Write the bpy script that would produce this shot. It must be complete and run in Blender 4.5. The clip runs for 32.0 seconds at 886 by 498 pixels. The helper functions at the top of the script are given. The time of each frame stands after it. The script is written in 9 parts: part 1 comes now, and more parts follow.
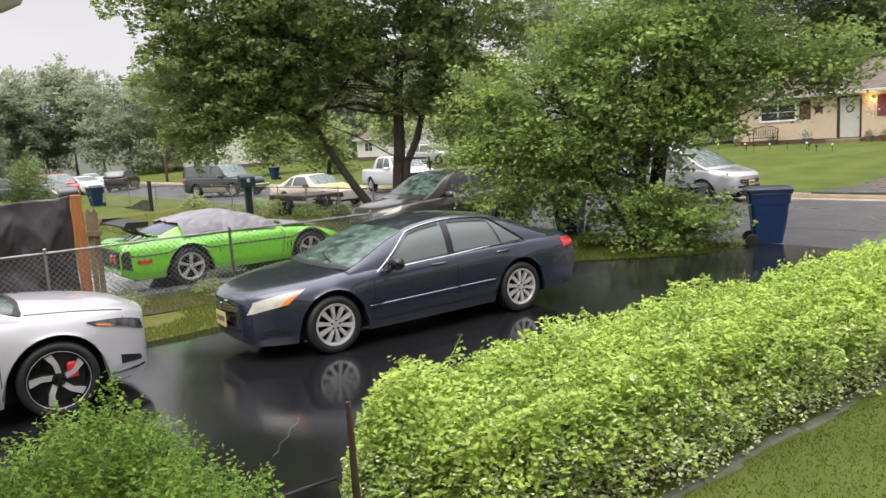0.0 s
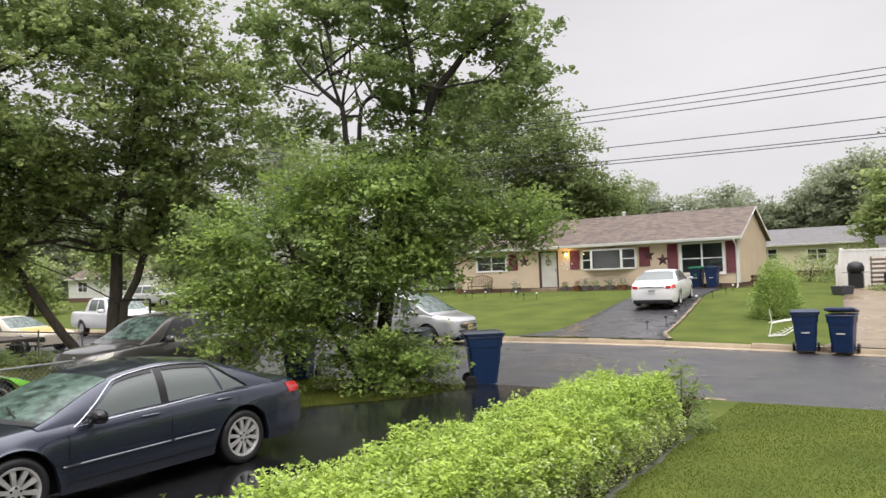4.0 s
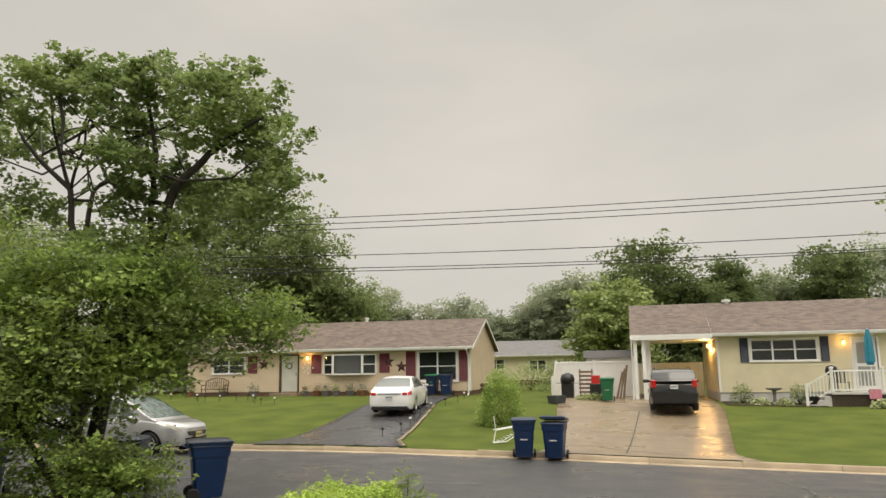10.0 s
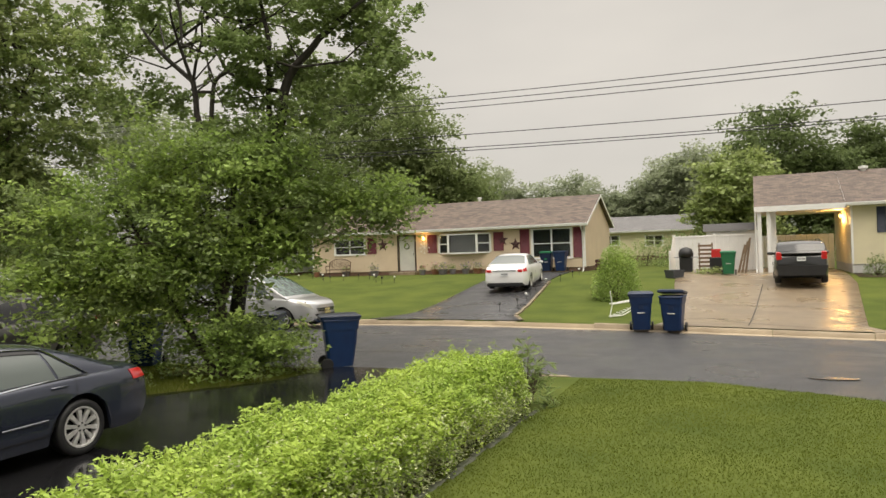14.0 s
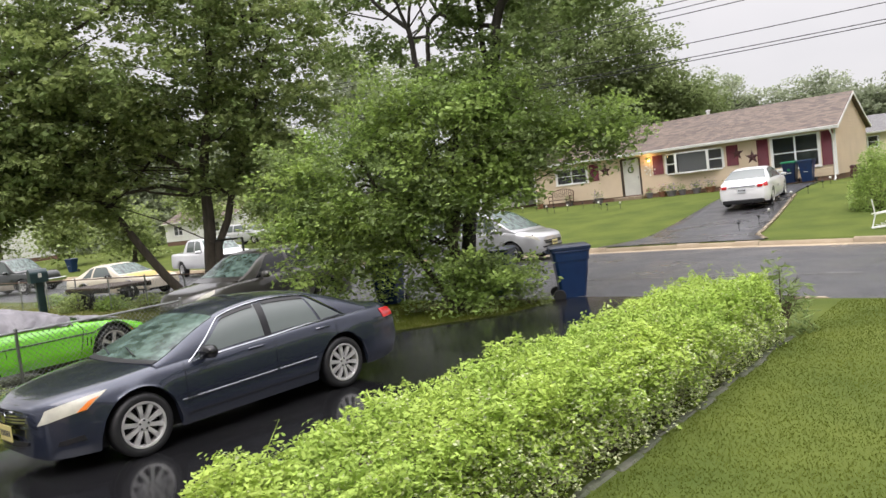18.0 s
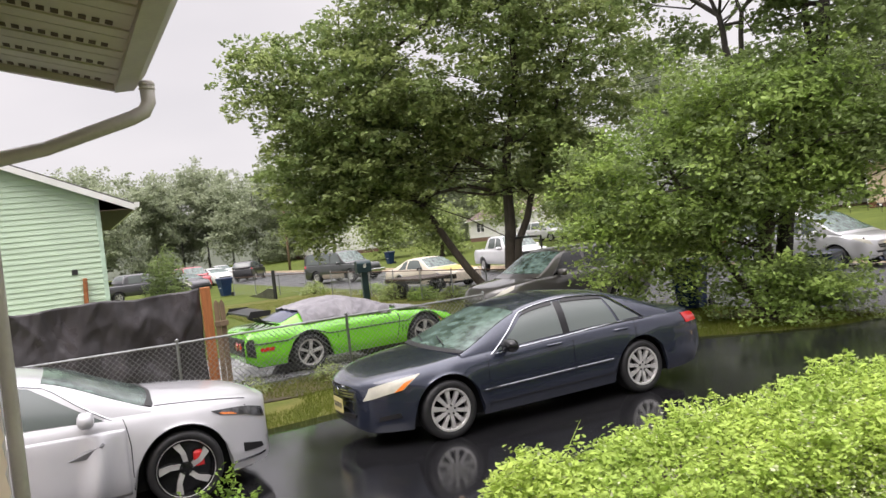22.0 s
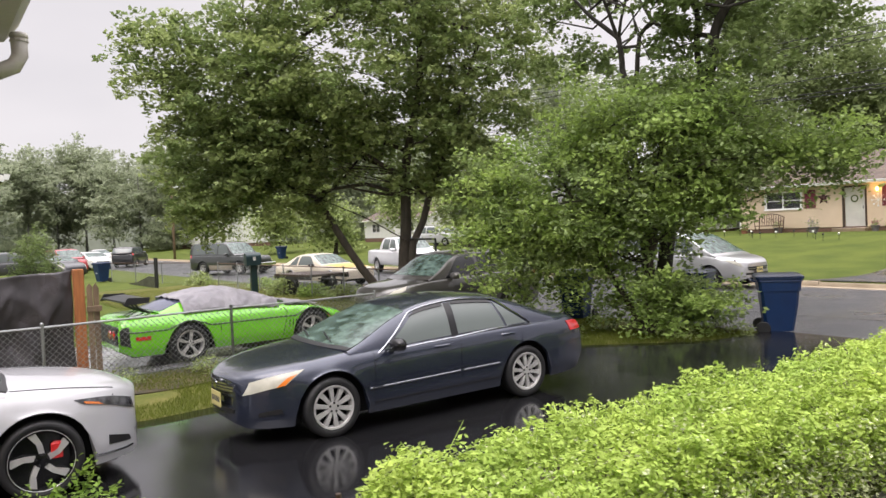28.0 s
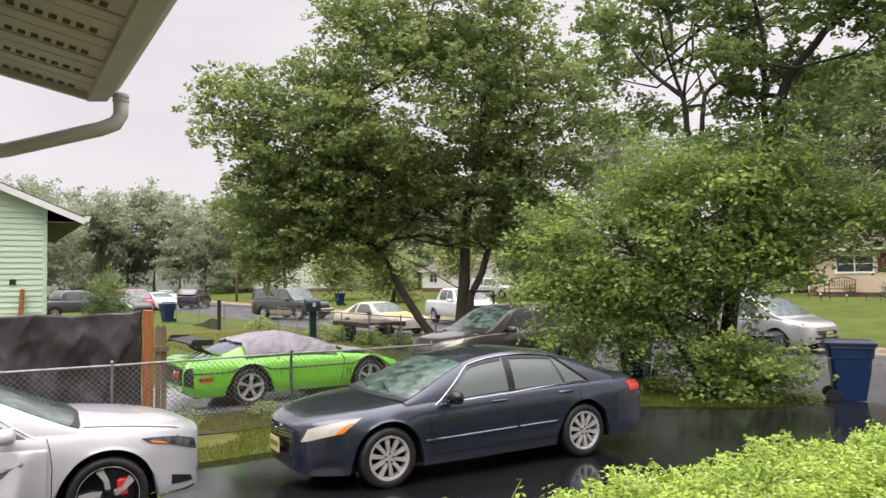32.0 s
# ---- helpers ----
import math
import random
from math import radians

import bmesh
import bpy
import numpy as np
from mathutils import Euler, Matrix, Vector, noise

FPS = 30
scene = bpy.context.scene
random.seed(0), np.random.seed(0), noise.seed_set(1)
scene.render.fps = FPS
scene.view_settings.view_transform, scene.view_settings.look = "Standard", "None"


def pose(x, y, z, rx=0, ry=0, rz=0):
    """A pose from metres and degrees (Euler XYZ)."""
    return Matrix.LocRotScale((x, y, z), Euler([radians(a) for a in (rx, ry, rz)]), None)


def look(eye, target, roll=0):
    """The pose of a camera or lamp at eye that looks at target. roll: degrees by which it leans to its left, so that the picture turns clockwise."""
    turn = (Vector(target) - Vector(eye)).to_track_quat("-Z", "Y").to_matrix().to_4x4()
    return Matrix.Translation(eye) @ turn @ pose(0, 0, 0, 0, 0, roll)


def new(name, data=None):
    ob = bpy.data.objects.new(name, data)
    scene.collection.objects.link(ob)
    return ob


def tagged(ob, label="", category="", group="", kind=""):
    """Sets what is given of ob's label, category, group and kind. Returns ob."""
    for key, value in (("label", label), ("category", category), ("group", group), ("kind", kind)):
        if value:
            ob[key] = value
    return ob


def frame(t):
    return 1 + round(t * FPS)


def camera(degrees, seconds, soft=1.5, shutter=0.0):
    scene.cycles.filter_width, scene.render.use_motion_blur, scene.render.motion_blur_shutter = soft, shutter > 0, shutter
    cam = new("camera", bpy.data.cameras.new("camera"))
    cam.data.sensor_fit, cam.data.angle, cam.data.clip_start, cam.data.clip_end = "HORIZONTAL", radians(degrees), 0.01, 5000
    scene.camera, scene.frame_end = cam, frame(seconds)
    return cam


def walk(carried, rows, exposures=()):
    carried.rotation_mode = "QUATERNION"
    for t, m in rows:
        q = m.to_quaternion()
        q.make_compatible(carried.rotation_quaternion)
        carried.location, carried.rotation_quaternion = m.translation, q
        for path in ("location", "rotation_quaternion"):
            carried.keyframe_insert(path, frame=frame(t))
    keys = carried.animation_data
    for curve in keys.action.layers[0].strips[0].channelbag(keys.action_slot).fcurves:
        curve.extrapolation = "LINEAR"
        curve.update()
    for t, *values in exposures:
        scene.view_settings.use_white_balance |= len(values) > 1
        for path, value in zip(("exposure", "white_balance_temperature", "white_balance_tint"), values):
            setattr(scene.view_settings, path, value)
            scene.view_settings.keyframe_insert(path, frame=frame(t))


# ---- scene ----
cam = camera(61.57, 32.0)
PATH = [
    (0, (-0.037, 0.036, 2.250), (-8.086, 5.803, 0.853), -3.58),
    (0.5, (-0.039, 0.021, 2.238), (-8.243, 5.569, 0.861), -3.89),
    (1, (-0.049, 0.022, 2.238), (-8.373, 5.413, 0.951), -3.89),
    (1.5, (-0.054, 0.027, 2.237), (-8.455, 5.343, 1.155), -4.04),
    (2, (-0.020, 0.012, 2.260), (-8.300, 5.588, 1.661), -3.94),
    (2.5, (-0.032, 0.088, 2.269), (-7.652, 6.564, 2.171), -3.26),
    (3, (0.001, 0.095, 2.275), (-6.775, 7.449, 2.346), -1.99),
    (3.5, (0.020, 0.099, 2.279), (-6.086, 8.014, 2.561), -1.78),
    (4, (0.030, 0.114, 2.241), (-5.512, 8.430, 2.593), -2.18),
    (4.5, (0.050, 0.122, 2.262), (-5.073, 8.702, 2.620), -2.43),
    (6.5, (0.094, 0.077, 2.256), (-4.463, 8.958, 2.864), -0.24),
    (7, (0.096, 0.072, 2.260), (-4.338, 8.992, 3.141), 1.04),
    (7.5, (0.118, 0.036, 2.267), (-3.864, 9.143, 3.364), 1.73),
    (8, (0.133, 0.058, 2.286), (-3.109, 9.422, 3.626), 1.35),
    (8.5, (0.119, 0.104, 2.270), (-2.629, 9.598, 3.790), 0.82),
    (9, (0.122, 0.112, 2.275), (-2.427, 9.657, 3.826), -0.07),
    (9.5, (0.131, 0.105, 2.279), (-2.349, 9.662, 3.864), -0.63),
    (10, (0.142, 0.125, 2.277), (-2.269, 9.691, 3.913), -0.74),
    (10.5, (0.138, 0.124, 2.276), (-2.210, 9.698, 3.959), -0.85),
    (11, (0.129, 0.136, 2.272), (-2.204, 9.712, 3.957), -0.87),
    (11.5, (0.122, 0.138, 2.288), (-2.194, 9.719, 3.976), -0.94),
    (12, (0.130, 0.076, 2.275), (-2.446, 9.641, 3.642), -0.96),
    (12.5, (0.102, 0.086, 2.271), (-2.844, 9.587, 3.298), -0.61),
    (13, (0.112, 0.075, 2.255), (-3.142, 9.502, 2.990), -0.78),
    (13.5, (0.108, 0.074, 2.246), (-3.470, 9.403, 2.645), -1.31),
    (14, (0.102, 0.065, 2.224), (-3.792, 9.275, 2.291), -1.88),
    (14.5, (0.085, 0.079, 2.217), (-4.492, 8.968, 2.019), -3.17),
    (15, (0.039, 0.127, 2.219), (-5.450, 8.481, 1.951), -4.45),
    (15.5, (0.007, 0.155, 2.207), (-5.828, 8.264, 1.765), -5.27),
    (17.5, (-0.018, 0.141, 2.244), (-6.240, 7.932, 1.476), -6.81),
    (18, (-0.010, 0.116, 2.244), (-6.466, 7.726, 1.606), -6.76),
    (18.5, (-0.024, 0.119, 2.260), (-6.855, 7.406, 1.787), -6.85),
    (19, (-0.045, 0.108, 2.263), (-7.278, 7.001, 1.869), -6.88),
    (19.5, (-0.049, 0.105, 2.262), (-7.690, 6.547, 1.930), -6.18),
    (20, (-0.054, 0.118, 2.273), (-8.187, 5.929, 1.960), -5.04),
    (20.5, (-0.107, 0.123, 2.253), (-8.823, 5.013, 1.907), -5.13),
    (21, (-0.086, 0.113, 2.262), (-8.998, 4.638, 1.934), -6.18),
    (21.5, (-0.077, 0.111, 2.264), (-8.989, 4.639, 2.011), -6.62),
    (22, (-0.088, 0.100, 2.265), (-8.964, 4.701, 2.055), -6.38),
    (22.5, (-0.110, 0.098, 2.247), (-8.902, 4.856, 2.023), -6.28),
    (23, (-0.119, 0.113, 2.249), (-8.826, 5.024, 1.982), -6.30),
    (23.5, (-0.122, 0.116, 2.248), (-8.746, 5.168, 1.923), -6.46),
    (24, (-0.118, 0.119, 2.242), (-8.668, 5.293, 1.884), -6.45),
    (24.5, (-0.122, 0.124, 2.251), (-8.543, 5.505, 1.895), -6.30),
    (25, (-0.126, 0.122, 2.242), (-8.415, 5.707, 1.917), -5.99),
    (25.5, (-0.129, 0.142, 2.241), (-8.036, 6.257, 1.955), -5.82),
    (27.5, (-0.161, 0.130, 2.202), (-8.155, 6.125, 1.817), -2.55),
    (28, (-0.159, 0.143, 2.216), (-8.296, 5.949, 1.921), -2.56),
    (28.5, (-0.141, 0.132, 2.233), (-8.394, 5.776, 2.070), -2.52),
    (29, (-0.151, 0.122, 2.233), (-8.498, 5.629, 2.230), -2.53),
    (29.5, (-0.148, 0.118, 2.233), (-8.583, 5.488, 2.356), -2.76),
    (30, (-0.146, 0.114, 2.237), (-8.654, 5.366, 2.441), -2.89),
    (30.5, (-0.107, 0.086, 2.255), (-8.671, 5.245, 2.494), -2.67),
    (31, (-0.104, 0.079, 2.236), (-8.677, 5.220, 2.511), -2.08),
    (31.5, (-0.101, 0.063, 2.244), (-8.659, 5.225, 2.577), -1.36),
    (32, (-0.111, 0.060, 2.248), (-8.654, 5.241, 2.658), -0.72),
]
walk(cam, [(t, look(eye, target, roll)) for t, eye, target, roll in PATH],
     exposures=[(0.0, 0.2, 6600, 15), (2.5, 0.2, 6650, 16), (3.5, 0.12, 6600, 15), (4.5, 0.0, 6700, 13), (6.5, -0.2, 7200, 10), (8.0, -0.28, 7500, 9), (13.5, -0.28, 7500, 9), (14.5, -0.1, 7300, 11), (15.5, 0.05, 6900, 13), (17.5, 0.1, 6600, 14), (19.0, 0.2, 6600, 16), (20.5, 0.2, 6700, 17), (32.0, 0.2, 6700, 17)])

# world: an even overcast sky, with a faint low sun behind the cloud
world = bpy.data.worlds.new("overcast")
scene.world = world
world.use_nodes = True
wn, wl = world.node_tree.nodes, world.node_tree.links
wn.clear()
w_out, w_bg = wn.new("ShaderNodeOutputWorld"), wn.new("ShaderNodeBackground")
w_sky = wn.new("ShaderNodeTexSky")
w_sky.sky_type, w_sky.sun_disc = "NISHITA", False
w_sky.sun_elevation, w_sky.sun_rotation = radians(56), radians(147)
w_tc, w_noise, w_ramp = wn.new("ShaderNodeTexCoord"), wn.new("ShaderNodeTexNoise"), wn.new("ShaderNodeValToRGB")
w_map = wn.new("ShaderNodeMapping")
w_map.inputs["Scale"].default_value = (1.0, 1.0, 2.4)
w_noise.inputs["Scale"].default_value, w_noise.inputs["Detail"].default_value = 1.7, 4.0
w_ramp.color_ramp.elements[0].position, w_ramp.color_ramp.elements[1].position = 0.3, 0.75
w_ramp.color_ramp.elements[0].color, w_ramp.color_ramp.elements[1].color = (0.66, 0.67, 0.69, 1), (0.86, 0.86, 0.87, 1)
w_mul, w_mix = wn.new("ShaderNodeVectorMath"), wn.new("ShaderNodeMix")
w_mul.operation, w_mul.inputs[1].default_value = "SCALE", (0, 0, 0)
w_mul.inputs["Scale"].default_value = 0.1
w_mix.data_type, w_mix.inputs["Factor"].default_value = "RGBA", 0.93
wl.new(w_tc.outputs["Generated"], w_map.inputs["Vector"])
wl.new(w_map.outputs["Vector"], w_noise.inputs["Vector"])
wl.new(w_noise.outputs["Fac"], w_ramp.inputs["Fac"])
wl.new(w_sky.outputs["Color"], w_mul.inputs[0])
wl.new(w_mul.outputs["Vector"], w_mix.inputs["A"])
wl.new(w_ramp.outputs["Color"], w_mix.inputs["B"])
w_sep, w_grad = wn.new("ShaderNodeSeparateXYZ"), wn.new("ShaderNodeMapRange")
w_grad.interpolation_type = "SMOOTHSTEP"
w_grad.inputs["From Min"].default_value, w_grad.inputs["From Max"].default_value = 0.45, 1.0
w_grad.inputs["To Min"].default_value, w_grad.inputs["To Max"].default_value = 1.0, 5.3
wl.new(w_tc.outputs["Generated"], w_sep.inputs["Vector"])
wl.new(w_sep.outputs["Z"], w_grad.inputs["Value"])
wl.new(w_mix.outputs["Result"], w_bg.inputs["Color"])
wl.new(w_grad.outputs["Result"], w_bg.inputs["Strength"])
wl.new(w_bg.outputs["Background"], w_out.inputs["Surface"])
sun_data = bpy.data.lights.new("sun", "SUN")
sun_data.energy, sun_data.angle, sun_data.color = 1.5, radians(40), (1.0, 0.97, 0.92)
sun = new("sun", sun_data)
sun.matrix_world = look((0, 0, 60), (-22, 34, 0))


# ---- materials ----
def mat(name, c1, c2=None, scale=4.0, rough=0.6, rough2=None, metal=0.0, bump=0.0, bump_scale=40.0, coat=0.0, spec=0.5,
        per_object=0.0, per_island=0.0, translucent=0.0, stretch=(1, 1, 1), emit=None, emit_strength=0.0, detail=5.0, fine=0.0, alpha=None):
    """Two colours mixed by noise at two scales in world metres, with roughness variation and fine relief."""
    m = bpy.data.materials.new(name)
    m.use_nodes = True
    n, l = m.node_tree.nodes, m.node_tree.links
    b = n["Principled BSDF"]
    out = n["Material Output"]
    c2 = c2 or tuple(min(1, v * 0.8) for v in c1)
    geo, mapping, noise_tex = n.new("ShaderNodeNewGeometry"), n.new("ShaderNodeMapping"), n.new("ShaderNodeTexNoise")
    mapping.inputs["Scale"].default_value = stretch
    l.new(geo.outputs["Position"], mapping.inputs["Vector"])
    l.new(mapping.outputs["Vector"], noise_tex.inputs["Vector"])
    noise_tex.inputs["Scale"].default_value, noise_tex.inputs["Detail"].default_value = scale, detail
    ramp = n.new("ShaderNodeValToRGB")
    ramp.color_ramp.elements[0].position, ramp.color_ramp.elements[1].position = 0.32, 0.68
    ramp.color_ramp.elements[0].color, ramp.color_ramp.elements[1].color = (*c1, 1), (*c2, 1)
    l.new(noise_tex.outputs["Fac"], ramp.inputs["Fac"])
    col = ramp.outputs["Color"]
    if per_object or per_island or fine:
        hsv = n.new("ShaderNodeHueSaturation")
        amount = per_object or per_island or fine
        if per_object:
            src = n.new("ShaderNodeObjectInfo").outputs["Random"]
        elif per_island:
            src = geo.outputs["Random Per Island"]
        else:
            t2 = n.new("ShaderNodeTexNoise")
            t2.inputs["Scale"].default_value, t2.inputs["Detail"].default_value = scale * 14, 3
            l.new(mapping.outputs["Vector"], t2.inputs["Vector"])
            src = t2.outputs["Fac"]
        mr = n.new("ShaderNodeMapRange")
        mr.inputs["To Min"].default_value, mr.inputs["To Max"].default_value = 1 - amount, 1 + amount
        l.new(src, mr.inputs["Value"])
        l.new(mr.outputs["Result"], hsv.inputs["Value"])
        l.new(col, hsv.inputs["Color"])
        col = hsv.outputs["Color"]
    l.new(col, b.inputs["Base Color"])
    b.inputs["Metallic"].default_value = metal
    b.inputs["Specular IOR Level"].default_value = spec
    b.inputs["Coat Weight"].default_value, b.inputs["Coat Roughness"].default_value = coat, 0.04
    if rough2 is None:
        b.inputs["Roughness"].default_value = rough
    else:
        mr = n.new("ShaderNodeMapRange")
        mr.inputs["To Min"].default_value, mr.inputs["To Max"].default_value = rough, rough2
        mr.inputs["From Min"].default_value, mr.inputs["From Max"].default_value = 0.35, 0.65
        l.new(noise_tex.outputs["Fac"], mr.inputs["Value"])
        l.new(mr.outputs["Result"], b.inputs["Roughness"])
    if bump:
        t3, bp = n.new("ShaderNodeTexNoise"), n.new("ShaderNodeBump")
        t3.inputs["Scale"].default_value, t3.inputs["Detail"].default_value = bump_scale, 4
        l.new(mapping.outputs["Vector"], t3.inputs["Vector"])
        bp.inputs["Strength"].default_value, bp.inputs["Distance"].default_value = min(1, bump * 10), 0.02
        l.new(t3.outputs["Fac"], bp.inputs["Height"])
        l.new(bp.outputs["Normal"], b.inputs["Normal"])
    if emit:
        b.inputs["Emission Color"].default_value, b.inputs["Emission Strength"].default_value = (*emit, 1), emit_strength
    if translucent:
        tr, mx = n.new("ShaderNodeBsdfTranslucent"), n.new("ShaderNodeMixShader")
        l.new(col, tr.inputs["Color"])
        mx.inputs["Fac"].default_value = translucent
        l.new(b.outputs["BSDF"], mx.inputs[1])
        l.new(tr.outputs["BSDF"], mx.inputs[2])
        l.new(mx.outputs["Shader"], out.inputs["Surface"])
    return m


def glass_mat(name, tint, rough=0.03, alpha=0.35, clear=0.0):
    """Tinted pane: dark glossy coat over a partly clear body."""
    m = bpy.data.materials.new(name)
    m.use_nodes = True
    n, l = m.node_tree.nodes, m.node_tree.links
    b = n["Principled BSDF"]
    b.inputs["Base Color"].default_value = (*tint, 1)
    b.inputs["Roughness"].default_value, b.inputs["Specular IOR Level"].default_value = rough, 0.8
    b.inputs["Alpha"].default_value = 1.0
    geo, t, bp = n.new("ShaderNodeNewGeometry"), n.new("ShaderNodeTexNoise"), n.new("ShaderNodeBump")
    t.inputs["Scale"].default_value = 90
    l.new(geo.outputs["Position"], t.inputs["Vector"])
    bp.inputs["Strength"].default_value, bp.inputs["Distance"].default_value = alpha, 0.002
    l.new(t.outputs["Fac"], bp.inputs["Height"])
    l.new(bp.outputs["Normal"], b.inputs["Normal"])
    if clear:
        tr, mx, out = n.new("ShaderNodeBsdfTransparent"), n.new("ShaderNodeMixShader"), n["Material Output"]
        mx.inputs["Fac"].default_value = clear
        l.new(b.outputs["BSDF"], mx.inputs[1])
        l.new(tr.outputs["BSDF"], mx.inputs[2])
        l.new(mx.outputs["Shader"], out.inputs["Surface"])
    return m


M = {}
M["grass"] = mat("lawn grass", (0.100, 0.124, 0.027), (0.062, 0.086, 0.019), scale=0.7, rough=0.9, bump=0.04, bump_scale=60, fine=0.10, spec=0.08)
M["grass_blade"] = mat("grass blades", (0.160, 0.190, 0.034), (0.108, 0.140, 0.024), scale=0.8, rough=0.8, per_island=0.06, translucent=0.6, spec=0.1)
M["grass_rough"] = mat("rough verge grass", (0.135, 0.125, 0.040), (0.080, 0.095, 0.022), scale=1.6, rough=0.9, bump=0.08, bump_scale=50, fine=0.5, spec=0.1)
M["soil"] = mat("bare soil and litter", (0.10, 0.075, 0.045), (0.05, 0.045, 0.03), scale=5, rough=0.9, bump=0.08, bump_scale=60, fine=0.5, spec=0.15)
M["road"] = mat("wet street asphalt", (0.057, 0.057, 0.060), (0.041, 0.041, 0.044), scale=0.6, rough=0.26, rough2=0.5, bump=0.06, bump_scale=120, fine=0.5)
M["drive"] = mat("wet sealed asphalt", (0.008, 0.008, 0.009), (0.016, 0.016, 0.017), scale=0.8, rough=0.02, rough2=0.20, bump=0.003, bump_scale=60, spec=0.8)
M["drive_far"] = mat("wet grey asphalt", (0.062, 0.062, 0.067), (0.045, 0.045, 0.049), scale=0.7, rough=0.22, rough2=0.45, bump=0.02, bump_scale=150)
M["concrete"] = mat("wet concrete", (0.27, 0.205, 0.135), (0.18, 0.138, 0.092), scale=0.6, rough=0.22, rough2=0.5, bump=0.015, bump_scale=90, fine=0.12)
M["kerb"] = mat("worn kerb concrete", (0.40, 0.32, 0.22), (0.28, 0.22, 0.15), scale=1.5, rough=0.7, bump=0.04, bump_scale=70, fine=0.2, per_object=0.08)
M["crack"] = mat("open joint", (0.03, 0.03, 0.03), rough=0.8)
M["siding_tan"] = mat("tan vinyl siding", (0.62, 0.50, 0.36), (0.56, 0.45, 0.32), scale=1.2, rough=0.5, bump=0.01)
M["siding_cream"] = mat("cream vinyl siding", (0.66, 0.60, 0.41), (0.60, 0.545, 0.375), scale=1.2, rough=0.5, bump=0.01)
M["siding_mint"] = mat("mint vinyl siding", (0.52, 0.66, 0.50), (0.48, 0.61, 0.46), scale=1.5, rough=0.45, bump=0.01, per_object=0.04)
M["siding_white"] = mat("pale siding", (0.66, 0.66, 0.62), (0.60, 0.60, 0.56), scale=1.2, rough=0.5)
M["brick"] = mat("foundation brick", (0.17, 0.09, 0.06), (0.11, 0.07, 0.05), scale=9, rough=0.8, bump=0.05)
M["block"] = mat("painted block", (0.55, 0.54, 0.52), (0.46, 0.45, 0.43), scale=3, rough=0.7, bump=0.03)
M["white"] = mat("white trim paint", (0.78, 0.78, 0.76), (0.70, 0.70, 0.68), scale=2, rough=0.4)
M["gutter"] = mat("weathered gutter paint", (0.56, 0.525, 0.495), (0.43, 0.40, 0.375), scale=3, rough=0.5, bump=0.01, fine=0.08)
M["soffit"] = mat("soffit vinyl", (0.55, 0.52, 0.46), (0.47, 0.44, 0.39), scale=2.5, rough=0.6, fine=0.08)
M["vent_dark"] = mat("vent holes", (0.10, 0.075, 0.055), rough=0.9)
M["glass_house"] = glass_mat("window pane", (0.03, 0.038, 0.042), 0.02, 0.1, clear=0.55)
M["curtain"] = mat("pleated curtain", (0.80, 0.80, 0.78), (0.55, 0.55, 0.54), scale=6, rough=0.9, stretch=(8, 8, 0.2))
M["maroon"] = mat("maroon shutter paint", (0.16, 0.022, 0.035), (0.12, 0.018, 0.028), scale=4, rough=0.5)
M["navy"] = mat("navy shutter paint", (0.03, 0.04, 0.07), (0.022, 0.03, 0.055), scale=4, rough=0.5)
M["star"] = mat("rusted barn star", (0.085, 0.025, 0.026), (0.05, 0.018, 0.02), scale=9, rough=0.5)
M["door_paint"] = mat("pale door paint", (0.55, 0.55, 0.50), (0.48, 0.48, 0.44), scale=2, rough=0.45)
M["wood"] = mat("weathered wood", (0.22, 0.15, 0.09), (0.13, 0.09, 0.06), scale=7, rough=0.75, bump=0.05, stretch=(3, 3, 0.4), per_object=0.12)
M["wood_orange"] = mat("stained orange post wood", (0.42, 0.15, 0.045), (0.26, 0.09, 0.03), scale=6, rough=0.65, bump=0.05, stretch=(4, 4, 0.4))
M["wood_dark"] = mat("dark wood", (0.07, 0.045, 0.03), (0.04, 0.028, 0.02), scale=7, rough=0.7, bump=0.04)
M["tarp"] = mat("dark grey tarpaulin", (0.056, 0.050, 0.054), (0.034, 0.031, 0.033), scale=2.5, rough=0.25, rough2=0.42, bump=0.08, bump_scale=5, spec=0.45)
M["cover"] = mat("grey car cover cloth", (0.27, 0.258, 0.275), (0.18, 0.172, 0.188), scale=3, rough=0.75, bump=0.05, bump_scale=14)
M["galv"] = mat("galvanised steel", (0.36, 0.37, 0.37), (0.26, 0.27, 0.27), scale=8, rough=0.45, metal=0.8)
M["rust"] = mat("rusty iron", (0.13, 0.07, 0.045), (0.07, 0.045, 0.035), scale=8, rough=0.8)
M["black_metal"] = mat("black painted metal", (0.012, 0.012, 0.013), rough=0.45)
M["chrome"] = mat("chrome", (0.55, 0.56, 0.58), (0.47, 0.48, 0.50), scale=3, rough=0.12, metal=1.0)
M["alloy"] = mat("silver alloy", (0.68, 0.67, 0.66), (0.54, 0.53, 0.52), scale=9, rough=0.30, metal=0.5)
M["gloss_black"] = mat("gloss black", (0.008, 0.008, 0.009), rough=0.12)
M["rubber"] = mat("wet tyre rubber", (0.016, 0.016, 0.017), (0.010, 0.010, 0.011), scale=8, rough=0.5, bump=0.02)
M["plastic_black"] = mat("black plastic", (0.014, 0.014, 0.015), (0.010, 0.010, 0.011), scale=5, rough=0.45)
M["under"] = mat("car underside", (0.006, 0.006, 0.006), rough=0.9)
M["glass_car"] = glass_mat("car window", (0.10, 0.118, 0.112), 0.02, 0.25)
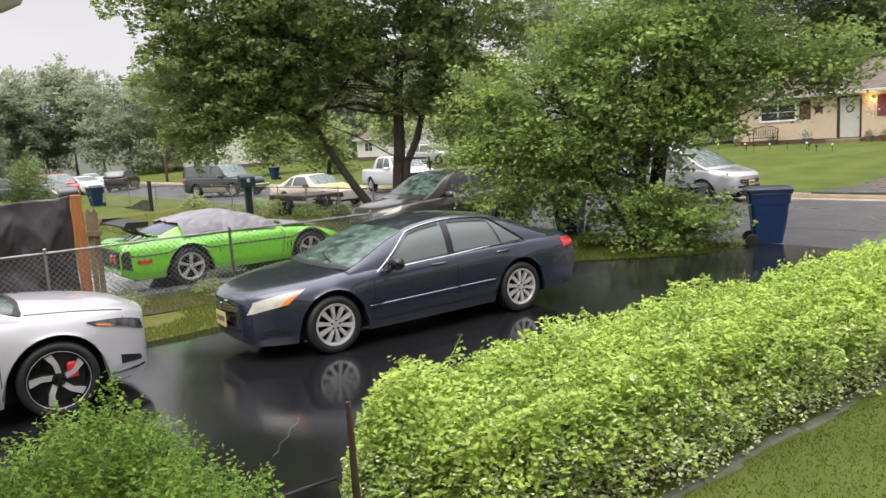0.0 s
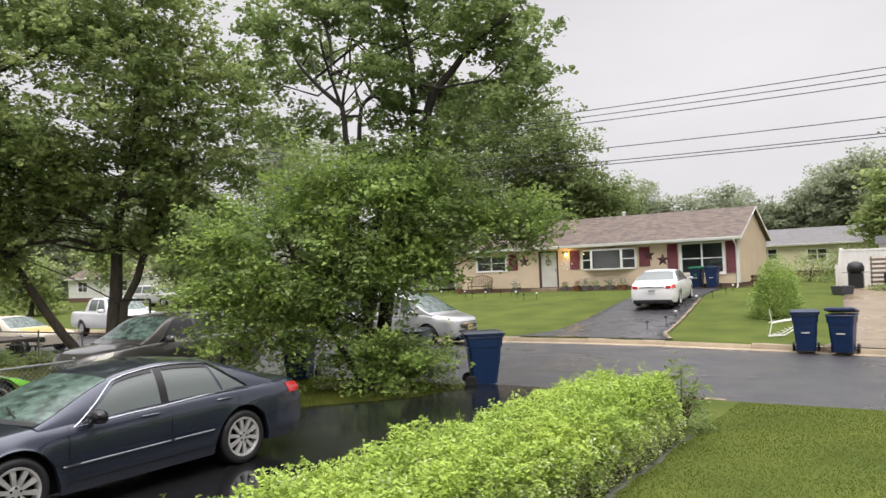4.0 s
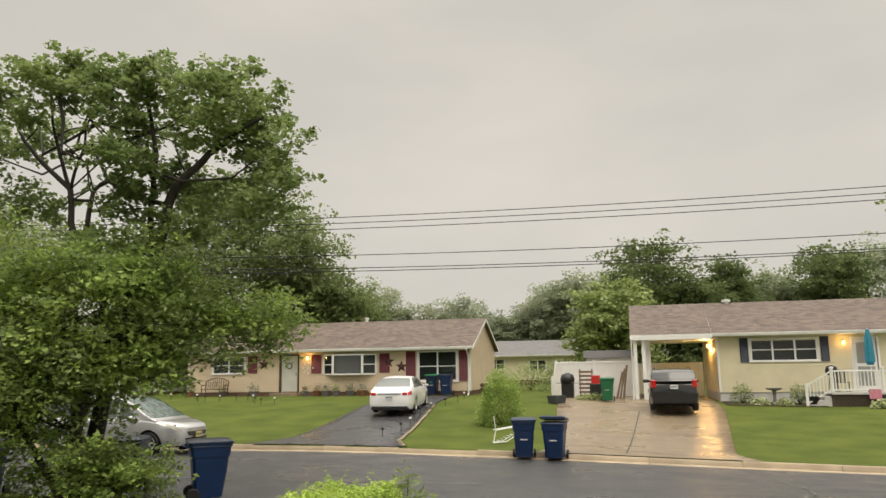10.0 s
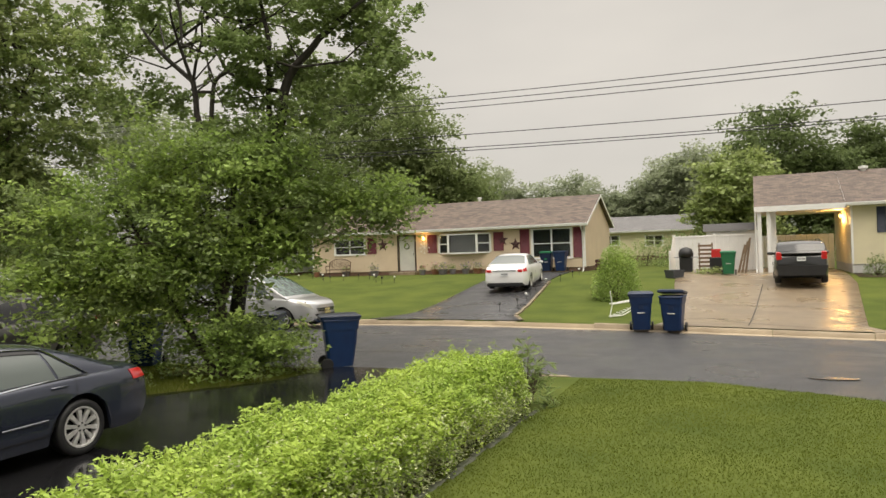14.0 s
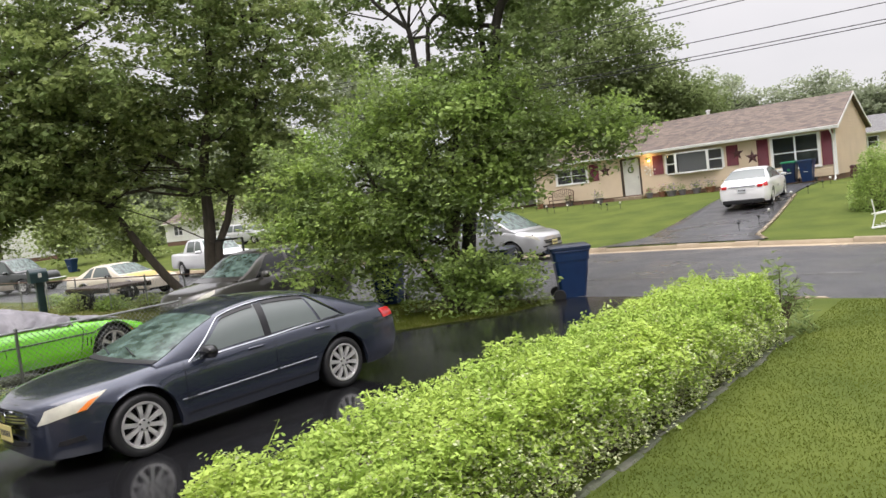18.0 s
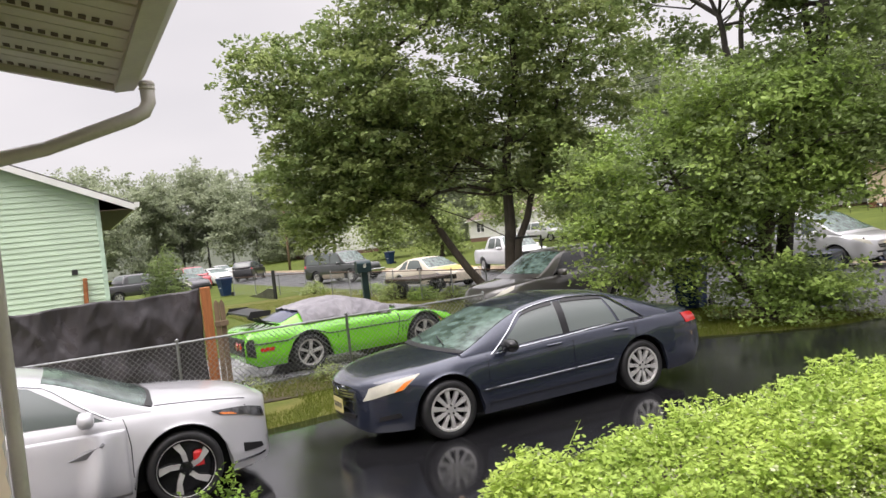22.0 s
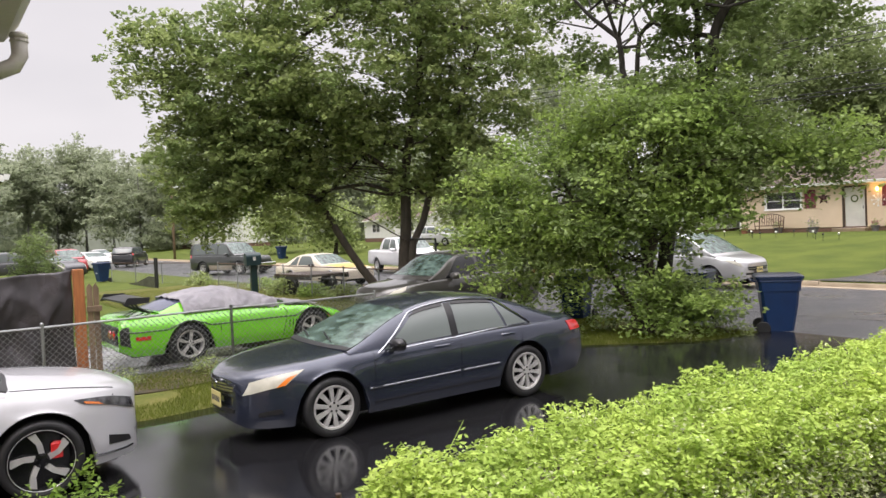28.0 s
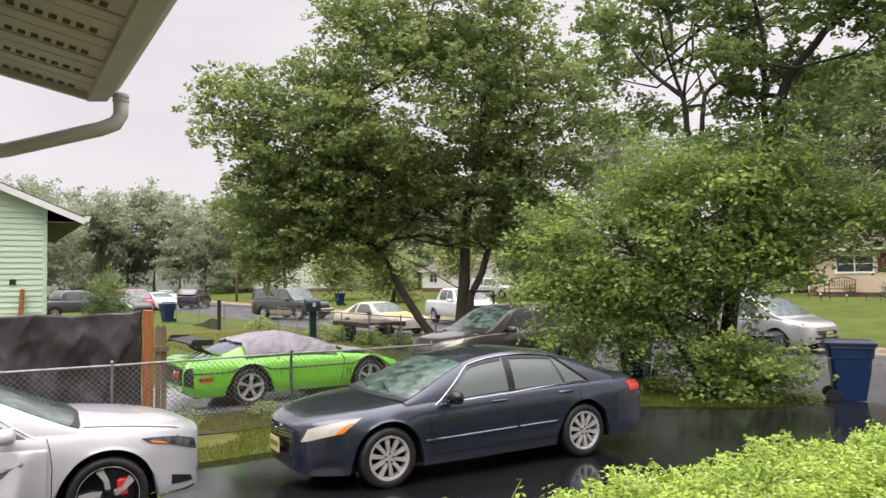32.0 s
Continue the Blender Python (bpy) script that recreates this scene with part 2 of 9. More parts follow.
M["glass_dark"] = glass_mat("dark tinted car window", (0.010, 0.011, 0.012), 0.02, 0.2)
# reflected trees are painted in as light and dark green patches; beads are relief
M["glass_ws"] = mat("rain-beaded windscreen with painted reflections", (0.018, 0.03, 0.027), (0.13, 0.19, 0.165), scale=5.5, rough=0.04, bump=0.006, bump_scale=70, spec=0.7, detail=7, stretch=(1, 1.6, 1))
M["lamp_clear"] = mat("clear lamp lens", (0.50, 0.48, 0.40), (0.38, 0.37, 0.31), scale=9, rough=0.25, coat=0.3)
M["lamp_dark"] = mat("smoked lamp", (0.02, 0.02, 0.022), (0.10, 0.10, 0.105), scale=14, rough=0.15)
M["amber"] = mat("amber lens", (0.75, 0.20, 0.03), rough=0.15, coat=1.0)
M["red_lens"] = mat("red lens", (0.55, 0.012, 0.015), (0.40, 0.008, 0.012), scale=10, rough=0.12, coat=1.0)
M["red"] = mat("red plastic", (0.55, 0.02, 0.02), rough=0.4)
M["plate"] = mat("number plate", (0.60, 0.52, 0.22), rough=0.4)
M["plate_white"] = mat("pale number plate", (0.7, 0.72, 0.74), rough=0.4)
M["ink"] = mat("dark ink", (0.05, 0.05, 0.06), rough=0.5)
M["bin_blue"] = mat("blue bin plastic", (0.005, 0.028, 0.095), (0.004, 0.021, 0.075), scale=4, rough=0.38, fine=0.1)
M["bin_lid"] = mat("dark blue lid plastic", (0.006, 0.02, 0.06), (0.005, 0.016, 0.05), scale=4, rough=0.35)
M["bin_green"] = mat("green bin plastic", (0.01, 0.16, 0.07), (0.008, 0.13, 0.055), scale=4, rough=0.4)
M["bark"] = mat("wet bark", (0.085, 0.068, 0.052), (0.045, 0.037, 0.029), scale=6, rough=0.8, bump=0.09, bump_scale=30, stretch=(2.5, 2.5, 0.5))
M["bark_pale"] = mat("grey bark", (0.050, 0.042, 0.034), (0.028, 0.024, 0.02), scale=6, rough=0.8, bump=0.07, bump_scale=30, stretch=(2.5, 2.5, 0.5))
# pale with haze for the far trunks; the bare near twigs share it
M["bark_grey"] = mat("haze-pale trunk and grey twig bark", (0.20, 0.20, 0.18), (0.13, 0.13, 0.115), scale=5, rough=0.9, bump=0.05)
M["leaf_maple"] = mat("maple leaves", (0.255, 0.33, 0.120), (0.182, 0.25, 0.092), scale=0.5, rough=0.42, per_island=0.22, translucent=0.45, spec=0.3)
M["leaf_olive"] = mat("olive leaves", (0.34, 0.405, 0.155), (0.255, 0.32, 0.118), scale=0.5, rough=0.42, per_island=0.32, translucent=0.45, spec=0.3)
M["leaf_bright"] = mat("bright young leaves", (0.355, 0.465, 0.130), (0.26, 0.375, 0.098), scale=0.6, rough=0.45, per_island=0.22, translucent=0.45, spec=0.3)
M["leaf_dark"] = mat("dark leaves", (0.17, 0.22, 0.085), (0.12, 0.165, 0.062), scale=0.4, rough=0.8, per_island=0.3, translucent=0.55)
M["leaf_mid"] = mat("mid green leaves", (0.24, 0.295, 0.125), (0.175, 0.225, 0.092), scale=0.4, rough=0.8, per_island=0.2, translucent=0.5, spec=0.2)
# distance haze is mixed into this leaf colour, so it is pale and grey
M["leaf_far"] = mat("haze-paled far leaves", (0.38, 0.42, 0.29), (0.31, 0.35, 0.235), scale=0.15, rough=1.0, spec=0.1, per_island=0.12, translucent=0.68)
M["leaf_hedge"] = mat("yellow-green hedge leaves", (0.43, 0.55, 0.115), (0.30, 0.43, 0.088), scale=1.2, rough=0.55, per_island=0.2, translucent=0.28, spec=0.2)
M["leaf_cream"] = mat("cream-edged hedge leaves", (0.74, 0.74, 0.48), (0.17, 0.26, 0.07), scale=26, rough=0.45, per_island=0.45, translucent=0.25)
M["leaf_box"] = mat("boxwood leaves", (0.27, 0.40, 0.070), (0.14, 0.25, 0.045), scale=1.5, rough=0.55, spec=0.2, per_island=0.45, translucent=0.35)
M["twig"] = mat("twigs", (0.08, 0.06, 0.035), rough=0.8)
M["wire"] = mat("overhead cable", (0.02, 0.02, 0.022), rough=0.6)
M["teal"] = mat("teal umbrella cloth", (0.02, 0.22, 0.32), (0.015, 0.17, 0.25), scale=6, rough=0.8, stretch=(3, 3, 0.4))
M["lamp_glow"] = mat("lit lamp glass", (1.0, 0.6, 0.2), rough=0.3, emit=(1.0, 0.50, 0.14), emit_strength=9.0)


def shingle_mat(name, c1, c2):
    """Asphalt shingles: staggered tabs of slightly different tone, laid along the roof's local axes."""
    m = bpy.data.materials.new(name)
    m.use_nodes = True
    n, l = m.node_tree.nodes, m.node_tree.links
    b = n["Principled BSDF"]
    tc, br, mp = n.new("ShaderNodeTexCoord"), n.new("ShaderNodeTexBrick"), n.new("ShaderNodeMapping")
    l.new(tc.outputs["UV"], mp.inputs["Vector"])
    l.new(mp.outputs["Vector"], br.inputs["Vector"])
    br.inputs["Scale"].default_value = 1.0
    br.inputs["Brick Width"].default_value, br.inputs["Row Height"].default_value = 0.30, 0.15
    br.inputs["Mortar Size"].default_value, br.inputs["Bias"].default_value = 0.006, 0.0
    br.inputs["Color1"].default_value, br.inputs["Color2"].default_value = (*c1, 1), (*c2, 1)
    br.inputs["Mortar"].default_value = (*[v * 0.55 for v in c2], 1)
    t = n.new("ShaderNodeTexNoise")
    t.inputs["Scale"].default_value, t.inputs["Detail"].default_value = 0.6, 5
    l.new(mp.outputs["Vector"], t.inputs["Vector"])
    hs, mr = n.new("ShaderNodeHueSaturation"), n.new("ShaderNodeMapRange")
    mr.inputs["To Min"].default_value, mr.inputs["To Max"].default_value = 0.75, 1.2
    l.new(t.outputs["Fac"], mr.inputs["Value"])
    l.new(mr.outputs["Result"], hs.inputs["Value"])
    l.new(br.outputs["Color"], hs.inputs["Color"])
    l.new(hs.outputs["Color"], b.inputs["Base Color"])
    b.inputs["Roughness"].default_value = 0.65
    bp = n.new("ShaderNodeBump")
    bp.inputs["Strength"].default_value, bp.inputs["Distance"].default_value = 0.6, 0.02
    l.new(br.outputs["Fac"], bp.inputs["Height"])
    l.new(bp.outputs["Normal"], b.inputs["Normal"])
    return m


M["roof_tan"] = shingle_mat("brown-grey shingles", (0.165, 0.118, 0.090), (0.075, 0.053, 0.042))
M["roof_grey"] = shingle_mat("grey shingles", (0.17, 0.165, 0.165), (0.13, 0.125, 0.125))


def paint(name, c, metal=0.3, rough=0.28, coat=1.0):
    return mat(name, c, tuple(v * 0.9 for v in c), scale=1.5, rough=rough, metal=metal, coat=coat, bump=0.003, bump_scale=120)


# ---- small building helpers ----
def mesh_of(name, verts, faces, material=None, smooth=False, sharp=None, uv=None):
    me = bpy.data.meshes.new(name)
    me.from_pydata([tuple(v) for v in verts], [], faces)
    me.update()
    if material:
        me.materials.append(material)
    if smooth or sharp is not None:
        me.polygons.foreach_set("use_smooth", [True] * len(me.polygons))
        if sharp is not None:
            me.set_sharp_from_angle(angle=radians(sharp))
    if uv:
        layer = me.uv_layers.new(name="UVMap")
        for loop in me.loops:
            layer.data[loop.index].uv = uv[loop.vertex_index]
    return me


def part(name, data, parent=None, label="", material=None):
    """Links a mesh, or a list of (verts, faces) made by the shape helpers, as one object under its parent."""
    ob = new(name, data)
    if parent is not None:
        ob.parent = parent
    if label:
        ob["label"] = label
    return ob


def thing(name, label, category, at=(0, 0, 0), rz=0.0, group="", kind=""):
    ob = new(name)
    ob.empty_display_size = 0.2
    ob.matrix_world = pose(*at, 0, 0, rz)
    return tagged(ob, label, category, group, kind)


class Shape:
    """A growing bag of vertices and faces."""
    def __init__(self):
        self.v, self.f = [], []

    def add(self, verts, faces):
        k = len(self.v)
        self.v += [tuple(p) for p in verts]
        self.f += [tuple(i + k for i in f) for f in faces]
        return self

    def box(self, x0, x1, y0, y1, z0, z1, m=None):
        p = [(x, y, z) for z in (z0, z1) for x, y in ((x0, y0), (x1, y0), (x1, y1), (x0, y1))]
        if m is not None:
            p = [tuple(m @ Vector(q)) for q in p]
        return self.add(p, [(3, 2, 1, 0), (4, 5, 6, 7), (0, 1, 5, 4), (1, 2, 6, 5), (2, 3, 7, 6), (3, 0, 4, 7)])

    def bevel_box(self, x0, x1, y0, y1, z0, z1, b=0.01, m=None):
        """A box whose upright and top edges are chamfered."""
        ring = lambda d: [(x0 + d + b, y0 + d), (x1 - d - b, y0 + d), (x1 - d, y0 + d + b), (x1 - d, y1 - d - b), (x1 - d - b, y1 - d), (x0 + d + b, y1 - d), (x0 + d, y1 - d - b), (x0 + d, y0 + d + b)]
        p = [(x, y, z0) for x, y in ring(0)] + [(x, y, z1 - b) for x, y in ring(0)] + [(x, y, z1) for x, y in ring(b)]
        if m is not None:
            p = [tuple(m @ Vector(q)) for q in p]
        f = [tuple(range(7, -1, -1)), tuple(range(16, 24))]
        for k in (0, 8):
            f += [(k + i, k + (i + 1) % 8, k + 8 + (i + 1) % 8, k + 8 + i) for i in range(8)]
        return self.add(p, f)

    def tube(self, pts, radii, n=8, caps=True):
        """A round tube along points with a radius at each."""
        pts = [Vector(p) for p in pts]
        radii = radii if hasattr(radii, "__len__") else [radii] * len(pts)
        v, f = [], []
        side = None
        for i, p in enumerate(pts):
            d = (pts[min(i + 1, len(pts) - 1)] - pts[max(i - 1, 0)]).normalized()
            if side is None:
                side = d.orthogonal().normalized()
            side = (side - d * side.dot(d)).normalized()
            up = d.cross(side)
            v += [tuple(p + (side * math.cos(a) + up * math.sin(a)) * radii[i]) for a in (2 * math.pi * k / n for k in range(n))]
        for i in range(len(pts) - 1):
            f += [(i * n + k, i * n + (k + 1) % n, (i + 1) * n + (k + 1) % n, (i + 1) * n + k) for k in range(n)]
        if caps:
            f += [tuple(range(n - 1, -1, -1)), tuple((len(pts) - 1) * n + k for k in range(n))]
        return self.add(v, f)

    def lathe(self, profile, n=24, axis="z", closed=False, origin=(0, 0, 0)):
        """Turns (radius, height) pairs round an axis."""
        v, f = [], []
        for r, h in profile:
            for k in range(n):
                a = 2 * math.pi * k / n
                c, s = r * math.cos(a), r * math.sin(a)
                q = (c, s, h) if axis == "z" else ((h, c, s) if axis == "x" else (c, h, s))
                v.append(tuple(o + w for o, w in zip(origin, q)))
        rows = len(profile)
        for i in range(rows - 1 + closed):
            j = (i + 1) % rows
            f += [(i * n + k, i * n + (k + 1) % n, j * n + (k + 1) % n, j * n + k) for k in range(n)]
        if not closed:
            f += [tuple(range(n - 1, -1, -1)), tuple((rows - 1) * n + k for k in range(n))]
        return self.add(v, f)

    def prism(self, outline, axis, a0, a1):
        """A flat outline pushed along an axis: x takes (y, z) pairs, y takes (x, z), z takes (x, y)."""
        n = len(outline)
        put = {"x": lambda p, a: (a, p[0], p[1]), "y": lambda p, a: (p[0], a, p[1]), "z": lambda p, a: (p[0], p[1], a)}[axis]
        v = [put(p, a) for a in (a0, a1) for p in outline]
        return self.add(v, [tuple(range(n)), tuple(range(2 * n - 1, n - 1, -1))] + [(i, i + n, (i + 1) % n + n, (i + 1) % n) for i in range(n)])

    def mesh(self, name, material, smooth=False, sharp=None):
        me = mesh_of(name, self.v, self.f, material)
        bm = bmesh.new()
        bm.from_mesh(me)
        bmesh.ops.recalc_face_normals(bm, faces=bm.faces)
        bm.to_mesh(me)
        bm.free()
        if smooth or sharp is not None:
            me.polygons.foreach_set("use_smooth", [True] * len(me.polygons))
            if sharp is not None:
                me.set_sharp_from_angle(angle=radians(sharp))
        return me

    def part(self, name, material, parent=None, label="", smooth=False, sharp=None):
        return part(name, self.mesh(name, material, smooth, sharp), parent, label)


# ---- ground, street and drives ----
def smooth01(a, b, v):
    t = min(1.0, max(0.0, (v - a) / (b - a)))
    return t * t * (3 - 2 * t)


ROAD_NEAR, ROAD_FAR = 12.9, 21.9


def fall(x, y):
    """The street and the gardens beyond it drop gently towards +x."""
    return -0.41 * smooth01(-10, 10, x) * smooth01(14, 20, y)


def near_edge(x):
    """The near side of the street swings towards the house at +x."""
    return ROAD_NEAR - 0.42 * min(8.0, max(0.0, x + 0.6))


def gz(x, y):
    """Height of the ground: level on this side, rising gently beyond the street and falling towards +x."""
    rise = (0.10 + 0.95 * smooth01(22.5, 39.5, y)) if y > ROAD_FAR else 0.0
    k = 1.0 - 0.4 * smooth01(-28, -45, x) if x < -28 else 1.0
    bump = 0.02 * noise.noise(Vector((x * 0.35, y * 0.35, 0))) if (y < near_edge(x) - 0.3 or y > ROAD_FAR + 0.5) else 0.0
    return rise * k + bump + fall(x, y)


def axis_lines(spans):
    out = []
    for a, b, step in spans:
        out += list(np.arange(a, b, step))
    return out


gx = axis_lines([(-700, -100, 40), (-100, -40, 3), (-40, -2, 0.6), (-2, 9, 0.2), (9, 20, 0.6), (20, 60, 4), (60, 701, 40)])
gy = axis_lines([(-400, -20, 40), (-20, -4, 2), (-4, 9, 0.5), (9, 12.85, 0.1)]) + [12.89, 12.91] + [17.0] + [21.89, 21.91] + axis_lines([(22.4, 46, 0.8), (46, 100, 6), (100, 701, 50)])
gv, gf = [], []
for y in gy:
    for x in gx:
        z = -0.16 + fall(x, y) if near_edge(x) < y < ROAD_FAR else gz(x, y)
        gv.append((x, y, z))
nx = len(gx)
for j in range(len(gy) - 1):
    for i in range(nx - 1):
        k = j * nx + i
        gf.append((k, k + 1, k + nx + 1, k + nx))
ground = tagged(part("ground", mesh_of("ground", gv, gf, M["grass"], smooth=True)), "mown wet green lawn and verges", "ground", kind="structure")


def draped(name, outline_fn, ys, material, lift, cols=10, thick=0.12):
    """A strip that follows the ground: outline_fn(y) gives its two x edges."""
    v, f = [], []
    for y in ys:
        x0, x1 = outline_fn(y)
        for c in range(cols + 1):
            x = x0 + (x1 - x0) * c / cols
            v.append((x, y, gz(x, y) + lift))
    n = cols + 1
    for j in range(len(ys) - 1):
        f += [(j * n + c, j * n + c + 1, (j + 1) * n + c + 1, (j + 1) * n + c) for c in range(cols)]
    k = len(v)
    edge = [j * n for j in range(len(ys))], [j * n + cols for j in range(len(ys))]
    for side in edge:
        base = len(v)
        v += [(v[i][0], v[i][1], v[i][2] - thick) for i in side]
        f += [(side[j], side[j + 1], base + j + 1, base + j) for j in range(len(side) - 1)]
    return mesh_of(name, v, f, material, smooth=True)


rv, rf = [], []
rxs = axis_lines([(-700, -60, 20), (-60, 40, 1.0), (40, 701, 20)])
rys = [ROAD_NEAR + 0.0, 13.1, 14.0, 15.5, 17.4, 19.3, 20.8, 21.4, ROAD_FAR - 0.32]
for y in rys:
    for x in rxs:
        yy = ROAD_FAR - 0.32 - (ROAD_FAR - 0.32 - y) * (ROAD_FAR - 0.32 - near_edge(x)) / (ROAD_FAR - 0.32 - ROAD_NEAR)
        c = max(0.0, 0.07 * (1 - ((yy - 17.4) / 4.5) ** 2))
        wob = 0.10 * noise.noise(Vector((x * 0.5, 3, 0))) - 0.06 if y == rys[0] else 0
        rv.append((x, yy + wob, -0.05 + c + fall(x, yy) + 0.012 * noise.noise(Vector((x * 0.3, yy * 0.3, 7)))))
for j in range(len(rys) - 1):
    rf += [(j * len(rxs) + i, j * len(rxs) + i + 1, (j + 1) * len(rxs) + i + 1, (j + 1) * len(rxs) + i) for i in range(len(rxs) - 1)]
road = tagged(part("road", mesh_of("road", rv, rf, M["road"], smooth=True)), "wet grey residential asphalt street", "road", kind="structure")
s = Shape()
for cx, cy, rx, ry in ((5.2, 15.2, 0.35, 0.25), (1.2, 13.7, 0.4, 0.12)):
    pts = [(cx + rx * math.cos(a) * (1 + 0.25 * noise.noise(Vector((math.cos(a) * 2, math.sin(a) * 2, cx)))), cy + ry * math.sin(a)) for a in (2 * math.pi * k / 18 for k in range(18))]
    zc = -0.05 + 0.07 * (1 - ((cy - 17.4) / 4.5) ** 2) + 0.015
    s.add([(x, y, zc + fall(x, y)) for x, y in pts], [tuple(range(18))])
s.part("patch", mat("wet dark patches", (0.068, 0.068, 0.072), (0.055, 0.055, 0.058), scale=2, rough=0.25), road, "darker wet patches on the asphalt")
s = Shape()
random.seed(5)
for x0, y0, x1, y1 in ((2.6, 13.6, 3.4, 16.4), (3.4, 16.4, 3.2, 19.0), (-14, 15.3, -3, 15.6)):
    p = Vector((x0, y0, 0))
    q = Vector((x1, y1, 0))
    last = None
    for k in range(15):
        c = p.lerp(q, k / 14) + Vector((random.uniform(-0.07, 0.07), random.uniform(-0.07, 0.07), 0))
        zc = -0.05 + 0.07 * (1 - ((c.y - 17.4) / 4.5) ** 2) + 0.018 + fall(c.x, c.y)
        if last:
            d = (c - last[0]).normalized().cross(Vector((0, 0, 1))) * 0.022
            s.add([(last[0].x + d.x, last[0].y + d.y, last[1]), (last[0].x - d.x, last[0].y - d.y, last[1]), (c.x - d.x, c.y - d.y, zc), (c.x + d.x, c.y + d.y, zc)], [(0, 1, 2, 3)])
        last = (c, zc)
s.part("crack_seal", mat("sealed crack", (0.20, 0.19, 0.18), (0.12, 0.12, 0.115), scale=6, rough=0.3), road, "wandering sealed cracks")

# far kerb in cast lengths, dropped at the two drives
kerb = thing("kerb", "worn beige concrete kerb and gutter along the street", "kerb", kind="structure")


def kerb_piece(length, h):
    s = Shape()
    s.prism([(0, -0.30), (0, -0.035), (0.28, -0.02), (0.31, h - 0.02), (0.33, h), (0.47, h), (0.47, -0.30)], "x", 0.006, length - 0.006)
    return s.mesh("kerb_stone", M["kerb"], sharp=40)


kerb_full, kerb_low = kerb_piece(2.4, 0.12), kerb_piece(2.4, 0.10)
kx = -62.0
while kx < 32:
    low = -12.2 < kx < -6.8 or -3.2 < kx < 2.6
    ob = part("kerb_stone", kerb_low if low else kerb_full, kerb)
    za, zb_ = fall(kx, ROAD_FAR), fall(kx + 2.4, ROAD_FAR)
    ob.location = (kx, ROAD_FAR - 0.32, za + random.uniform(-0.004, 0.004))
    ob.rotation_euler = (0, math.atan2(za - zb_, 2.4), 0)
    kx += 2.4
for a, b in ((-700, -62), (kx, 700)):
    s = Shape()
    s.prism([(0, -0.30), (0, -0.035), (0.28, -0.02), (0.31, 0.10), (0.33, 0.12), (0.47, 0.12), (0.47, -0.30)], "x", a, b)
    s.part("kerb_run", M["kerb"], kerb).location = (0, ROAD_FAR - 0.32, fall(a if a > 0 else b, ROAD_FAR))


# own drive: sealed black asphalt, wet
def drive_edges(y):
    left = np.interp(y, [-12, 1, 4, 9.4, 11.2, 12.2, 13.0], [-9.5, -9.5, -9.75, -9.45, -8.05, -7.85, -7.9])
    left += 0.05 * noise.noise(Vector((y * 1.3, 0, 2)))
    right = np.interp(y, [-12, 1.2, 10.5, 12.2, 13.0], [-4.15, -4.15, -3.95, -3.75, -3.5])
    return left, right


driveway = tagged(part("driveway", draped("driveway", drive_edges, list(np.arange(-12, 12.99, 0.33)) + [13.0], M["drive"], 0.035, cols=14)), "glossy wet black asphalt driveway", "driveway", kind="structure")
s = Shape()
for x0, y0, x1, y1 in ((-5.1, 2.0, -5.7, 2.5), (-5.4, 8.6, -5.9, 9.3)):
    a, b = Vector((x0, y0, 0)), Vector((x1, y1, 0))
    for k in range(8):
        p, q = a.lerp(b, k / 8), a.lerp(b, (k + 1) / 8)
        p.x += 0.03 * math.sin(k * 2.1)
        q.x += 0.03 * math.sin((k + 1) * 2.1)
        s.add([(p.x - 0.005, p.y, gz(p.x, p.y) + 0.039), (p.x + 0.005, p.y, gz(p.x, p.y) + 0.039), (q.x + 0.005, q.y, gz(q.x, q.y) + 0.039), (q.x - 0.005, q.y, gz(q.x, q.y) + 0.039)], [(0, 1, 2, 3)])
s.part("crack", mat("dry grit in cracks", (0.06, 0.06, 0.06), rough=0.5), driveway, "pale hairline cracks")
s = Shape()
s.prism([(-6.9, 12.94), (-3.0, 12.94), (-3.1, 13.06), (-6.8, 13.07)], "z", -0.12, 0.004)
s.part("joint", M["kerb"], driveway, "pale concrete lip at the street")

# drive of the house opposite, and the concrete drive beside it
far_drive = tagged(part("far_driveway", draped("far_driveway", lambda y: (np.interp(y, [21.9, 24, 34, 38], [-12.0, -11.3, -12.2, -12.2]), np.interp(y, [21.9, 23.6, 34, 38], [-6.6, -7.4, -8.9, -9.0])), list(np.arange(22.06, 39.0, 0.6)), M["drive_far"], 0.03)), "wet dark asphalt driveway sloping up", "driveway", kind="structure")
concrete_drive = tagged(part("concrete_driveway", draped("concrete_driveway", lambda y: (np.interp(y, [21.9, 24, 33, 36], [-2.7, -2.3, -3.2, -3.4]), np.interp(y, [21.9, 23.4, 34, 44], [3.4, 2.85, 3.75, 3.9])), list(np.arange(22.06, 44.5, 0.7)), M["concrete"], 0.03)), "wet cracked pale concrete driveway", "driveway", kind="structure")
s = Shape()
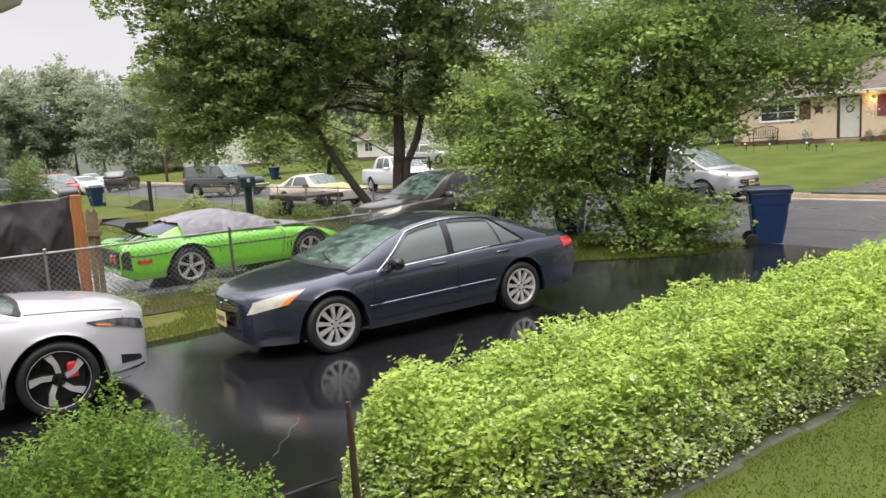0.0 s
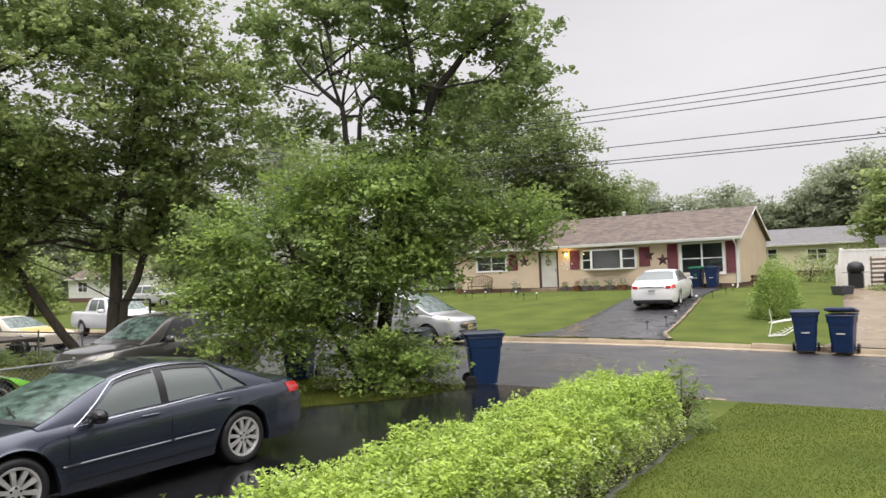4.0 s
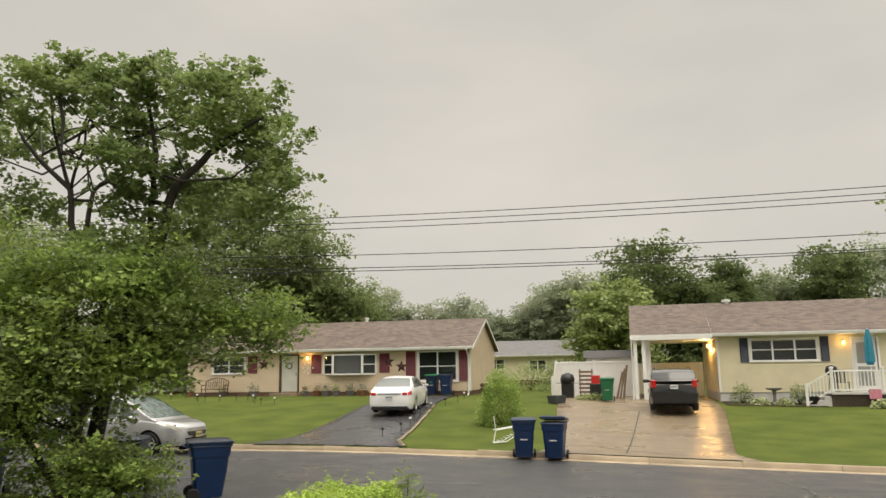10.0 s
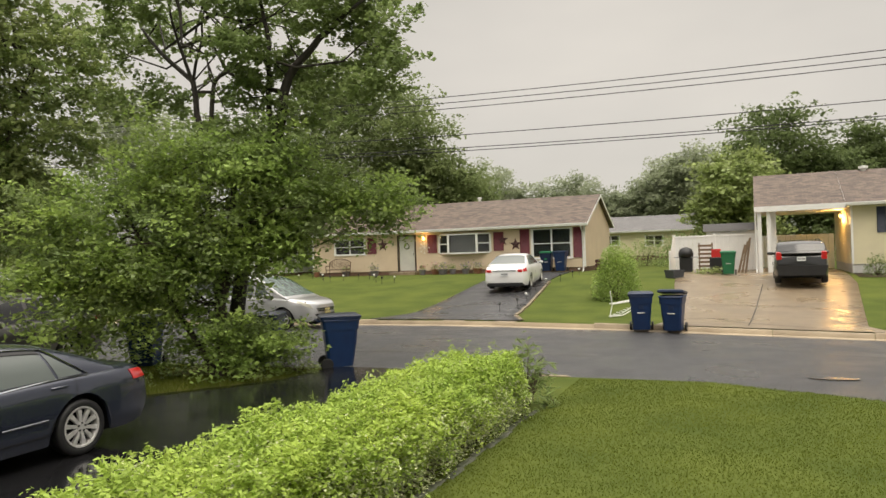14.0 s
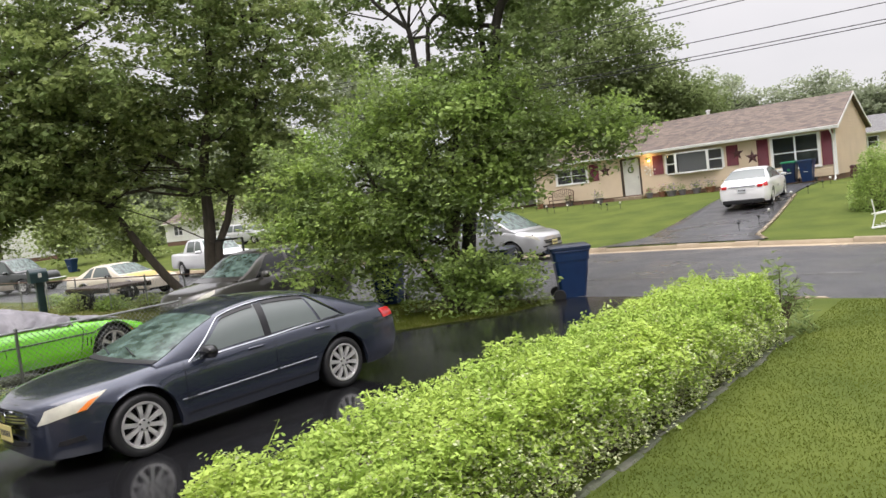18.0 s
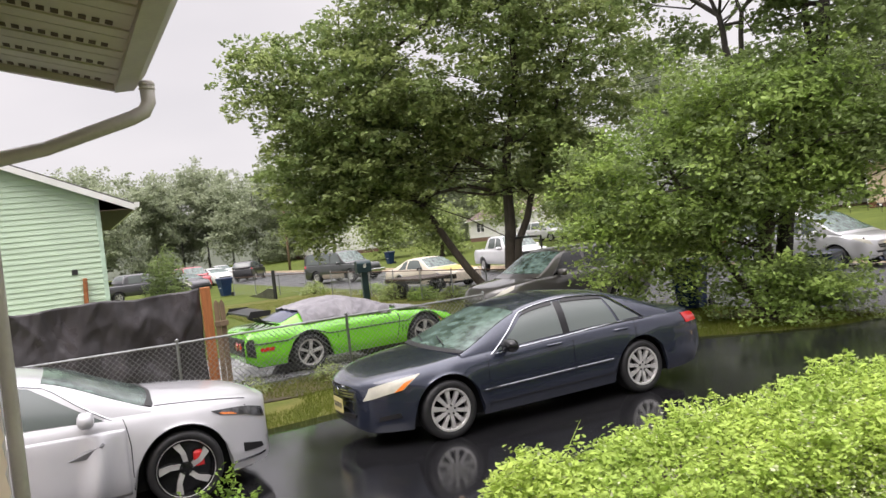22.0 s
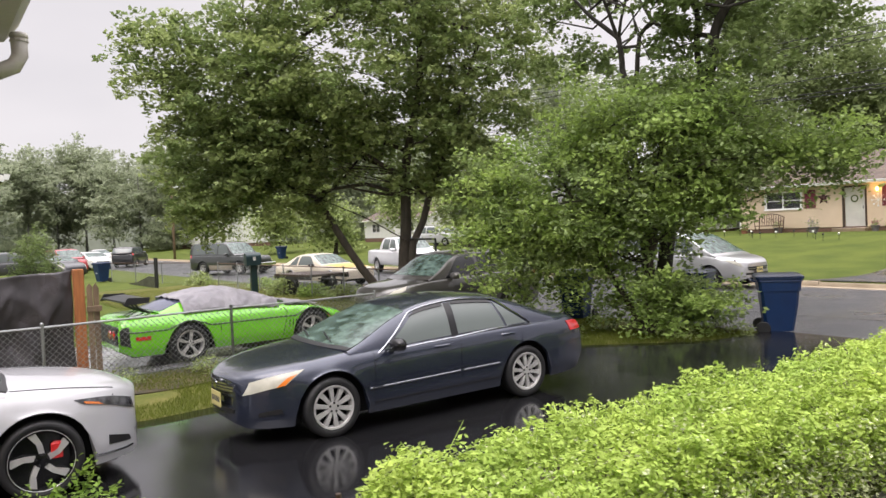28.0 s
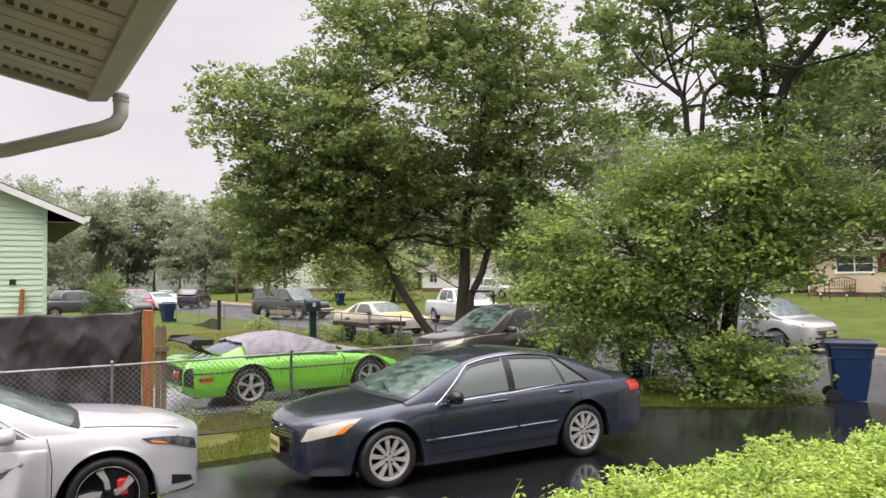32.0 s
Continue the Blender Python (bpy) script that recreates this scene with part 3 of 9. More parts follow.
for pts in (((-0.2, 22.6), (0.0, 27), (0.25, 33)), ((-2.4, 27.5), (0.0, 27.4), (3.0, 27.6)), ((-2.2, 23.6), (-1.2, 24.1), (-0.2, 23.2), (1.5, 22.7))):
    for (x0, y0), (x1, y1) in zip(pts, pts[1:]):
        for k in range(6):
            p = (x0 + (x1 - x0) * k / 6, y0 + (y1 - y0) * k / 6)
            q = (x0 + (x1 - x0) * (k + 1) / 6, y0 + (y1 - y0) * (k + 1) / 6)
            d = Vector((q[0] - p[0], q[1] - p[1], 0)).normalized().cross(Vector((0, 0, 1))) * 0.02
            s.add([(a[0] + e * d.x, a[1] + e * d.y, gz(*a) + 0.037) for a, e in ((p, 1), (p, -1), (q, -1), (q, 1))], [(0, 1, 2, 3)])
s.part("joint", M["crack"], concrete_drive, "dark joints and cracks")

# pale edging stones along the asphalt drive opposite
fd_right = lambda y: np.interp(y, [21.9, 23.6, 34, 38], [-6.6, -7.4, -8.9, -9.0])
drive_edging = thing("drive_edging", "pale worn edging stones along the drive opposite", "edging", kind="structure")
for fn_, shift in ((fd_right, 0.0),):
    for k in range(18):
        ya = 22.3 + k * 0.62
        part("edging_stone", draped("edging_stone", lambda y: (fn_(y) + shift + 0.02, fn_(y) + shift + 0.13), [ya, ya + 0.3, ya + 0.59], M["kerb"], 0.045 + 0.01 * ((k * 7) % 3), cols=1, thick=0.08), drive_edging)

# bare verge by the fence and under the trees
verge = tagged(part("verge", draped("verge", lambda y: (-12.9 + 0.2 * noise.noise(Vector((y, 1, 0))), drive_edges(y)[0] - 0.02), list(np.arange(-2, 12.7, 0.4)), M["grass_rough"], 0.012, cols=12, thick=0.05)), "patchy wet grass and leaf litter beside the drive", "verge", kind="structure")
yard = tagged(part("neighbour_lawn", draped("neighbour_lawn", lambda y: (-36 + 0.5 * noise.noise(Vector((y, 5, 0))), -13.0), list(np.arange(5.7, 12.7, 0.5)), M["grass_rough"], 0.012, cols=40, thick=0.05)), "patchy yellowing grass of the neighbour's yard", "lawn", kind="structure")
litter = tagged(part("bare_soil", draped("bare_soil", lambda y: (-12.75 + 0.25 * noise.noise(Vector((y, 8, 0))), -11.4 + 0.5 * noise.noise(Vector((y * 0.8, 4, 0)))), list(np.arange(-1, 9.5, 0.35)), M["soil"], 0.026, cols=6, thick=0.03)), "dark soil and dead leaves under the fence", "soil", kind="structure")
pad = tagged(part("neighbour_pad", draped("neighbour_pad", lambda y: (-17.5, -13.05 + 0.1 * noise.noise(Vector((y, 3, 0)))), list(np.arange(0.2, 5.6, 0.4)), mat("wet pale concrete pad", (0.30, 0.30, 0.31), (0.2, 0.2, 0.21), scale=1.2, rough=0.04, rough2=0.3), 0.02, cols=6, thick=0.05)), "wet pale concrete pad with standing water", "pavement", kind="structure")


# ---- houses ----
def lap_wall(x0, x1, z0, z1, lap=0.15, out=0.020, gable=None):
    """A wall facing -y in its own plane y=0, with real overlapping laps. gable: height of the peak above z1 at the middle."""
    s = Shape()
    z = z0
    top = z1 + (gable or 0)
    xm, half = (x0 + x1) / 2, (x1 - x0) / 2
    while z < top - 1e-4:
        h = min(lap, top - z)
        if gable and z + h * 0.5 > z1:
            k = max(0.0, 1 - (z + h * 0.5 - z1) / gable)
            a, b = xm - half * k, xm + half * k
        else:
            a, b = x0, x1
        s.add([(a, -out, z), (b, -out, z), (b, -0.001, z + h), (a, -0.001, z + h)], [(0, 1, 2, 3)])
        s.add([(a, -0.001, z), (b, -0.001, z), (b, -out, z), (a, -out, z)], [(0, 1, 2, 3)])
        z += h
    return s


def holed_wall(s, x0, x1, z0, z1, holes, y, t):
    """Wall core of thickness t behind plane y, with openings (xa, xb, za, zb)."""
    xs = sorted({x0, x1, *[h[0] for h in holes], *[h[1] for h in holes]})
    zs = sorted({z0, z1, *[h[2] for h in holes], *[h[3] for h in holes]})
    for xa, xb in zip(xs, xs[1:]):
        for za, zb in zip(zs, zs[1:]):
            cx, cz = (xa + xb) / 2, (za + zb) / 2
            if not any(h[0] < cx < h[1] and h[2] < cz < h[3] for h in holes):
                s.box(xa, xb, y, y + t, za, zb)
    return s


def lap_front(x0, x1, z0, z1, holes, y, lap=0.15, out=0.020):
    s = Shape()
    z = z0
    while z < z1 - 1e-4:
        zt = min(z + lap, z1)
        cuts = sorted([(h[0], h[1]) for h in holes if h[2] < (z + zt) / 2 < h[3]])
        a = x0
        for c0, c1 in cuts + [(x1, x1)]:
            if c0 > a:
                s.add([(a, y - out, z), (c0, y - out, z), (c0, y - 0.002, zt), (a, y - 0.002, zt)], [(0, 1, 2, 3)])
                s.add([(a, y - 0.002, z), (c0, y - 0.002, z), (c0, y - out, z), (a, y - out, z)], [(0, 1, 2, 3)])
            a = max(a, c1)
        z = zt
    return s


def window(house, x0, x1, z0, z1, y, cols=1, rail=True, curtain=False, frame=0.07, sill=True):
    """A double-hung window: casing, sashes with panes set back in the opening."""
    w = Shape()
    w.bevel_box(x0 - frame, x1 + frame, y - 0.035, y + 0.02, z1, z1 + frame, 0.006)
    w.bevel_box(x0 - frame, x1 + frame, y - 0.035, y + 0.02, z0 - frame, z0, 0.006)
    for c in range(cols + 1):
        xc = x0 + (x1 - x0) * c / cols
        w.bevel_box(xc - frame * (1 if c in (0, cols) else 0.6), xc + frame * (1 if c in (0, cols) else 0.6), y - 0.033, y + 0.03, z0, z1, 0.006)
    wob = w.part("window", M["white"], house, sharp=30)
    for c in range(cols):
        a, b = x0 + (x1 - x0) * c / cols + frame * 0.6, x0 + (x1 - x0) * (c + 1) / cols - frame * 0.6
        Shape().box(a, b, y + 0.045, y + 0.051, z0, z1).part("pane", M["glass_house"], wob)
        if rail:
            Shape().bevel_box(a, b, y + 0.01, y + 0.04, (z0 + z1) / 2 - 0.025, (z0 + z1) / 2 + 0.025, 0.005).part("sash_rail", M["white"], wob)
        if curtain:
            s = Shape()
            n = 24
            v = [(a + (b - a) * k / n, y + 0.10 + 0.025 * (k % 2), zz) for zz in (z0, z1) for k in range(n + 1)]
            s.add(v, [(k, k + 1, n + 2 + k, n + 1 + k) for k in range(n)]).part("curtain", M["curtain"], wob)
    if sill:
        Shape().bevel_box(x0 - frame - 0.03, x1 + frame + 0.03, y - 0.07, y + 0.0, z0 - frame - 0.03, z0 - frame, 0.006).part("sill", M["white"], wob)
    return wob


def shutter(house, x0, x1, z0, z1, y, m):
    s = Shape()
    s.bevel_box(x0, x0 + 0.05, y - 0.05, y - 0.016, z0, z1, 0.005)
    s.bevel_box(x1 - 0.05, x1, y - 0.05, y - 0.016, z0, z1, 0.005)
    n = max(4, int((z1 - z0) / 0.06))
    rows = [(z0 + (z1 - z0) * k / n + e, d) for k in range(n) for e, d in ((0.0, -0.046), ((z1 - z0) / n - 0.004, -0.022))]
    v = [(x, y + d, z) for z, d in rows for x in (x0 + 0.05, x1 - 0.05)]
    s.add(v, [(2 * k, 2 * k + 1, 2 * k + 3, 2 * k + 2) for k in range(len(rows) - 1)])
    s.box(x0 + 0.04, x1 - 0.04, y - 0.022, y - 0.016, z0, z1)
    return s.part("shutter", m, house)


def roof_mesh(x0, x1, y0, yr, y1, ze, zr, th=0.14):
    """A gable roof with its ridge along x: two slabs with shingle UVs."""
    out = []
    for ya in (y0, y1):
        n = 24
        v, f, uv = [], [], []
        slope = math.hypot(yr - ya, zr - ze)
        for j in range(9):
            for i in range(n + 1):
                t = j / 8
                x = x0 + (x1 - x0) * i / n
                sag = -0.015 * noise.noise(Vector((x * 0.4, j, ya)))
                v.append((x, ya + (yr - ya) * t, ze + (zr - ze) * t + sag))
                uv.append((x, slope * t))
        for j in range(8):
            f += [(j * (n + 1) + i, j * (n + 1) + i + 1, (j + 1) * (n + 1) + i + 1, (j + 1) * (n + 1) + i) for i in range(n)]
        k = len(v)
        v += [(p[0], p[1], p[2] - th) for p in v]
        uv += list(uv)
        f += [tuple(q + k for q in reversed(g)) for g in f]
        for i in range(n):
            f.append((i, k + i, k + i + 1, i + 1))
        for j in range(8):
            f.append((j * (n + 1), (j + 1) * (n + 1), k + (j + 1) * (n + 1), k + j * (n + 1)))
            a = j * (n + 1) + n
            f.append((a, k + a, k + a + n + 1, a + n + 1))
        out.append((v, f, uv))
    return out


def gable_prism(s, y0, yr, y1, ze, zr, xa, xb):
    return s.prism([(y0, ze), (y1, ze), (yr, zr)], "x", xa, xb)


def house_core(h, x0, x1, y0, y1, zb, ze, zr, holes, siding, roof, found_h=0.25, overhang=0.42, found=None, gable_side=1):
    """Walls with openings, foundation, gables, roof slabs, fascia and gutter of a one-storey house with its ridge along x."""
    yr = (y0 + y1) / 2
    zw = zb + found_h
    s = Shape()
    s.box(x0 + 0.02, x1 - 0.02, y0 + 0.02, y1 - 0.02, zb - 0.9, zw)
    s.part("foundation", found or M["brick"], h)
    core = Shape()
    holed_wall(core, x0, x1, zw, ze, holes, y0, 0.16)
    core.box(x0, x0 + 0.16, y0 + 0.16, y1, zw, ze)
    core.box(x1 - 0.16, x1, y0 + 0.16, y1, zw, ze)
    core.box(x0 + 0.16, x1 - 0.16, y1 - 0.16, y1, zw, ze)
    slope = (zr - ze) / (yr - (y0 - overhang))
    zr_w = ze + slope * overhang + 0.0
    gh = zr - 0.16 - ze
    for xa in (x0, x1 - 0.12):
        gable_prism(core, y0 + 0.0, yr, y1, ze, ze + gh, xa, xa + 0.12)
    core.part("wall", siding, h)
    lap_front(x0 + 0.06, x1 - 0.06, zw, ze, holes, y0).part("siding", siding, h)
    for xs, flip in ((x1, 1), (x0, -1)):
        lw = lap_wall(-(y1 - y0) / 2, (y1 - y0) / 2, zw, ze, gable=gh)
        lw.v = [(xs + flip * (-p[1]), yr + p[0] * flip, p[2]) for p in lw.v]
        lw.part("siding", siding, h)
    for xs in (x0, x1 - 0.07):
        Shape().bevel_box(xs - 0.012, xs + 0.082, y0 - 0.024, y0 + 0.05, zw, ze, 0.006).part("corner_trim", M["white"], h)
    Shape().box(x0 + 0.16, x1 - 0.16, y0 + 0.16, y1 - 0.16, zw - 0.02, zw + 0.02).part("floor", M["wood_dark"], h)
    Shape().box(x0 + 0.16, x1 - 0.16, y0 + 0.16, y1 - 0.16, ze - 0.08, ze - 0.02).part("ceiling", M["white"], h)
    rx0, rx1 = x0 - 0.22, x1 + 0.22
    for (v, f, uv), nm in zip(roof_mesh(rx0, rx1, y0 - overhang, yr, y1 + overhang, ze + 0.06, zr), ("roof_slope", "roof_slope")):
        part(nm, mesh_of(nm, v, f, roof, uv=uv), h)
    Shape().box(rx0, rx1, y0 - overhang, y0 + 0.02, ze - 0.10, ze - 0.075).part("soffit", M["soffit"], h)
    g = Shape()
    yg = y0 - overhang
    g.prism([(yg, ze - 0.10), (yg - 0.09, ze - 0.08), (yg - 0.12, ze + 0.04), (yg - 0.11, ze + 0.05), (yg - 0.085, ze - 0.06), (yg - 0.01, ze - 0.08), (yg - 0.01, ze + 0.04), (yg, ze + 0.04)], "x", rx0, rx1)
    g.part("gutter", M["white"], h)
    for xa in (rx0 - 0.02, rx1 - 0.005):
        b = Shape()
        b.prism([(y0 - overhang, ze - 0.10), (yr, zr - 0.17), (y1 + overhang, ze - 0.10), (y1 + overhang, ze + 0.04), (yr, zr - 0.03), (y0 - overhang, ze + 0.04)], "x", xa, xa + 0.025)
        b.part("bargeboard", M["white"], h)
    return yr


def downspout(h, x, y, z0, z1, yg):
    s = Shape()
    s.tube([(x, yg, z1), (x, yg, z1 - 0.10), (x, y - 0.06, z1 - 0.35), (x, y - 0.06, z0 + 0.25), (x, y - 0.08, z0 + 0.12), (x, y - 0.28, z0 + 0.05)], 0.04, n=8)
    return s.part("downspout", M["white"], h, smooth=True)


def star_shape(r, depth):
    v = [(0, -depth, 0)]
    for k in range(10):
        a = math.pi / 2 + k * math.pi / 5
        q = r if k % 2 == 0 else r * 0.40
        v.append((q * math.cos(a), 0, q * math.sin(a)))
    v.append((0, 0.01, 0))
    return v, [(0, 1 + k, 1 + (k + 1) % 10) for k in range(10)] + [(11, 1 + (k + 1) % 10, 1 + k) for k in range(10)]


def wall_lamp(h, x, y, z, power):
    lamp = Shape()
    lamp.bevel_box(x - 0.05, x + 0.05, y - 0.03, y - 0.015, z - 0.10, z + 0.10, 0.01)
    lamp.tube([(x, y - 0.03, z + 0.06), (x, y - 0.10, z + 0.10), (x, y - 0.12, z + 0.05)], 0.012, 6)
    lo = lamp.part("wall_lamp", M["black_metal"], h)
    Shape().lathe([(0.03, 0.10), (0.075, 0.04), (0.06, -0.10), (0.02, -0.12)], 10, origin=(x, y - 0.12, z - 0.04)).part("lamp_glass", M["lamp_glow"], lo, "lit amber lamp glass", smooth=True)
    d = bpy.data.lights.new("porch_light", "POINT")
    d.energy, d.color, d.shadow_soft_size = power, (1.0, 0.60, 0.24), 0.08
    new("porch_light", d).location = (x, y - 0.30, z - 0.02)


# house opposite, tan siding with maroon shutters
H1 = thing("house", "tan vinyl-sided one-storey house with maroon shutters and brown shingle roof", "house")
h1b, h1e, h1r = 1.05, 3.60, 5.42
hx0, hx1, hy0, hy1 = -25.7, -8.45, 40.0, 47.2
h1_holes = [(-24.05, -21.95, 2.40, 3.25), (-19.65, -18.60, 1.27, 3.36), (-17.0, -13.85, 2.28, 3.28), (-11.4, -9.2, 1.85, 3.38)]
house_core(H1, hx0, hx1, hy0, hy1, h1b, h1e, h1r, h1_holes, M["siding_tan"], M["roof_tan"])
window(H1, -24.05, -21.95, 2.40, 3.25, hy0, cols=2)
# bow window standing proud of the wall
bay = Shape()
bay.prism([(-17.0, hy0), (-16.3, hy0 - 0.35), (-14.55, hy0 - 0.35), (-13.85, hy0)], "z", 2.20, 2.28)
bay.prism([(-17.0, hy0), (-16.3, hy0 - 0.35), (-14.55, hy0 - 0.35), (-13.85, hy0)], "z", 3.28, 3.36)
for bx, by in ((-17.0, hy0), (-16.3, hy0 - 0.35), (-14.55, hy0 - 0.35), (-13.85, hy0)):
    bay.bevel_box(bx - 0.06, bx + 0.06, by - 0.05, by + 0.05, 2.28, 3.28, 0.008)
bayo = bay.part("bow_window", M["white"], H1, "white bow window with a box sill")
for (ax, ay), (bx, by) in (((-17.0, hy0), (-16.3, hy0 - 0.35)), ((-16.3, hy0 - 0.35), (-14.55, hy0 - 0.35)), ((-14.55, hy0 - 0.35), (-13.85, hy0))):
    Shape().add([(ax, ay + 0.01, 2.28), (bx, by + 0.01, 2.28), (bx, by + 0.01, 3.28), (ax, ay + 0.01, 3.28), (ax, ay + 0.016, 2.28), (bx, by + 0.016, 2.28), (bx, by + 0.016, 3.28), (ax, ay + 0.016, 3.28)], [(0, 1, 2, 3), (7, 6, 5, 4), (0, 4, 5, 1), (3, 2, 6, 7)]).part("pane", M["glass_house"], bayo)
    if bx - ax < 1:
        Shape().prism([(ax, ay - 0.02), (bx, by - 0.02), (bx, by + 0.005), (ax, ay + 0.005)], "z", 2.75, 2.81).part("sash_rail", M["white"], bayo)
s = Shape()
v = [(-16.2 + 1.55 * k / 40, hy0 - 0.22 + 0.03 * (k % 2), z) for z in (2.30, 3.26) for k in range(41)]
s.add(v, [(k, k + 1, 42 + k, 41 + k) for k in range(40)]).part("curtain", M["curtain"], bayo, "grey pleated curtains")
window(H1, -11.4, -9.2, 1.85, 3.38, hy0, cols=2)
for a, b, z0, z1 in ((-21.75, -21.15, 2.36, 3.34), (-17.75, -17.15, 2.30, 3.36), (-13.65, -13.05, 2.30, 3.36), (-12.1, -11.55, 1.80, 3.45), (-9.08, -8.55, 1.80, 3.45)):
    shutter(H1, a, b, z0, z1, hy0, M["maroon"])
s = Shape()
s.bevel_box(-19.75, -19.65, hy0 - 0.03, hy0 + 0.05, 1.27, 3.40, 0.006)
s.bevel_box(-18.60, -18.50, hy0 - 0.03, hy0 + 0.05, 1.27, 3.40, 0.006)
s.bevel_box(-19.65, -18.60, hy0 - 0.03, hy0 + 0.05, 3.33, 3.42, 0.006)
dframe = s.part("door_frame", M["wood_dark"], H1, "dark brown door frame")
fd = Shape().bevel_box(-19.62, -18.63, hy0 + 0.04, hy0 + 0.09, 1.28, 3.32, 0.008)
for zz0, zz1 in ((1.45, 2.05), (2.2, 3.15)):
    fd.bevel_box(-19.45, -18.80, hy0 + 0.03, hy0 + 0.045, zz0, zz1, 0.01)
fdo = fd.part("front_door", M["door_paint"], H1, "pale storm door with an oval wreath")
Shape().lathe([(0.16, -0.02), (0.19, 0.0), (0.16, 0.02), (0.13, 0.0)], 20, axis="y", closed=True, origin=(-19.12, hy0 + 0.0, 2.75)).part("wreath", M["leaf_dark"], fdo)
Shape().bevel_box(-18.72, -18.68, hy0 - 0.01, hy0 + 0.03, 2.2, 2.36, 0.006).part("handle", M["chrome"], fdo)
Shape().bevel_box(-20.0, -18.3, hy0 - 0.7, hy0 - 0.0, h1b - 0.3, 1.24, 0.02).part("doorstep", M["concrete"], H1)
wall_lamp(H1, -17.95, hy0, 3.22, 10)
downspout(H1, hx1 - 0.12, hy0, h1b - 0.05, h1e - 0.05, hy0 - 0.48)
Shape().lathe([(0.10, 0), (0.10, 0.62), (0.13, 0.63), (0.13, 0.72), (0.02, 0.74)], 12, origin=(-16.0, 44.4, 5.0)).part("vent_pipe", M["white"], H1, smooth=False)
for sx, sz, sr in ((-20.72, 2.86, 0.40), (-13.12, 2.90, 0.37), (-12.36, 2.62, 0.37)):
    v, f = star_shape(sr, 0.08)
    st = thing("barn_star", "dark red metal barn star hung on the siding", "wall ornament", (sx, hy0 - 0.02, sz), group="barn stars")
    part("star_plate", mesh_of("star_plate", v, f, M["star"]), st)
s = Shape()
for k in range(8):
    a = k * math.pi / 4
    s.tube([(0, 0, 0), (0.28 * math.cos(a), 0, 0.28 * math.sin(a))], 0.014, 5)
    s.lathe([(0.05, -0.01), (0.05, 0.01)], 8, axis="y", origin=(0.30 * math.cos(a), 0, 0.30 * math.sin(a)))
wo = thing("wall_ornament", "white metal snowflake ornament on the siding", "wall ornament", (-17.95, hy0 - 0.03, 2.62))
s.part("ornament_rays", M["white"], wo)

# house beside it, cream siding with an open carport under the same roof
H2 = thing("house", "cream vinyl-sided house with navy shutters and an open carport", "house")
cx0, cx1, cy0, cy1 = 4.05, 15.2, 38.5, 46.1
h2b, h2e, h2r = 0.74, 3.90, 5.75
h2_holes = [(5.55, 8.5, 2.66, 3.62), (10.0, 11.0, 1.22, 3.58)]
house_core(H2, cx0, cx1, cy0, cy1, h2b, h2e, h2r, h2_holes, M["siding_cream"], M["roof_tan"], found_h=0.42, found=M["block"])
window(H2, 5.55, 8.5, 2.66, 3.62, cy0, cols=3)
shutter(H2, 5.08, 5.45, 2.55, 3.72, cy0, M["navy"])
shutter(H2, 8.62, 8.99, 2.55, 3.72, cy0, M["navy"])
s = Shape().bevel_box(10.02, 10.98, cy0 + 0.03, cy0 + 0.08, 1.24, 3.56, 0.01)
d2 = s.part("front_door", M["white"], H2, "white storm door with dark glass")
Shape().box(10.14, 10.86, cy0 + 0.02, cy0 + 0.034, 2.45, 3.40).part("pane", M["glass_house"], d2)
Shape().box(10.14, 10.86, cy0 + 0.02, cy0 + 0.034, 1.42, 2.30).part("pane", M["glass_house"], d2)
s = Shape()
s.bevel_box(9.9, 10.0, cy0 - 0.03, cy0 + 0.04, 1.22, 3.66, 0.006)
s.bevel_box(11.0, 11.1, cy0 - 0.03, cy0 + 0.04, 1.22, 3.66, 0.006)
s.bevel_box(10.0, 11.0, cy0 - 0.03, cy0 + 0.04, 3.58, 3.66, 0.006)
s.part("door_frame", M["white"], H2)
wall_lamp(H2, 9.60, cy0, 3.45, 9)
# carport roof, posts and rear screen
for (v, f, uv) in roof_mesh(0.0, cx0 - 0.235, cy0 - 0.42, (cy0 + cy1) / 2, cy1 + 0.42, h2e + 0.06, h2r):
    part("carport_roof", mesh_of("carport_roof", v, f, M["roof_tan"], uv=uv), H2)
Shape().box(0.1, cx0 - 0.03, cy0 - 0.40, cy1, h2e - 0.13, h2e - 0.09).part("carport_ceiling", M["white"], H2)
Shape().bevel_box(0.0, cx0 - 0.24, cy0 - 0.46, cy0 - 0.42, h2e - 0.20, h2e + 0.05, 0.006).part("fascia", M["white"], H2)
gable_prism(Shape(), cy0 - 0.3, (cy0 + cy1) / 2, cy1 + 0.3, h2e - 0.1, h2r - 0.18, 0.10, 0.20).part("carport_gable", M["siding_cream"], H2)
for px_, py_ in ((0.22, cy0 - 0.2), (0.62, cy0 - 0.2), (0.22, cy1 - 0.4)):
    Shape().bevel_box(px_ - 0.09, px_ + 0.09, py_ - 0.09, py_ + 0.09, gz(px_, py_) - 0.05, h2e - 0.1, 0.015).part("carport_post", M["white"], H2)
Shape().box(0.55, 0.95, cy0 + 0.2, cy0 + 0.3, gz(0.8, 38.5), h2e - 0.1).part("carport_screen", M["white"], H2)
downspout(H2, 0.05, cy0 - 0.25, gz(0, 38.0), h2e - 0.05, cy0 - 0.45)
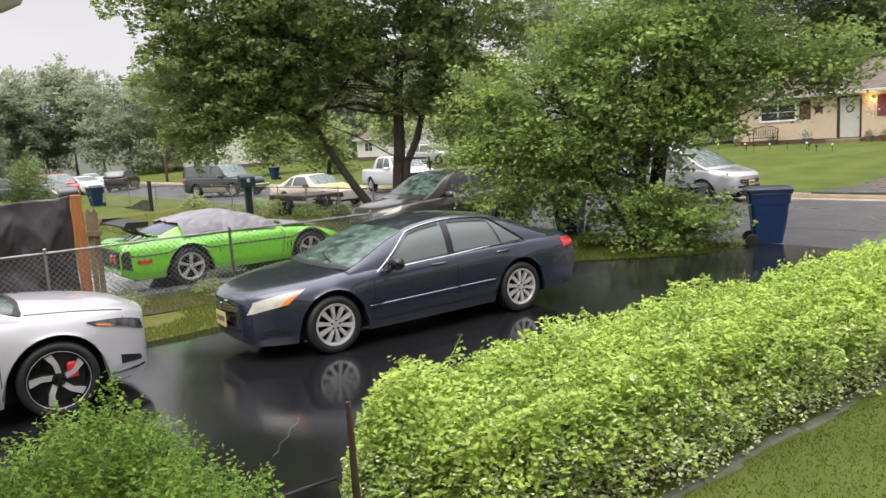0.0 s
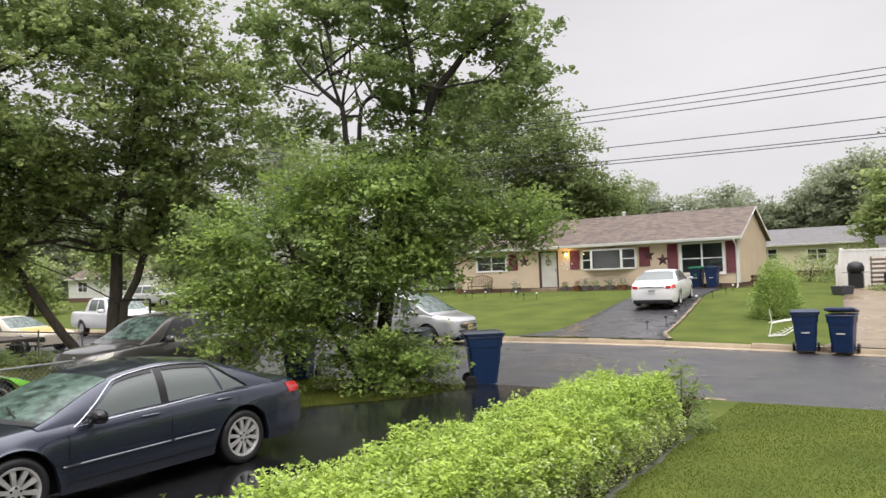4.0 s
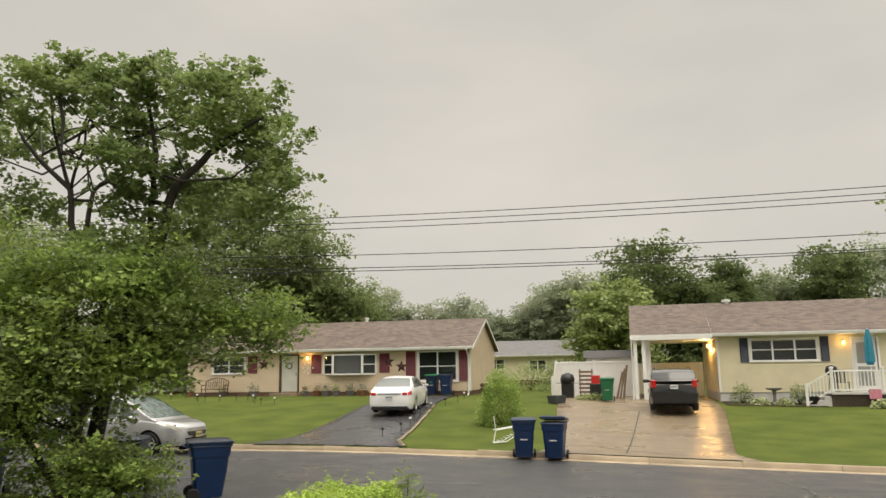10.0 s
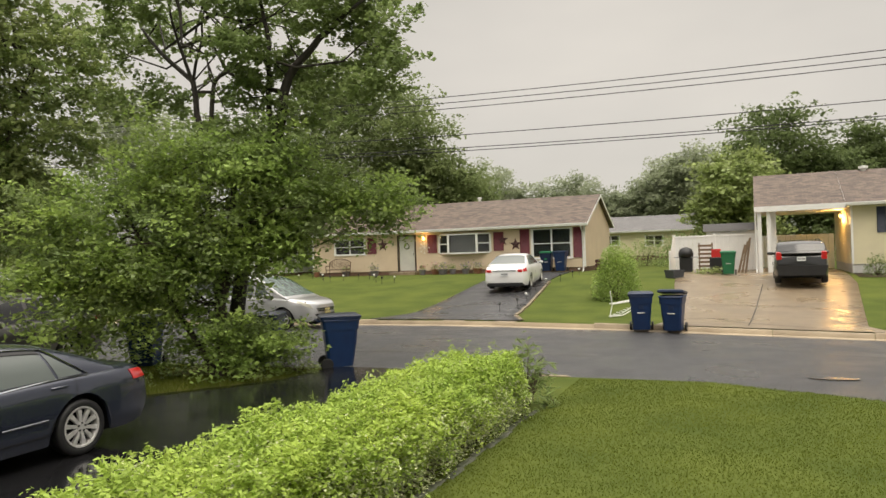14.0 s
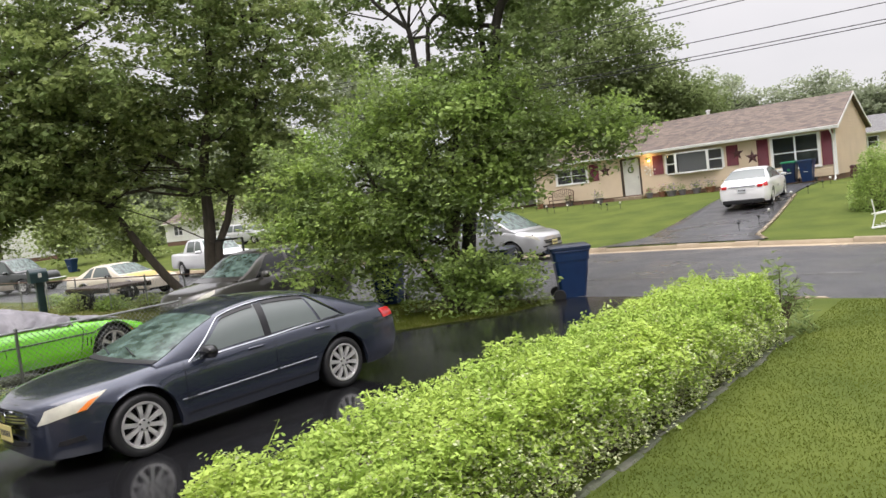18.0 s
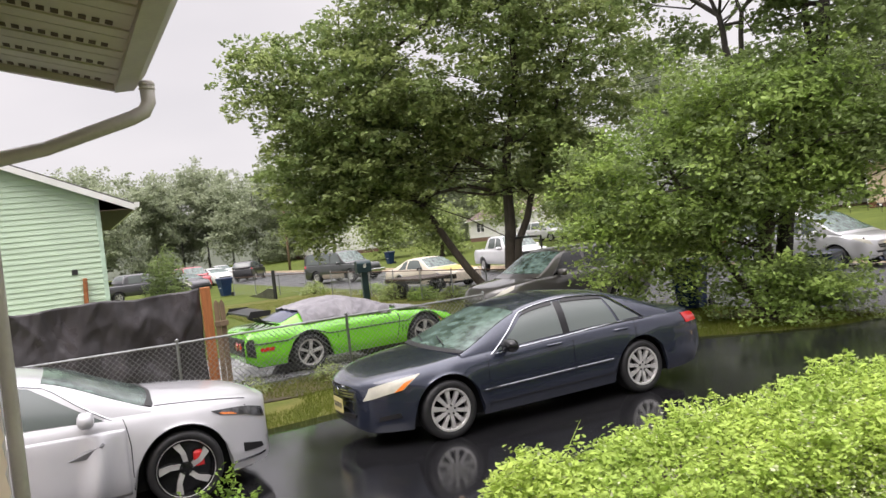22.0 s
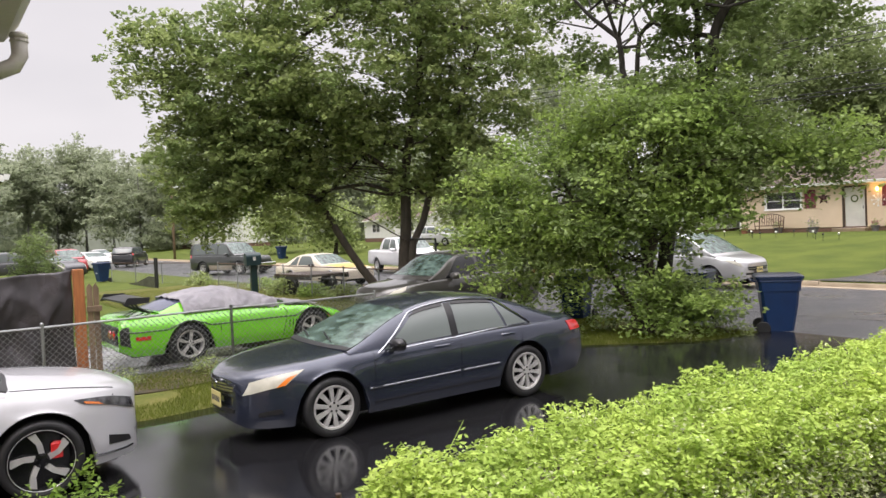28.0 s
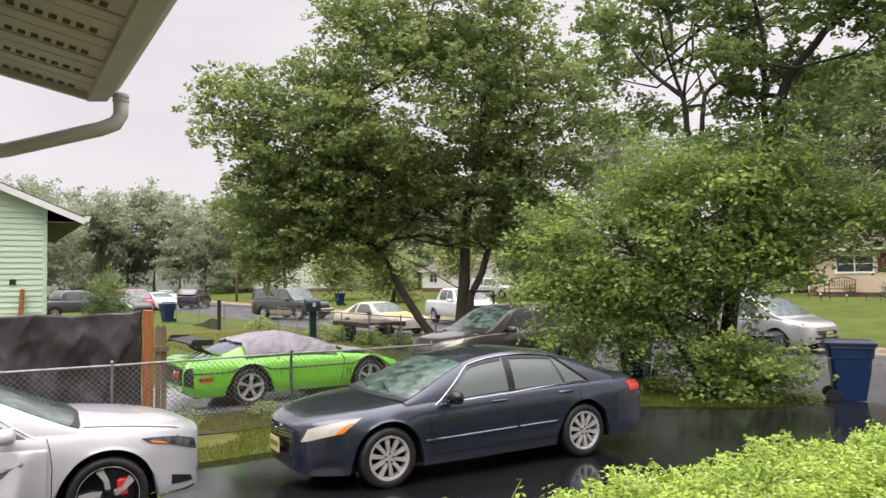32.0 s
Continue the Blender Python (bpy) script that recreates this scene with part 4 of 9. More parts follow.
for k in range(14):
    w_ = (cx0 - 0.22) / 14
    Shape().bevel_box(0.2 + k * w_ + 0.005, 0.2 + (k + 1) * w_ - 0.005, cy1 + 0.5, cy1 + 0.56, 0.55, 2.66, 0.008).part("screen_board", M["white"], H2, "white vinyl screen behind the carport")
d = bpy.data.lights.new("carport_light", "POINT")
d.energy, d.color, d.shadow_soft_size = 140, (1.0, 0.58, 0.20), 0.25
new("carport_light", d).location = (cx0 - 0.22, cy0 + 3.2, 3.35)
lampc = Shape().lathe([(0.05, 0.08), (0.09, 0.02), (0.07, -0.08), (0.02, -0.1)], 10, origin=(cx0 - 0.16, cy0 + 2.6, 3.45)).part("wall_lamp", M["lamp_glow"], H2, "lit amber carport lamp", smooth=True)
Shape().lathe([(0.14, 0), (0.14, 0.16), (0.22, 0.18), (0.22, 0.30), (0.03, 0.33)], 12, origin=(5.05, 42.2, 5.60)).part("roof_vent", M["white"], H2)


def porch_rail():
    """White vinyl porch: deck, lattice skirt, posts, rails and balusters, with a stair flight."""
    p = thing("porch", "white vinyl porch railing round a raised deck with lattice skirt", "porch")
    x0, x1, yf, zb, zd = 8.5, 14.6, 36.6, 0.58, 1.18
    Shape().box(x0, x1, yf, cy0 - 0.03, zd - 0.09, zd).part("deck", M["block"], p)
    lat = Shape()
    for k in range(34):
        a = x0 + k * 0.18
        lat.box(-0.015, 0.015, -0.012, 0.0, 0, 0.72, Matrix.Translation((a, yf + 0.05, zb - 0.02)) @ Matrix.Rotation(radians(38), 4, "Y"))
        lat.box(-0.015, 0.015, 0.0, 0.012, 0, 0.72, Matrix.Translation((a + 0.4, yf + 0.05, zb - 0.02)) @ Matrix.Rotation(radians(-38), 4, "Y"))
    lat.part("lattice", M["wood_dark"], p, "brown diagonal lattice skirt")
    Shape().box(x0, x1, yf + 0.08, yf + 0.12, zb - 0.1, zd - 0.09).part("skirt_backing", M["vent_dark"], p)
    posts = [x0 + 0.06, x0 + 2.1, x0 + 4.1, x1 - 0.06]
    for a in posts:
        Shape().bevel_box(a - 0.06, a + 0.06, yf, yf + 0.12, zd, zd + 1.05, 0.012).bevel_box(a - 0.08, a + 0.08, yf - 0.02, yf + 0.14, zd + 1.05, zd + 1.11, 0.02).part("post", M["white"], p)
    for a, b in zip(posts, posts[1:]):
        Shape().bevel_box(a + 0.06, b - 0.06, yf + 0.03, yf + 0.09, zd + 0.90, zd + 0.97, 0.01).part("top_rail", M["white"], p)
        Shape().bevel_box(a + 0.06, b - 0.06, yf + 0.03, yf + 0.09, zd + 0.08, zd + 0.14, 0.01).part("bottom_rail", M["white"], p)
        n = int((b - a) / 0.14)
        for k in range(1, n):
            xk = a + (b - a) * k / n
            Shape().box(xk - 0.02, xk + 0.02, yf + 0.04, yf + 0.08, zd + 0.14, zd + 0.90).part("baluster", M["white"], p)
    # stair flight going down along the house
    for k in range(3):
        Shape().bevel_box(x0 - 0.30 * (k + 1), x0 - 0.30 * k, yf + 0.1, yf + 1.3, zb - 0.1, zd - 0.17 * (k + 1), 0.01).part("stair_tread", M["block"], p)
    bot = (x0 - 1.0, zb - 0.02)
    Shape().bevel_box(bot[0] - 0.06, bot[0] + 0.06, yf, yf + 0.12, zb - 0.1, zb + 1.0, 0.012).part("post", M["white"], p)
    for h in (0.90, 0.12):
        Shape().prism([(bot[0], zb + h - 0.04), (x0 + 0.06, zd + h), (x0 + 0.06, zd + h + 0.07), (bot[0], zb + h + 0.03)], "y", yf + 0.03, yf + 0.09).part("stair_rail", M["white"], p)
    for k in range(1, 7):
        t = k / 7
        a = bot[0] + (x0 - bot[0]) * t
        z = zb + (zd - zb) * t
        Shape().box(a - 0.02, a + 0.02, yf + 0.04, yf + 0.08, z + 0.14, z + 0.90).part("baluster", M["white"], p)
    return p


porch_rail()

# further houses glimpsed behind and along the street
def plain_house(x0, x1, y0, y1, zb, ze, zr, siding, roof, label, wins=()):
    h = thing("house", label, "house")
    house_core(h, x0, x1, y0, y1, zb, ze, zr, [(a, b, c, d) for a, b, c, d in wins], siding, roof)
    for a, b, c, d in wins:
        window(h, a, b, c, d, y0, cols=2 if b - a > 1.3 else 1)
    return h


plain_house(-17.5, -3.6, 72, 80, 1.2, 3.75, 5.35, M["siding_cream"], M["roof_grey"], "cream house with a low grey roof behind the gardens", [(-13.6, -12.0, 2.55, 3.4), (-9.6, -8.0, 2.4, 3.3)])
plain_house(-62, -46, 46, 54, 0.9, 3.4, 5.6, M["siding_white"], M["roof_grey"], "pale one-storey house half hidden by trees", [(-60, -58, 1.9, 3.0), (-54, -52, 1.9, 3.0), (-49.5, -48, 1.9, 3.0)])
plain_house(-88, -73, 50, 58, 0.9, 3.4, 5.5, M["siding_white"], M["roof_tan"], "pale house further along the street", [(-86, -84, 1.9, 3.0), (-78, -76, 1.9, 3.0)])
plain_house(-124, -106, 36, 44, 0.9, 3.5, 5.8, M["siding_white"], M["roof_grey"], "white distant house among the trees", [(-121, -119, 1.9, 3.0), (-112, -110, 1.9, 3.0)])
plain_house(-44, -33, 44, 52, 0.9, 3.5, 5.6, M["siding_white"], M["roof_tan"], "pale house behind the parked van", [(-42, -40, 1.9, 3.0), (-36.6, -35, 1.9, 3.0)])

# neighbour's mint house: gable end towards the drive, planks laid one by one
MH = thing("house", "mint green vinyl-sided house seen at its gable end", "house")
mx, myc, mhalf = -20.0, -2.75, 3.9
mzw, mze, mzr = 0.3, 4.19, 5.85
core = Shape()
core.box(mx - 9, mx - 0.02, myc - mhalf, myc + mhalf, mzw, mze)
core.prism([(myc - mhalf, mze), (myc + mhalf, mze), (myc, mzr - 0.15)], "x", mx - 9, mx - 0.02)
core.part("wall", M["siding_mint"], MH)
Shape().box(mx - 9, mx - 0.05, myc - mhalf + 0.03, myc + mhalf - 0.03, -0.3, mzw).part("foundation", M["block"], MH)
lap = 0.13
z = mzw
while z < mzr - 0.3:
    k = 1.0 if z < mze else max(0.05, 1 - (z + 0.1 - mze) / (mzr - 0.15 - mze))
    a, b = myc - mhalf * k, myc + mhalf * k
    pl = Shape()
    pl.add([(mx - 0.018, a, z), (mx - 0.018, b, z), (mx + 0.022, b, z), (mx + 0.022, a, z), (mx - 0.016, a, z + lap), (mx - 0.016, b, z + lap), (mx - 0.002, b, z + lap), (mx - 0.002, a, z + lap)],
           [(0, 1, 2, 3), (4, 7, 6, 5), (3, 2, 6, 7), (1, 0, 4, 5), (0, 3, 7, 4), (2, 1, 5, 6)])
    pl.part("siding_plank", M["siding_mint"], MH)
    z += lap
Shape().bevel_box(mx - 0.08, mx + 0.025, myc + mhalf - 0.09, myc + mhalf + 0.02, mzw, mze, 0.01).part("corner_trim", mat("pale mint trim", (0.52, 0.68, 0.55), rough=0.5), MH)
for ya in (1, -1):
    sl = Shape()
    e = myc + ya * (mhalf + 0.78)
    ez = mze - 0.78 * (mzr - mze) / mhalf
    sl.prism([(e, ez), (myc, mzr), (myc, mzr - 0.12), (e, ez - 0.12)], "x", mx - 9.3, mx + 0.30)
    sl.part("roof_slope", M["roof_grey"], MH)
    bb = Shape()
    bb.prism([(e, ez - 0.19), (myc, mzr - 0.19), (myc, mzr - 0.035), (e, ez - 0.035)], "x", mx + 0.30, mx + 0.33)
    bb.part("bargeboard", M["white"], MH, "white bargeboard")
    Shape().box(mx - 9.3, mx + 0.30, min(myc + ya * mhalf, e), max(myc + ya * mhalf, e), ez - 0.155, ez - 0.135).part("soffit", M["wood_dark"], MH, "dark open soffit")
    Shape().prism([(e, ez - 0.14), (e + ya * 0.10, ez - 0.12), (e + ya * 0.13, ez), (e, ez)], "x", mx - 9.3, mx + 0.36).part("gutter", M["white"], MH)
s = Shape().bevel_box(mx + 0.005, mx + 0.04, myc + mhalf - 0.75, myc + mhalf - 0.62, 2.25, 2.38, 0.01)
s.part("outlet_box", M["plastic_black"], MH)

# own house behind and beside the camera: corner, sloping eave, gutter and downspout
OH = thing("house", "own beige-sided house corner with deep vented eave and gutter", "house")
ox, oy, oz, fy, ex, pitch_ = -3.86, -0.195, 3.16, 0.46, -4.02, 0.21


def eave_z(y):
    return oz + pitch_ * (fy - y)


Shape().box(ox, 9, oy - 0.16, oy, -0.3, eave_z(oy)).part("wall", M["siding_tan"], OH, "beige lap-sided house wall")
Shape().prism([(-9, -0.3), (oy - 0.16, -0.3), (oy - 0.16, eave_z(oy - 0.16)), (-9, eave_z(-9))], "x", ox, ox + 0.16).part("side_wall", M["siding_tan"], OH)
lw = lap_front(ox + 0.1, 9, 0.0, eave_z(oy) - 0.02, [], 0, lap=0.115)
lw.v = [(x, -y + oy, z) for x, y, z in lw.v]
lw.part("siding", M["siding_tan"], OH)
lw = lap_wall(-4.4, 4.2, 0.0, oz)
lw.v = [(ox + p[1], p[0] - 4.6, p[2]) for p in lw.v]
lw.part("siding", M["siding_tan"], OH)
Shape().bevel_box(ox - 0.02, ox + 0.09, oy - 0.09, oy + 0.015, 0.0, eave_z(oy) - 0.02, 0.01).part("corner_trim", M["gutter"], OH)
# soffit panels run up the slope; every third strip is pierced with slots
vent = Shape()
strip, k_ = 0.098, 0
xs_ = ex + 0.03
while xs_ < 8.7:
    y0_, y1_ = oy, fy - 0.02
    lo = 0.010 if k_ % 3 else 0.004
    sof = Shape()
    sof.add([(xs_ + 0.004, y0_, eave_z(y0_) - lo), (xs_ + strip - 0.004, y0_, eave_z(y0_) - lo), (xs_ + strip - 0.004, y1_, eave_z(y1_) - lo), (xs_ + 0.004, y1_, eave_z(y1_) - lo),
             (xs_, y0_, eave_z(y0_) + 0.01), (xs_ + strip, y0_, eave_z(y0_) + 0.01), (xs_ + strip, y1_, eave_z(y1_) + 0.01), (xs_, y1_, eave_z(y1_) + 0.01)],
            [(0, 1, 2, 3), (7, 6, 5, 4), (0, 4, 5, 1), (1, 5, 6, 2), (2, 6, 7, 3), (3, 7, 4, 0)])
    if k_ % 3 == 0 and xs_ < 2:
        for j in range(13):
            ya = y0_ + 0.02 + j * 0.044
            yb = ya + 0.026
            if yb > y1_:
                break
            e_ = 0.0065
            vent.add([(xs_ + 0.022, ya, eave_z(ya) - e_), (xs_ + 0.078, ya, eave_z(ya) - e_), (xs_ + 0.078, yb, eave_z(yb) - e_), (xs_ + 0.022, yb, eave_z(yb) - e_)], [(0, 1, 2, 3)])
    sof.part("soffit_panel", M["soffit"], OH, "grooved vinyl soffit panel")
    xs_ += strip
    k_ += 1
vo = vent.part("vent_slot", M["vent_dark"], OH, "rows of dark vent slots")
vo["kind"] = "stuff"
g = Shape()
g.prism([(fy - 0.02, oz - 0.035), (fy + 0.07, oz - 0.025), (fy + 0.13, oz + 0.05), (fy + 0.14, oz + 0.12), (fy + 0.125, oz + 0.12), (fy + 0.115, oz + 0.06), (fy + 0.06, oz - 0.01), (fy - 0.005, oz - 0.02), (fy - 0.005, oz + 0.14), (fy - 0.02, oz + 0.14)], "x", ex - 0.0, 8.8)
g.part("gutter", M["gutter"], OH, "weathered beige gutter", sharp=35)
Shape().prism([(fy - 0.02, oz - 0.035), (fy + 0.07, oz - 0.025), (fy + 0.13, oz + 0.05), (fy + 0.14, oz + 0.12), (fy - 0.02, oz + 0.12)], "x", ex - 0.008, ex).part("gutter_end", M["gutter"], OH)
Shape().prism([(-5, eave_z(-5) + 0.14), (fy - 0.022, oz + 0.14), (fy - 0.022, oz - 0.03), (-5, eave_z(-5) - 0.03)], "x", ex - 0.004, ex + 0.028).part("rake_board", M["gutter"], OH)
Shape().prism([(fy + 0.10, oz + 0.145), (-9, oz + 0.145 + pitch_ * (fy + 9.1)), (-9, oz + 0.19 + pitch_ * (fy + 9.1)), (fy + 0.10, oz + 0.185)], "x", ex - 0.03, 9).part("roof_slope", M["roof_grey"], OH)
ds = Shape()
sx_ = -3.90
ds.tube([(sx_, fy + 0.115, oz - 0.01), (sx_, fy + 0.115, oz - 0.11), (sx_, fy + 0.09, oz - 0.155), (sx_, fy + 0.03, oz - 0.185), (sx_, fy - 0.35, oz - 0.315), (sx_, oy + 0.10, oz - 0.355), (sx_, oy + 0.055, oz - 0.39), (sx_, oy + 0.05, oz - 0.47), (sx_, oy + 0.05, 0.15)], [0.034, 0.034, 0.036, 0.035, 0.033, 0.035, 0.036, 0.033, 0.033], n=10)
ds.part("downspout", M["gutter"], OH, "beige elbowed downspout", smooth=True)
col_ = Shape()
for q in (0.0, -0.02):
    col_.lathe([(0.038, oz - 0.02 + q), (0.038, oz - 0.03 + q)], 12, origin=(sx_, fy + 0.115, 0))
col_.part("outlet_collar", M["gutter"], OH)


# ---- vehicles ----
def wheel_parts(car, x, y, r, rim_r, width, spokes, rim_m, side, spoke_w=0.05, dark_back=True, twist=0.0, name="wheel", fine=True, spoke_m=None):
    """A wheel at local (x, y): hub part with tyre, rim and single spokes under it. side: +1 shows its face to +x."""
    hub = Shape()
    o = (0, 0, 0)
    fx = side * width * 0.5
    hub.lathe([(0.03, fx * 0.55), (0.065, fx * 0.75), (0.06, fx * 0.86), (0.035, fx * 0.90)], 14, axis="x")
    w = hub.part(name, rim_m, car, smooth=False, sharp=40)
    w.location = (x, y, r)
    t = Shape()
    hw = width / 2
    t.lathe([(rim_r, -hw * 0.85), (rim_r + 0.02, -hw), (r - 0.03, -hw), (r - 0.006, -hw * 0.8), (r, -hw * 0.4), (r, hw * 0.4), (r - 0.006, hw * 0.8), (r - 0.03, hw), (rim_r + 0.02, hw), (rim_r, hw * 0.85)], 36 if fine else 20, axis="x", closed=True)
    t.part("tyre", M["rubber"], w, smooth=False, sharp=50)
    d = Shape()
    d.lathe([(rim_r * 0.97, fx * 0.1), (0.02, fx * 0.1)], 28 if fine else 16, axis="x")
    d.part("brake_disc", M["under"] if dark_back else rim_m, w)
    rm = Shape()
    rm.lathe([(rim_r + 0.004, fx * 0.92), (rim_r + 0.002, fx * 0.98), (rim_r - 0.018, fx * 0.95), (rim_r - 0.03, fx * 0.70), (rim_r - 0.02, -fx * 0.8), (rim_r, -fx * 0.85)], 36 if fine else 20, axis="x", closed=True)
    rm.part("rim", rim_m, w, smooth=False, sharp=40)
    for k in range(spokes):
        a = 2 * math.pi * k / spokes + 0.2
        b = a + twist
        sp = Shape()
        c0, s0, c1, s1 = math.cos(a), math.sin(a), math.cos(b), math.sin(b)
        q = []
        for dist, ww, xx, cc, ss in ((0.045, spoke_w * 0.75, fx * 0.80, c0, s0), (rim_r * 0.55, spoke_w * 0.8, fx * 0.90, (c0 + c1) / 2, (s0 + s1) / 2), (rim_r - 0.012, spoke_w * 1.15, fx * 0.86, c1, s1)):
            q += [(xx, dist * cc - ww / 2 * ss, dist * ss + ww / 2 * cc), (xx, dist * cc + ww / 2 * ss, dist * ss - ww / 2 * cc), (xx - fx * 0.35, dist * cc + ww / 2 * ss, dist * ss - ww / 2 * cc), (xx - fx * 0.35, dist * cc - ww / 2 * ss, dist * ss + ww / 2 * cc)]
        sp.add(q, [(i + k2, i + (k2 + 1) % 4, i + 4 + (k2 + 1) % 4, i + 4 + k2) for i in (0, 4) for k2 in range(4)] + [(0, 3, 2, 1), (8, 9, 10, 11)])
        sp.part("spoke", spoke_m or rim_m, w)
    if fine:
        for k in range(5):
            a = 2 * math.pi * k / 5 + 0.4
            Shape().lathe([(0.012, fx * 0.80), (0.012, fx * 0.935), (0.007, fx * 0.96), (0.001, fx * 0.96)], 7, axis="x", origin=(0, 0.047 * math.cos(a), 0.047 * math.sin(a))).part("lug_nut", M["under"], w)
    return w


def glide(table, s):
    """Monotone cubic through (station, value) pairs."""
    n = len(table)
    if s <= table[0][0]:
        return float(table[0][1])
    if s >= table[-1][0]:
        return float(table[-1][1])
    i = next(k for k in range(n - 1) if table[k][0] <= s <= table[k + 1][0])
    sl = lambda k: (table[k + 1][1] - table[k][1]) / (table[k + 1][0] - table[k][0])

    def tangent(k):
        if k == 0:
            return sl(0)
        if k == n - 1:
            return sl(n - 2)
        a, b = sl(k - 1), sl(k)
        return 0.0 if a * b <= 0 else 2 * a * b / (a + b)
    h = table[i + 1][0] - table[i][0]
    t = (s - table[i][0]) / h
    y0, y1, m0, m1 = table[i][1], table[i + 1][1], tangent(i) * h, tangent(i + 1) * h
    return y0 + t * (m0 + t * (3 * (y1 - y0) - 2 * m0 - m1 + t * (2 * (y0 - y1) + m0 + m1)))


def spline_at(p, r):
    """Point and direction on a smooth curve through p at parameter r; the last point lies on the middle plane."""
    n = len(p) - 1
    i = min(int(r), n - 1)
    t = r - i
    q = lambda k: (2 * p[0][0] - p[1][0], 2 * p[0][1] - p[1][1]) if k < 0 else ((-p[n - 1][0], p[n - 1][1]) if k > n else p[k])
    a, b, c, d = q(i - 1), q(i), q(i + 1), q(i + 2)
    out, tan = [], []
    for j in (0, 1):
        m0, m1 = (c[j] - a[j]) * 0.42, (d[j] - b[j]) * 0.42
        k2, k3 = 3 * (c[j] - b[j]) - 2 * m0 - m1, 2 * (b[j] - c[j]) + m0 + m1
        out.append(b[j] + t * (m0 + t * (k2 + t * k3)))
        tan.append(m0 + t * (2 * k2 + 3 * t * k3))
    return out[0], out[1], tan[0], tan[1]


class Car:
    """A car lofted from a side profile. Local axes: nose to +y, x to its right, ground at z=0, middle of its length at y=0."""
    def __init__(self, ob, L, Wd, deck, belt, low, roof, axles, wheel_r, plan=(0.62, 0.75), roof_w=0.62, belt_w=0.94, arch=0.07, step=0.06, bow=0.12, nose=False):
        self.ob, self.L, self.W = ob, L, Wd
        self.deck, self.belt, self.low, self.roof = deck, belt, low, roof
        self.axles, self.wr, self.plan, self.roof_w, self.belt_w, self.arch = axles, wheel_r, plan, roof_w, belt_w, arch
        self.step, self.bow, self.nose = step, bow, nose

    def at(self, table, s):
        return glide(table, s)

    def smooth(self, table, s, k=0.07):
        return (self.at(table, s - k) + 2 * self.at(table, s) + self.at(table, s + k)) / 4

    def half(self, s):
        f, r = self.plan
        t = max(0.0, s) / self.L
        w = 1.0
        if t < 0.19:
            w = f + (1 - f) * math.sin(math.pi / 2 * t / 0.19) ** (0.5 if self.nose else 0.7)
        elif t > 0.88:
            w = r + (1 - r) * max(0.0, math.sin(math.pi / 2 * (1 - t) / 0.12)) ** 0.7
        return self.W / 2 * w

    def section(self, s):
        s = max(0.0, s)
        w, zd = self.half(s), self.smooth(self.deck, s)
        zb = min(self.smooth(self.belt, s), zd - 0.02)
        zl = self.at(self.low, s)
        for a in self.axles:
            q = (self.wr + self.arch) ** 2 - (s - a) ** 2
            if q > 0:
                zl = max(zl, self.wr + math.sqrt(q) - 0.02)
        zl = min(zl, zb - 0.05)
        base = self.at(self.low, s)
        lift = lambda t: max(zl + 0.0 * t, base + (zb - base) * t)
        zs = [zl, max(zl + 0.01, lift(0.22)), max(zl + 0.02, lift(0.5)), max(zl + 0.03, lift(0.84)), max(zl + 0.04, zb)]
        tumble = [0.94, 0.995, 1.0, 0.985, self.belt_w]
        pts = [(w * k, z) for k, z in zip(tumble, zs)]
        pts += [(w * (self.belt_w - 0.10), max(zb + 0.01, zd - 0.03)), (w * 0.48, max(zb + 0.012, zd - 0.006)), (0.0, max(zb + 0.014, zd))]
        return pts

    def swell(self, s, x):
        """How far the front of the body bows forward towards its middle."""
        if not self.nose or s > 0.9:
            return 0.0
        return 0.06 * (1 - max(0.0, s) / 0.9) ** 2 * max(0.0, 1 - (x / self.half(max(0.0, s))) ** 2)

    def front_band(self, name, z0, z1, w0, w1, material, off=0.006, parent=None, lean=0.0, label=""):
        """A curved strip across the nose between two heights, w0 and w1 being its half widths below and above."""
        n, v = 14, []
        for layer in (off, off - 0.03):
            for z, w in ((z0, w0), (z1, w1)):
                for i in range(n + 1):
                    x = w * (-1 + 2 * i / n)
                    back = next((0.004 * k for k in range(120) if self.half(0.004 * k) >= abs(x)), 0.0)
                    v.append((x, self.L / 2 - back + self.swell(back, x) + layer - (lean if z == z1 else 0.0), z))
        k = 2 * (n + 1)
        f = [(i, i + 1, n + 2 + i, n + 1 + i) for i in range(n)]
        f += [tuple(q + k for q in reversed(g)) for g in f]
        rim = list(range(n + 1)) + list(range(2 * n + 1, n, -1))
        f += [(rim[i], rim[i] + k, rim[(i + 1) % len(rim)] + k, rim[(i + 1) % len(rim)]) for i in range(len(rim))]
        return Shape().add(v, f).part(name, material, parent or self.ob, label, sharp=40)

    def surf(self, s, r, side, off=0.0):
        x, z, dx, dz = spline_at(self.section(s), min(max(r, 0), 7))
        n = math.hypot(dx, dz) or 1
        nx_, nz_ = dz / n, -dx / n
        dw = (self.half(s + 0.03) - self.half(s - 0.03)) / 0.06
        k = 1 / math.sqrt(1 + dw * dw)
        return Vector((side * (x + nx_ * off * k), self.L / 2 - s + self.swell(s, x) + dw * off * k * (1 if abs(nx_) > 0.3 else 0), z + nz_ * off))

    def gh(self, s):
        zt, zb = self.smooth(self.roof, s, 0.10), self.smooth(self.belt, s) - 0.03
        top = max(z for _, z in self.roof)
        k = min(1.0, max(0.0, (zt - zb) / max(0.01, top - zb)))
        w = self.half(s) * self.belt_w
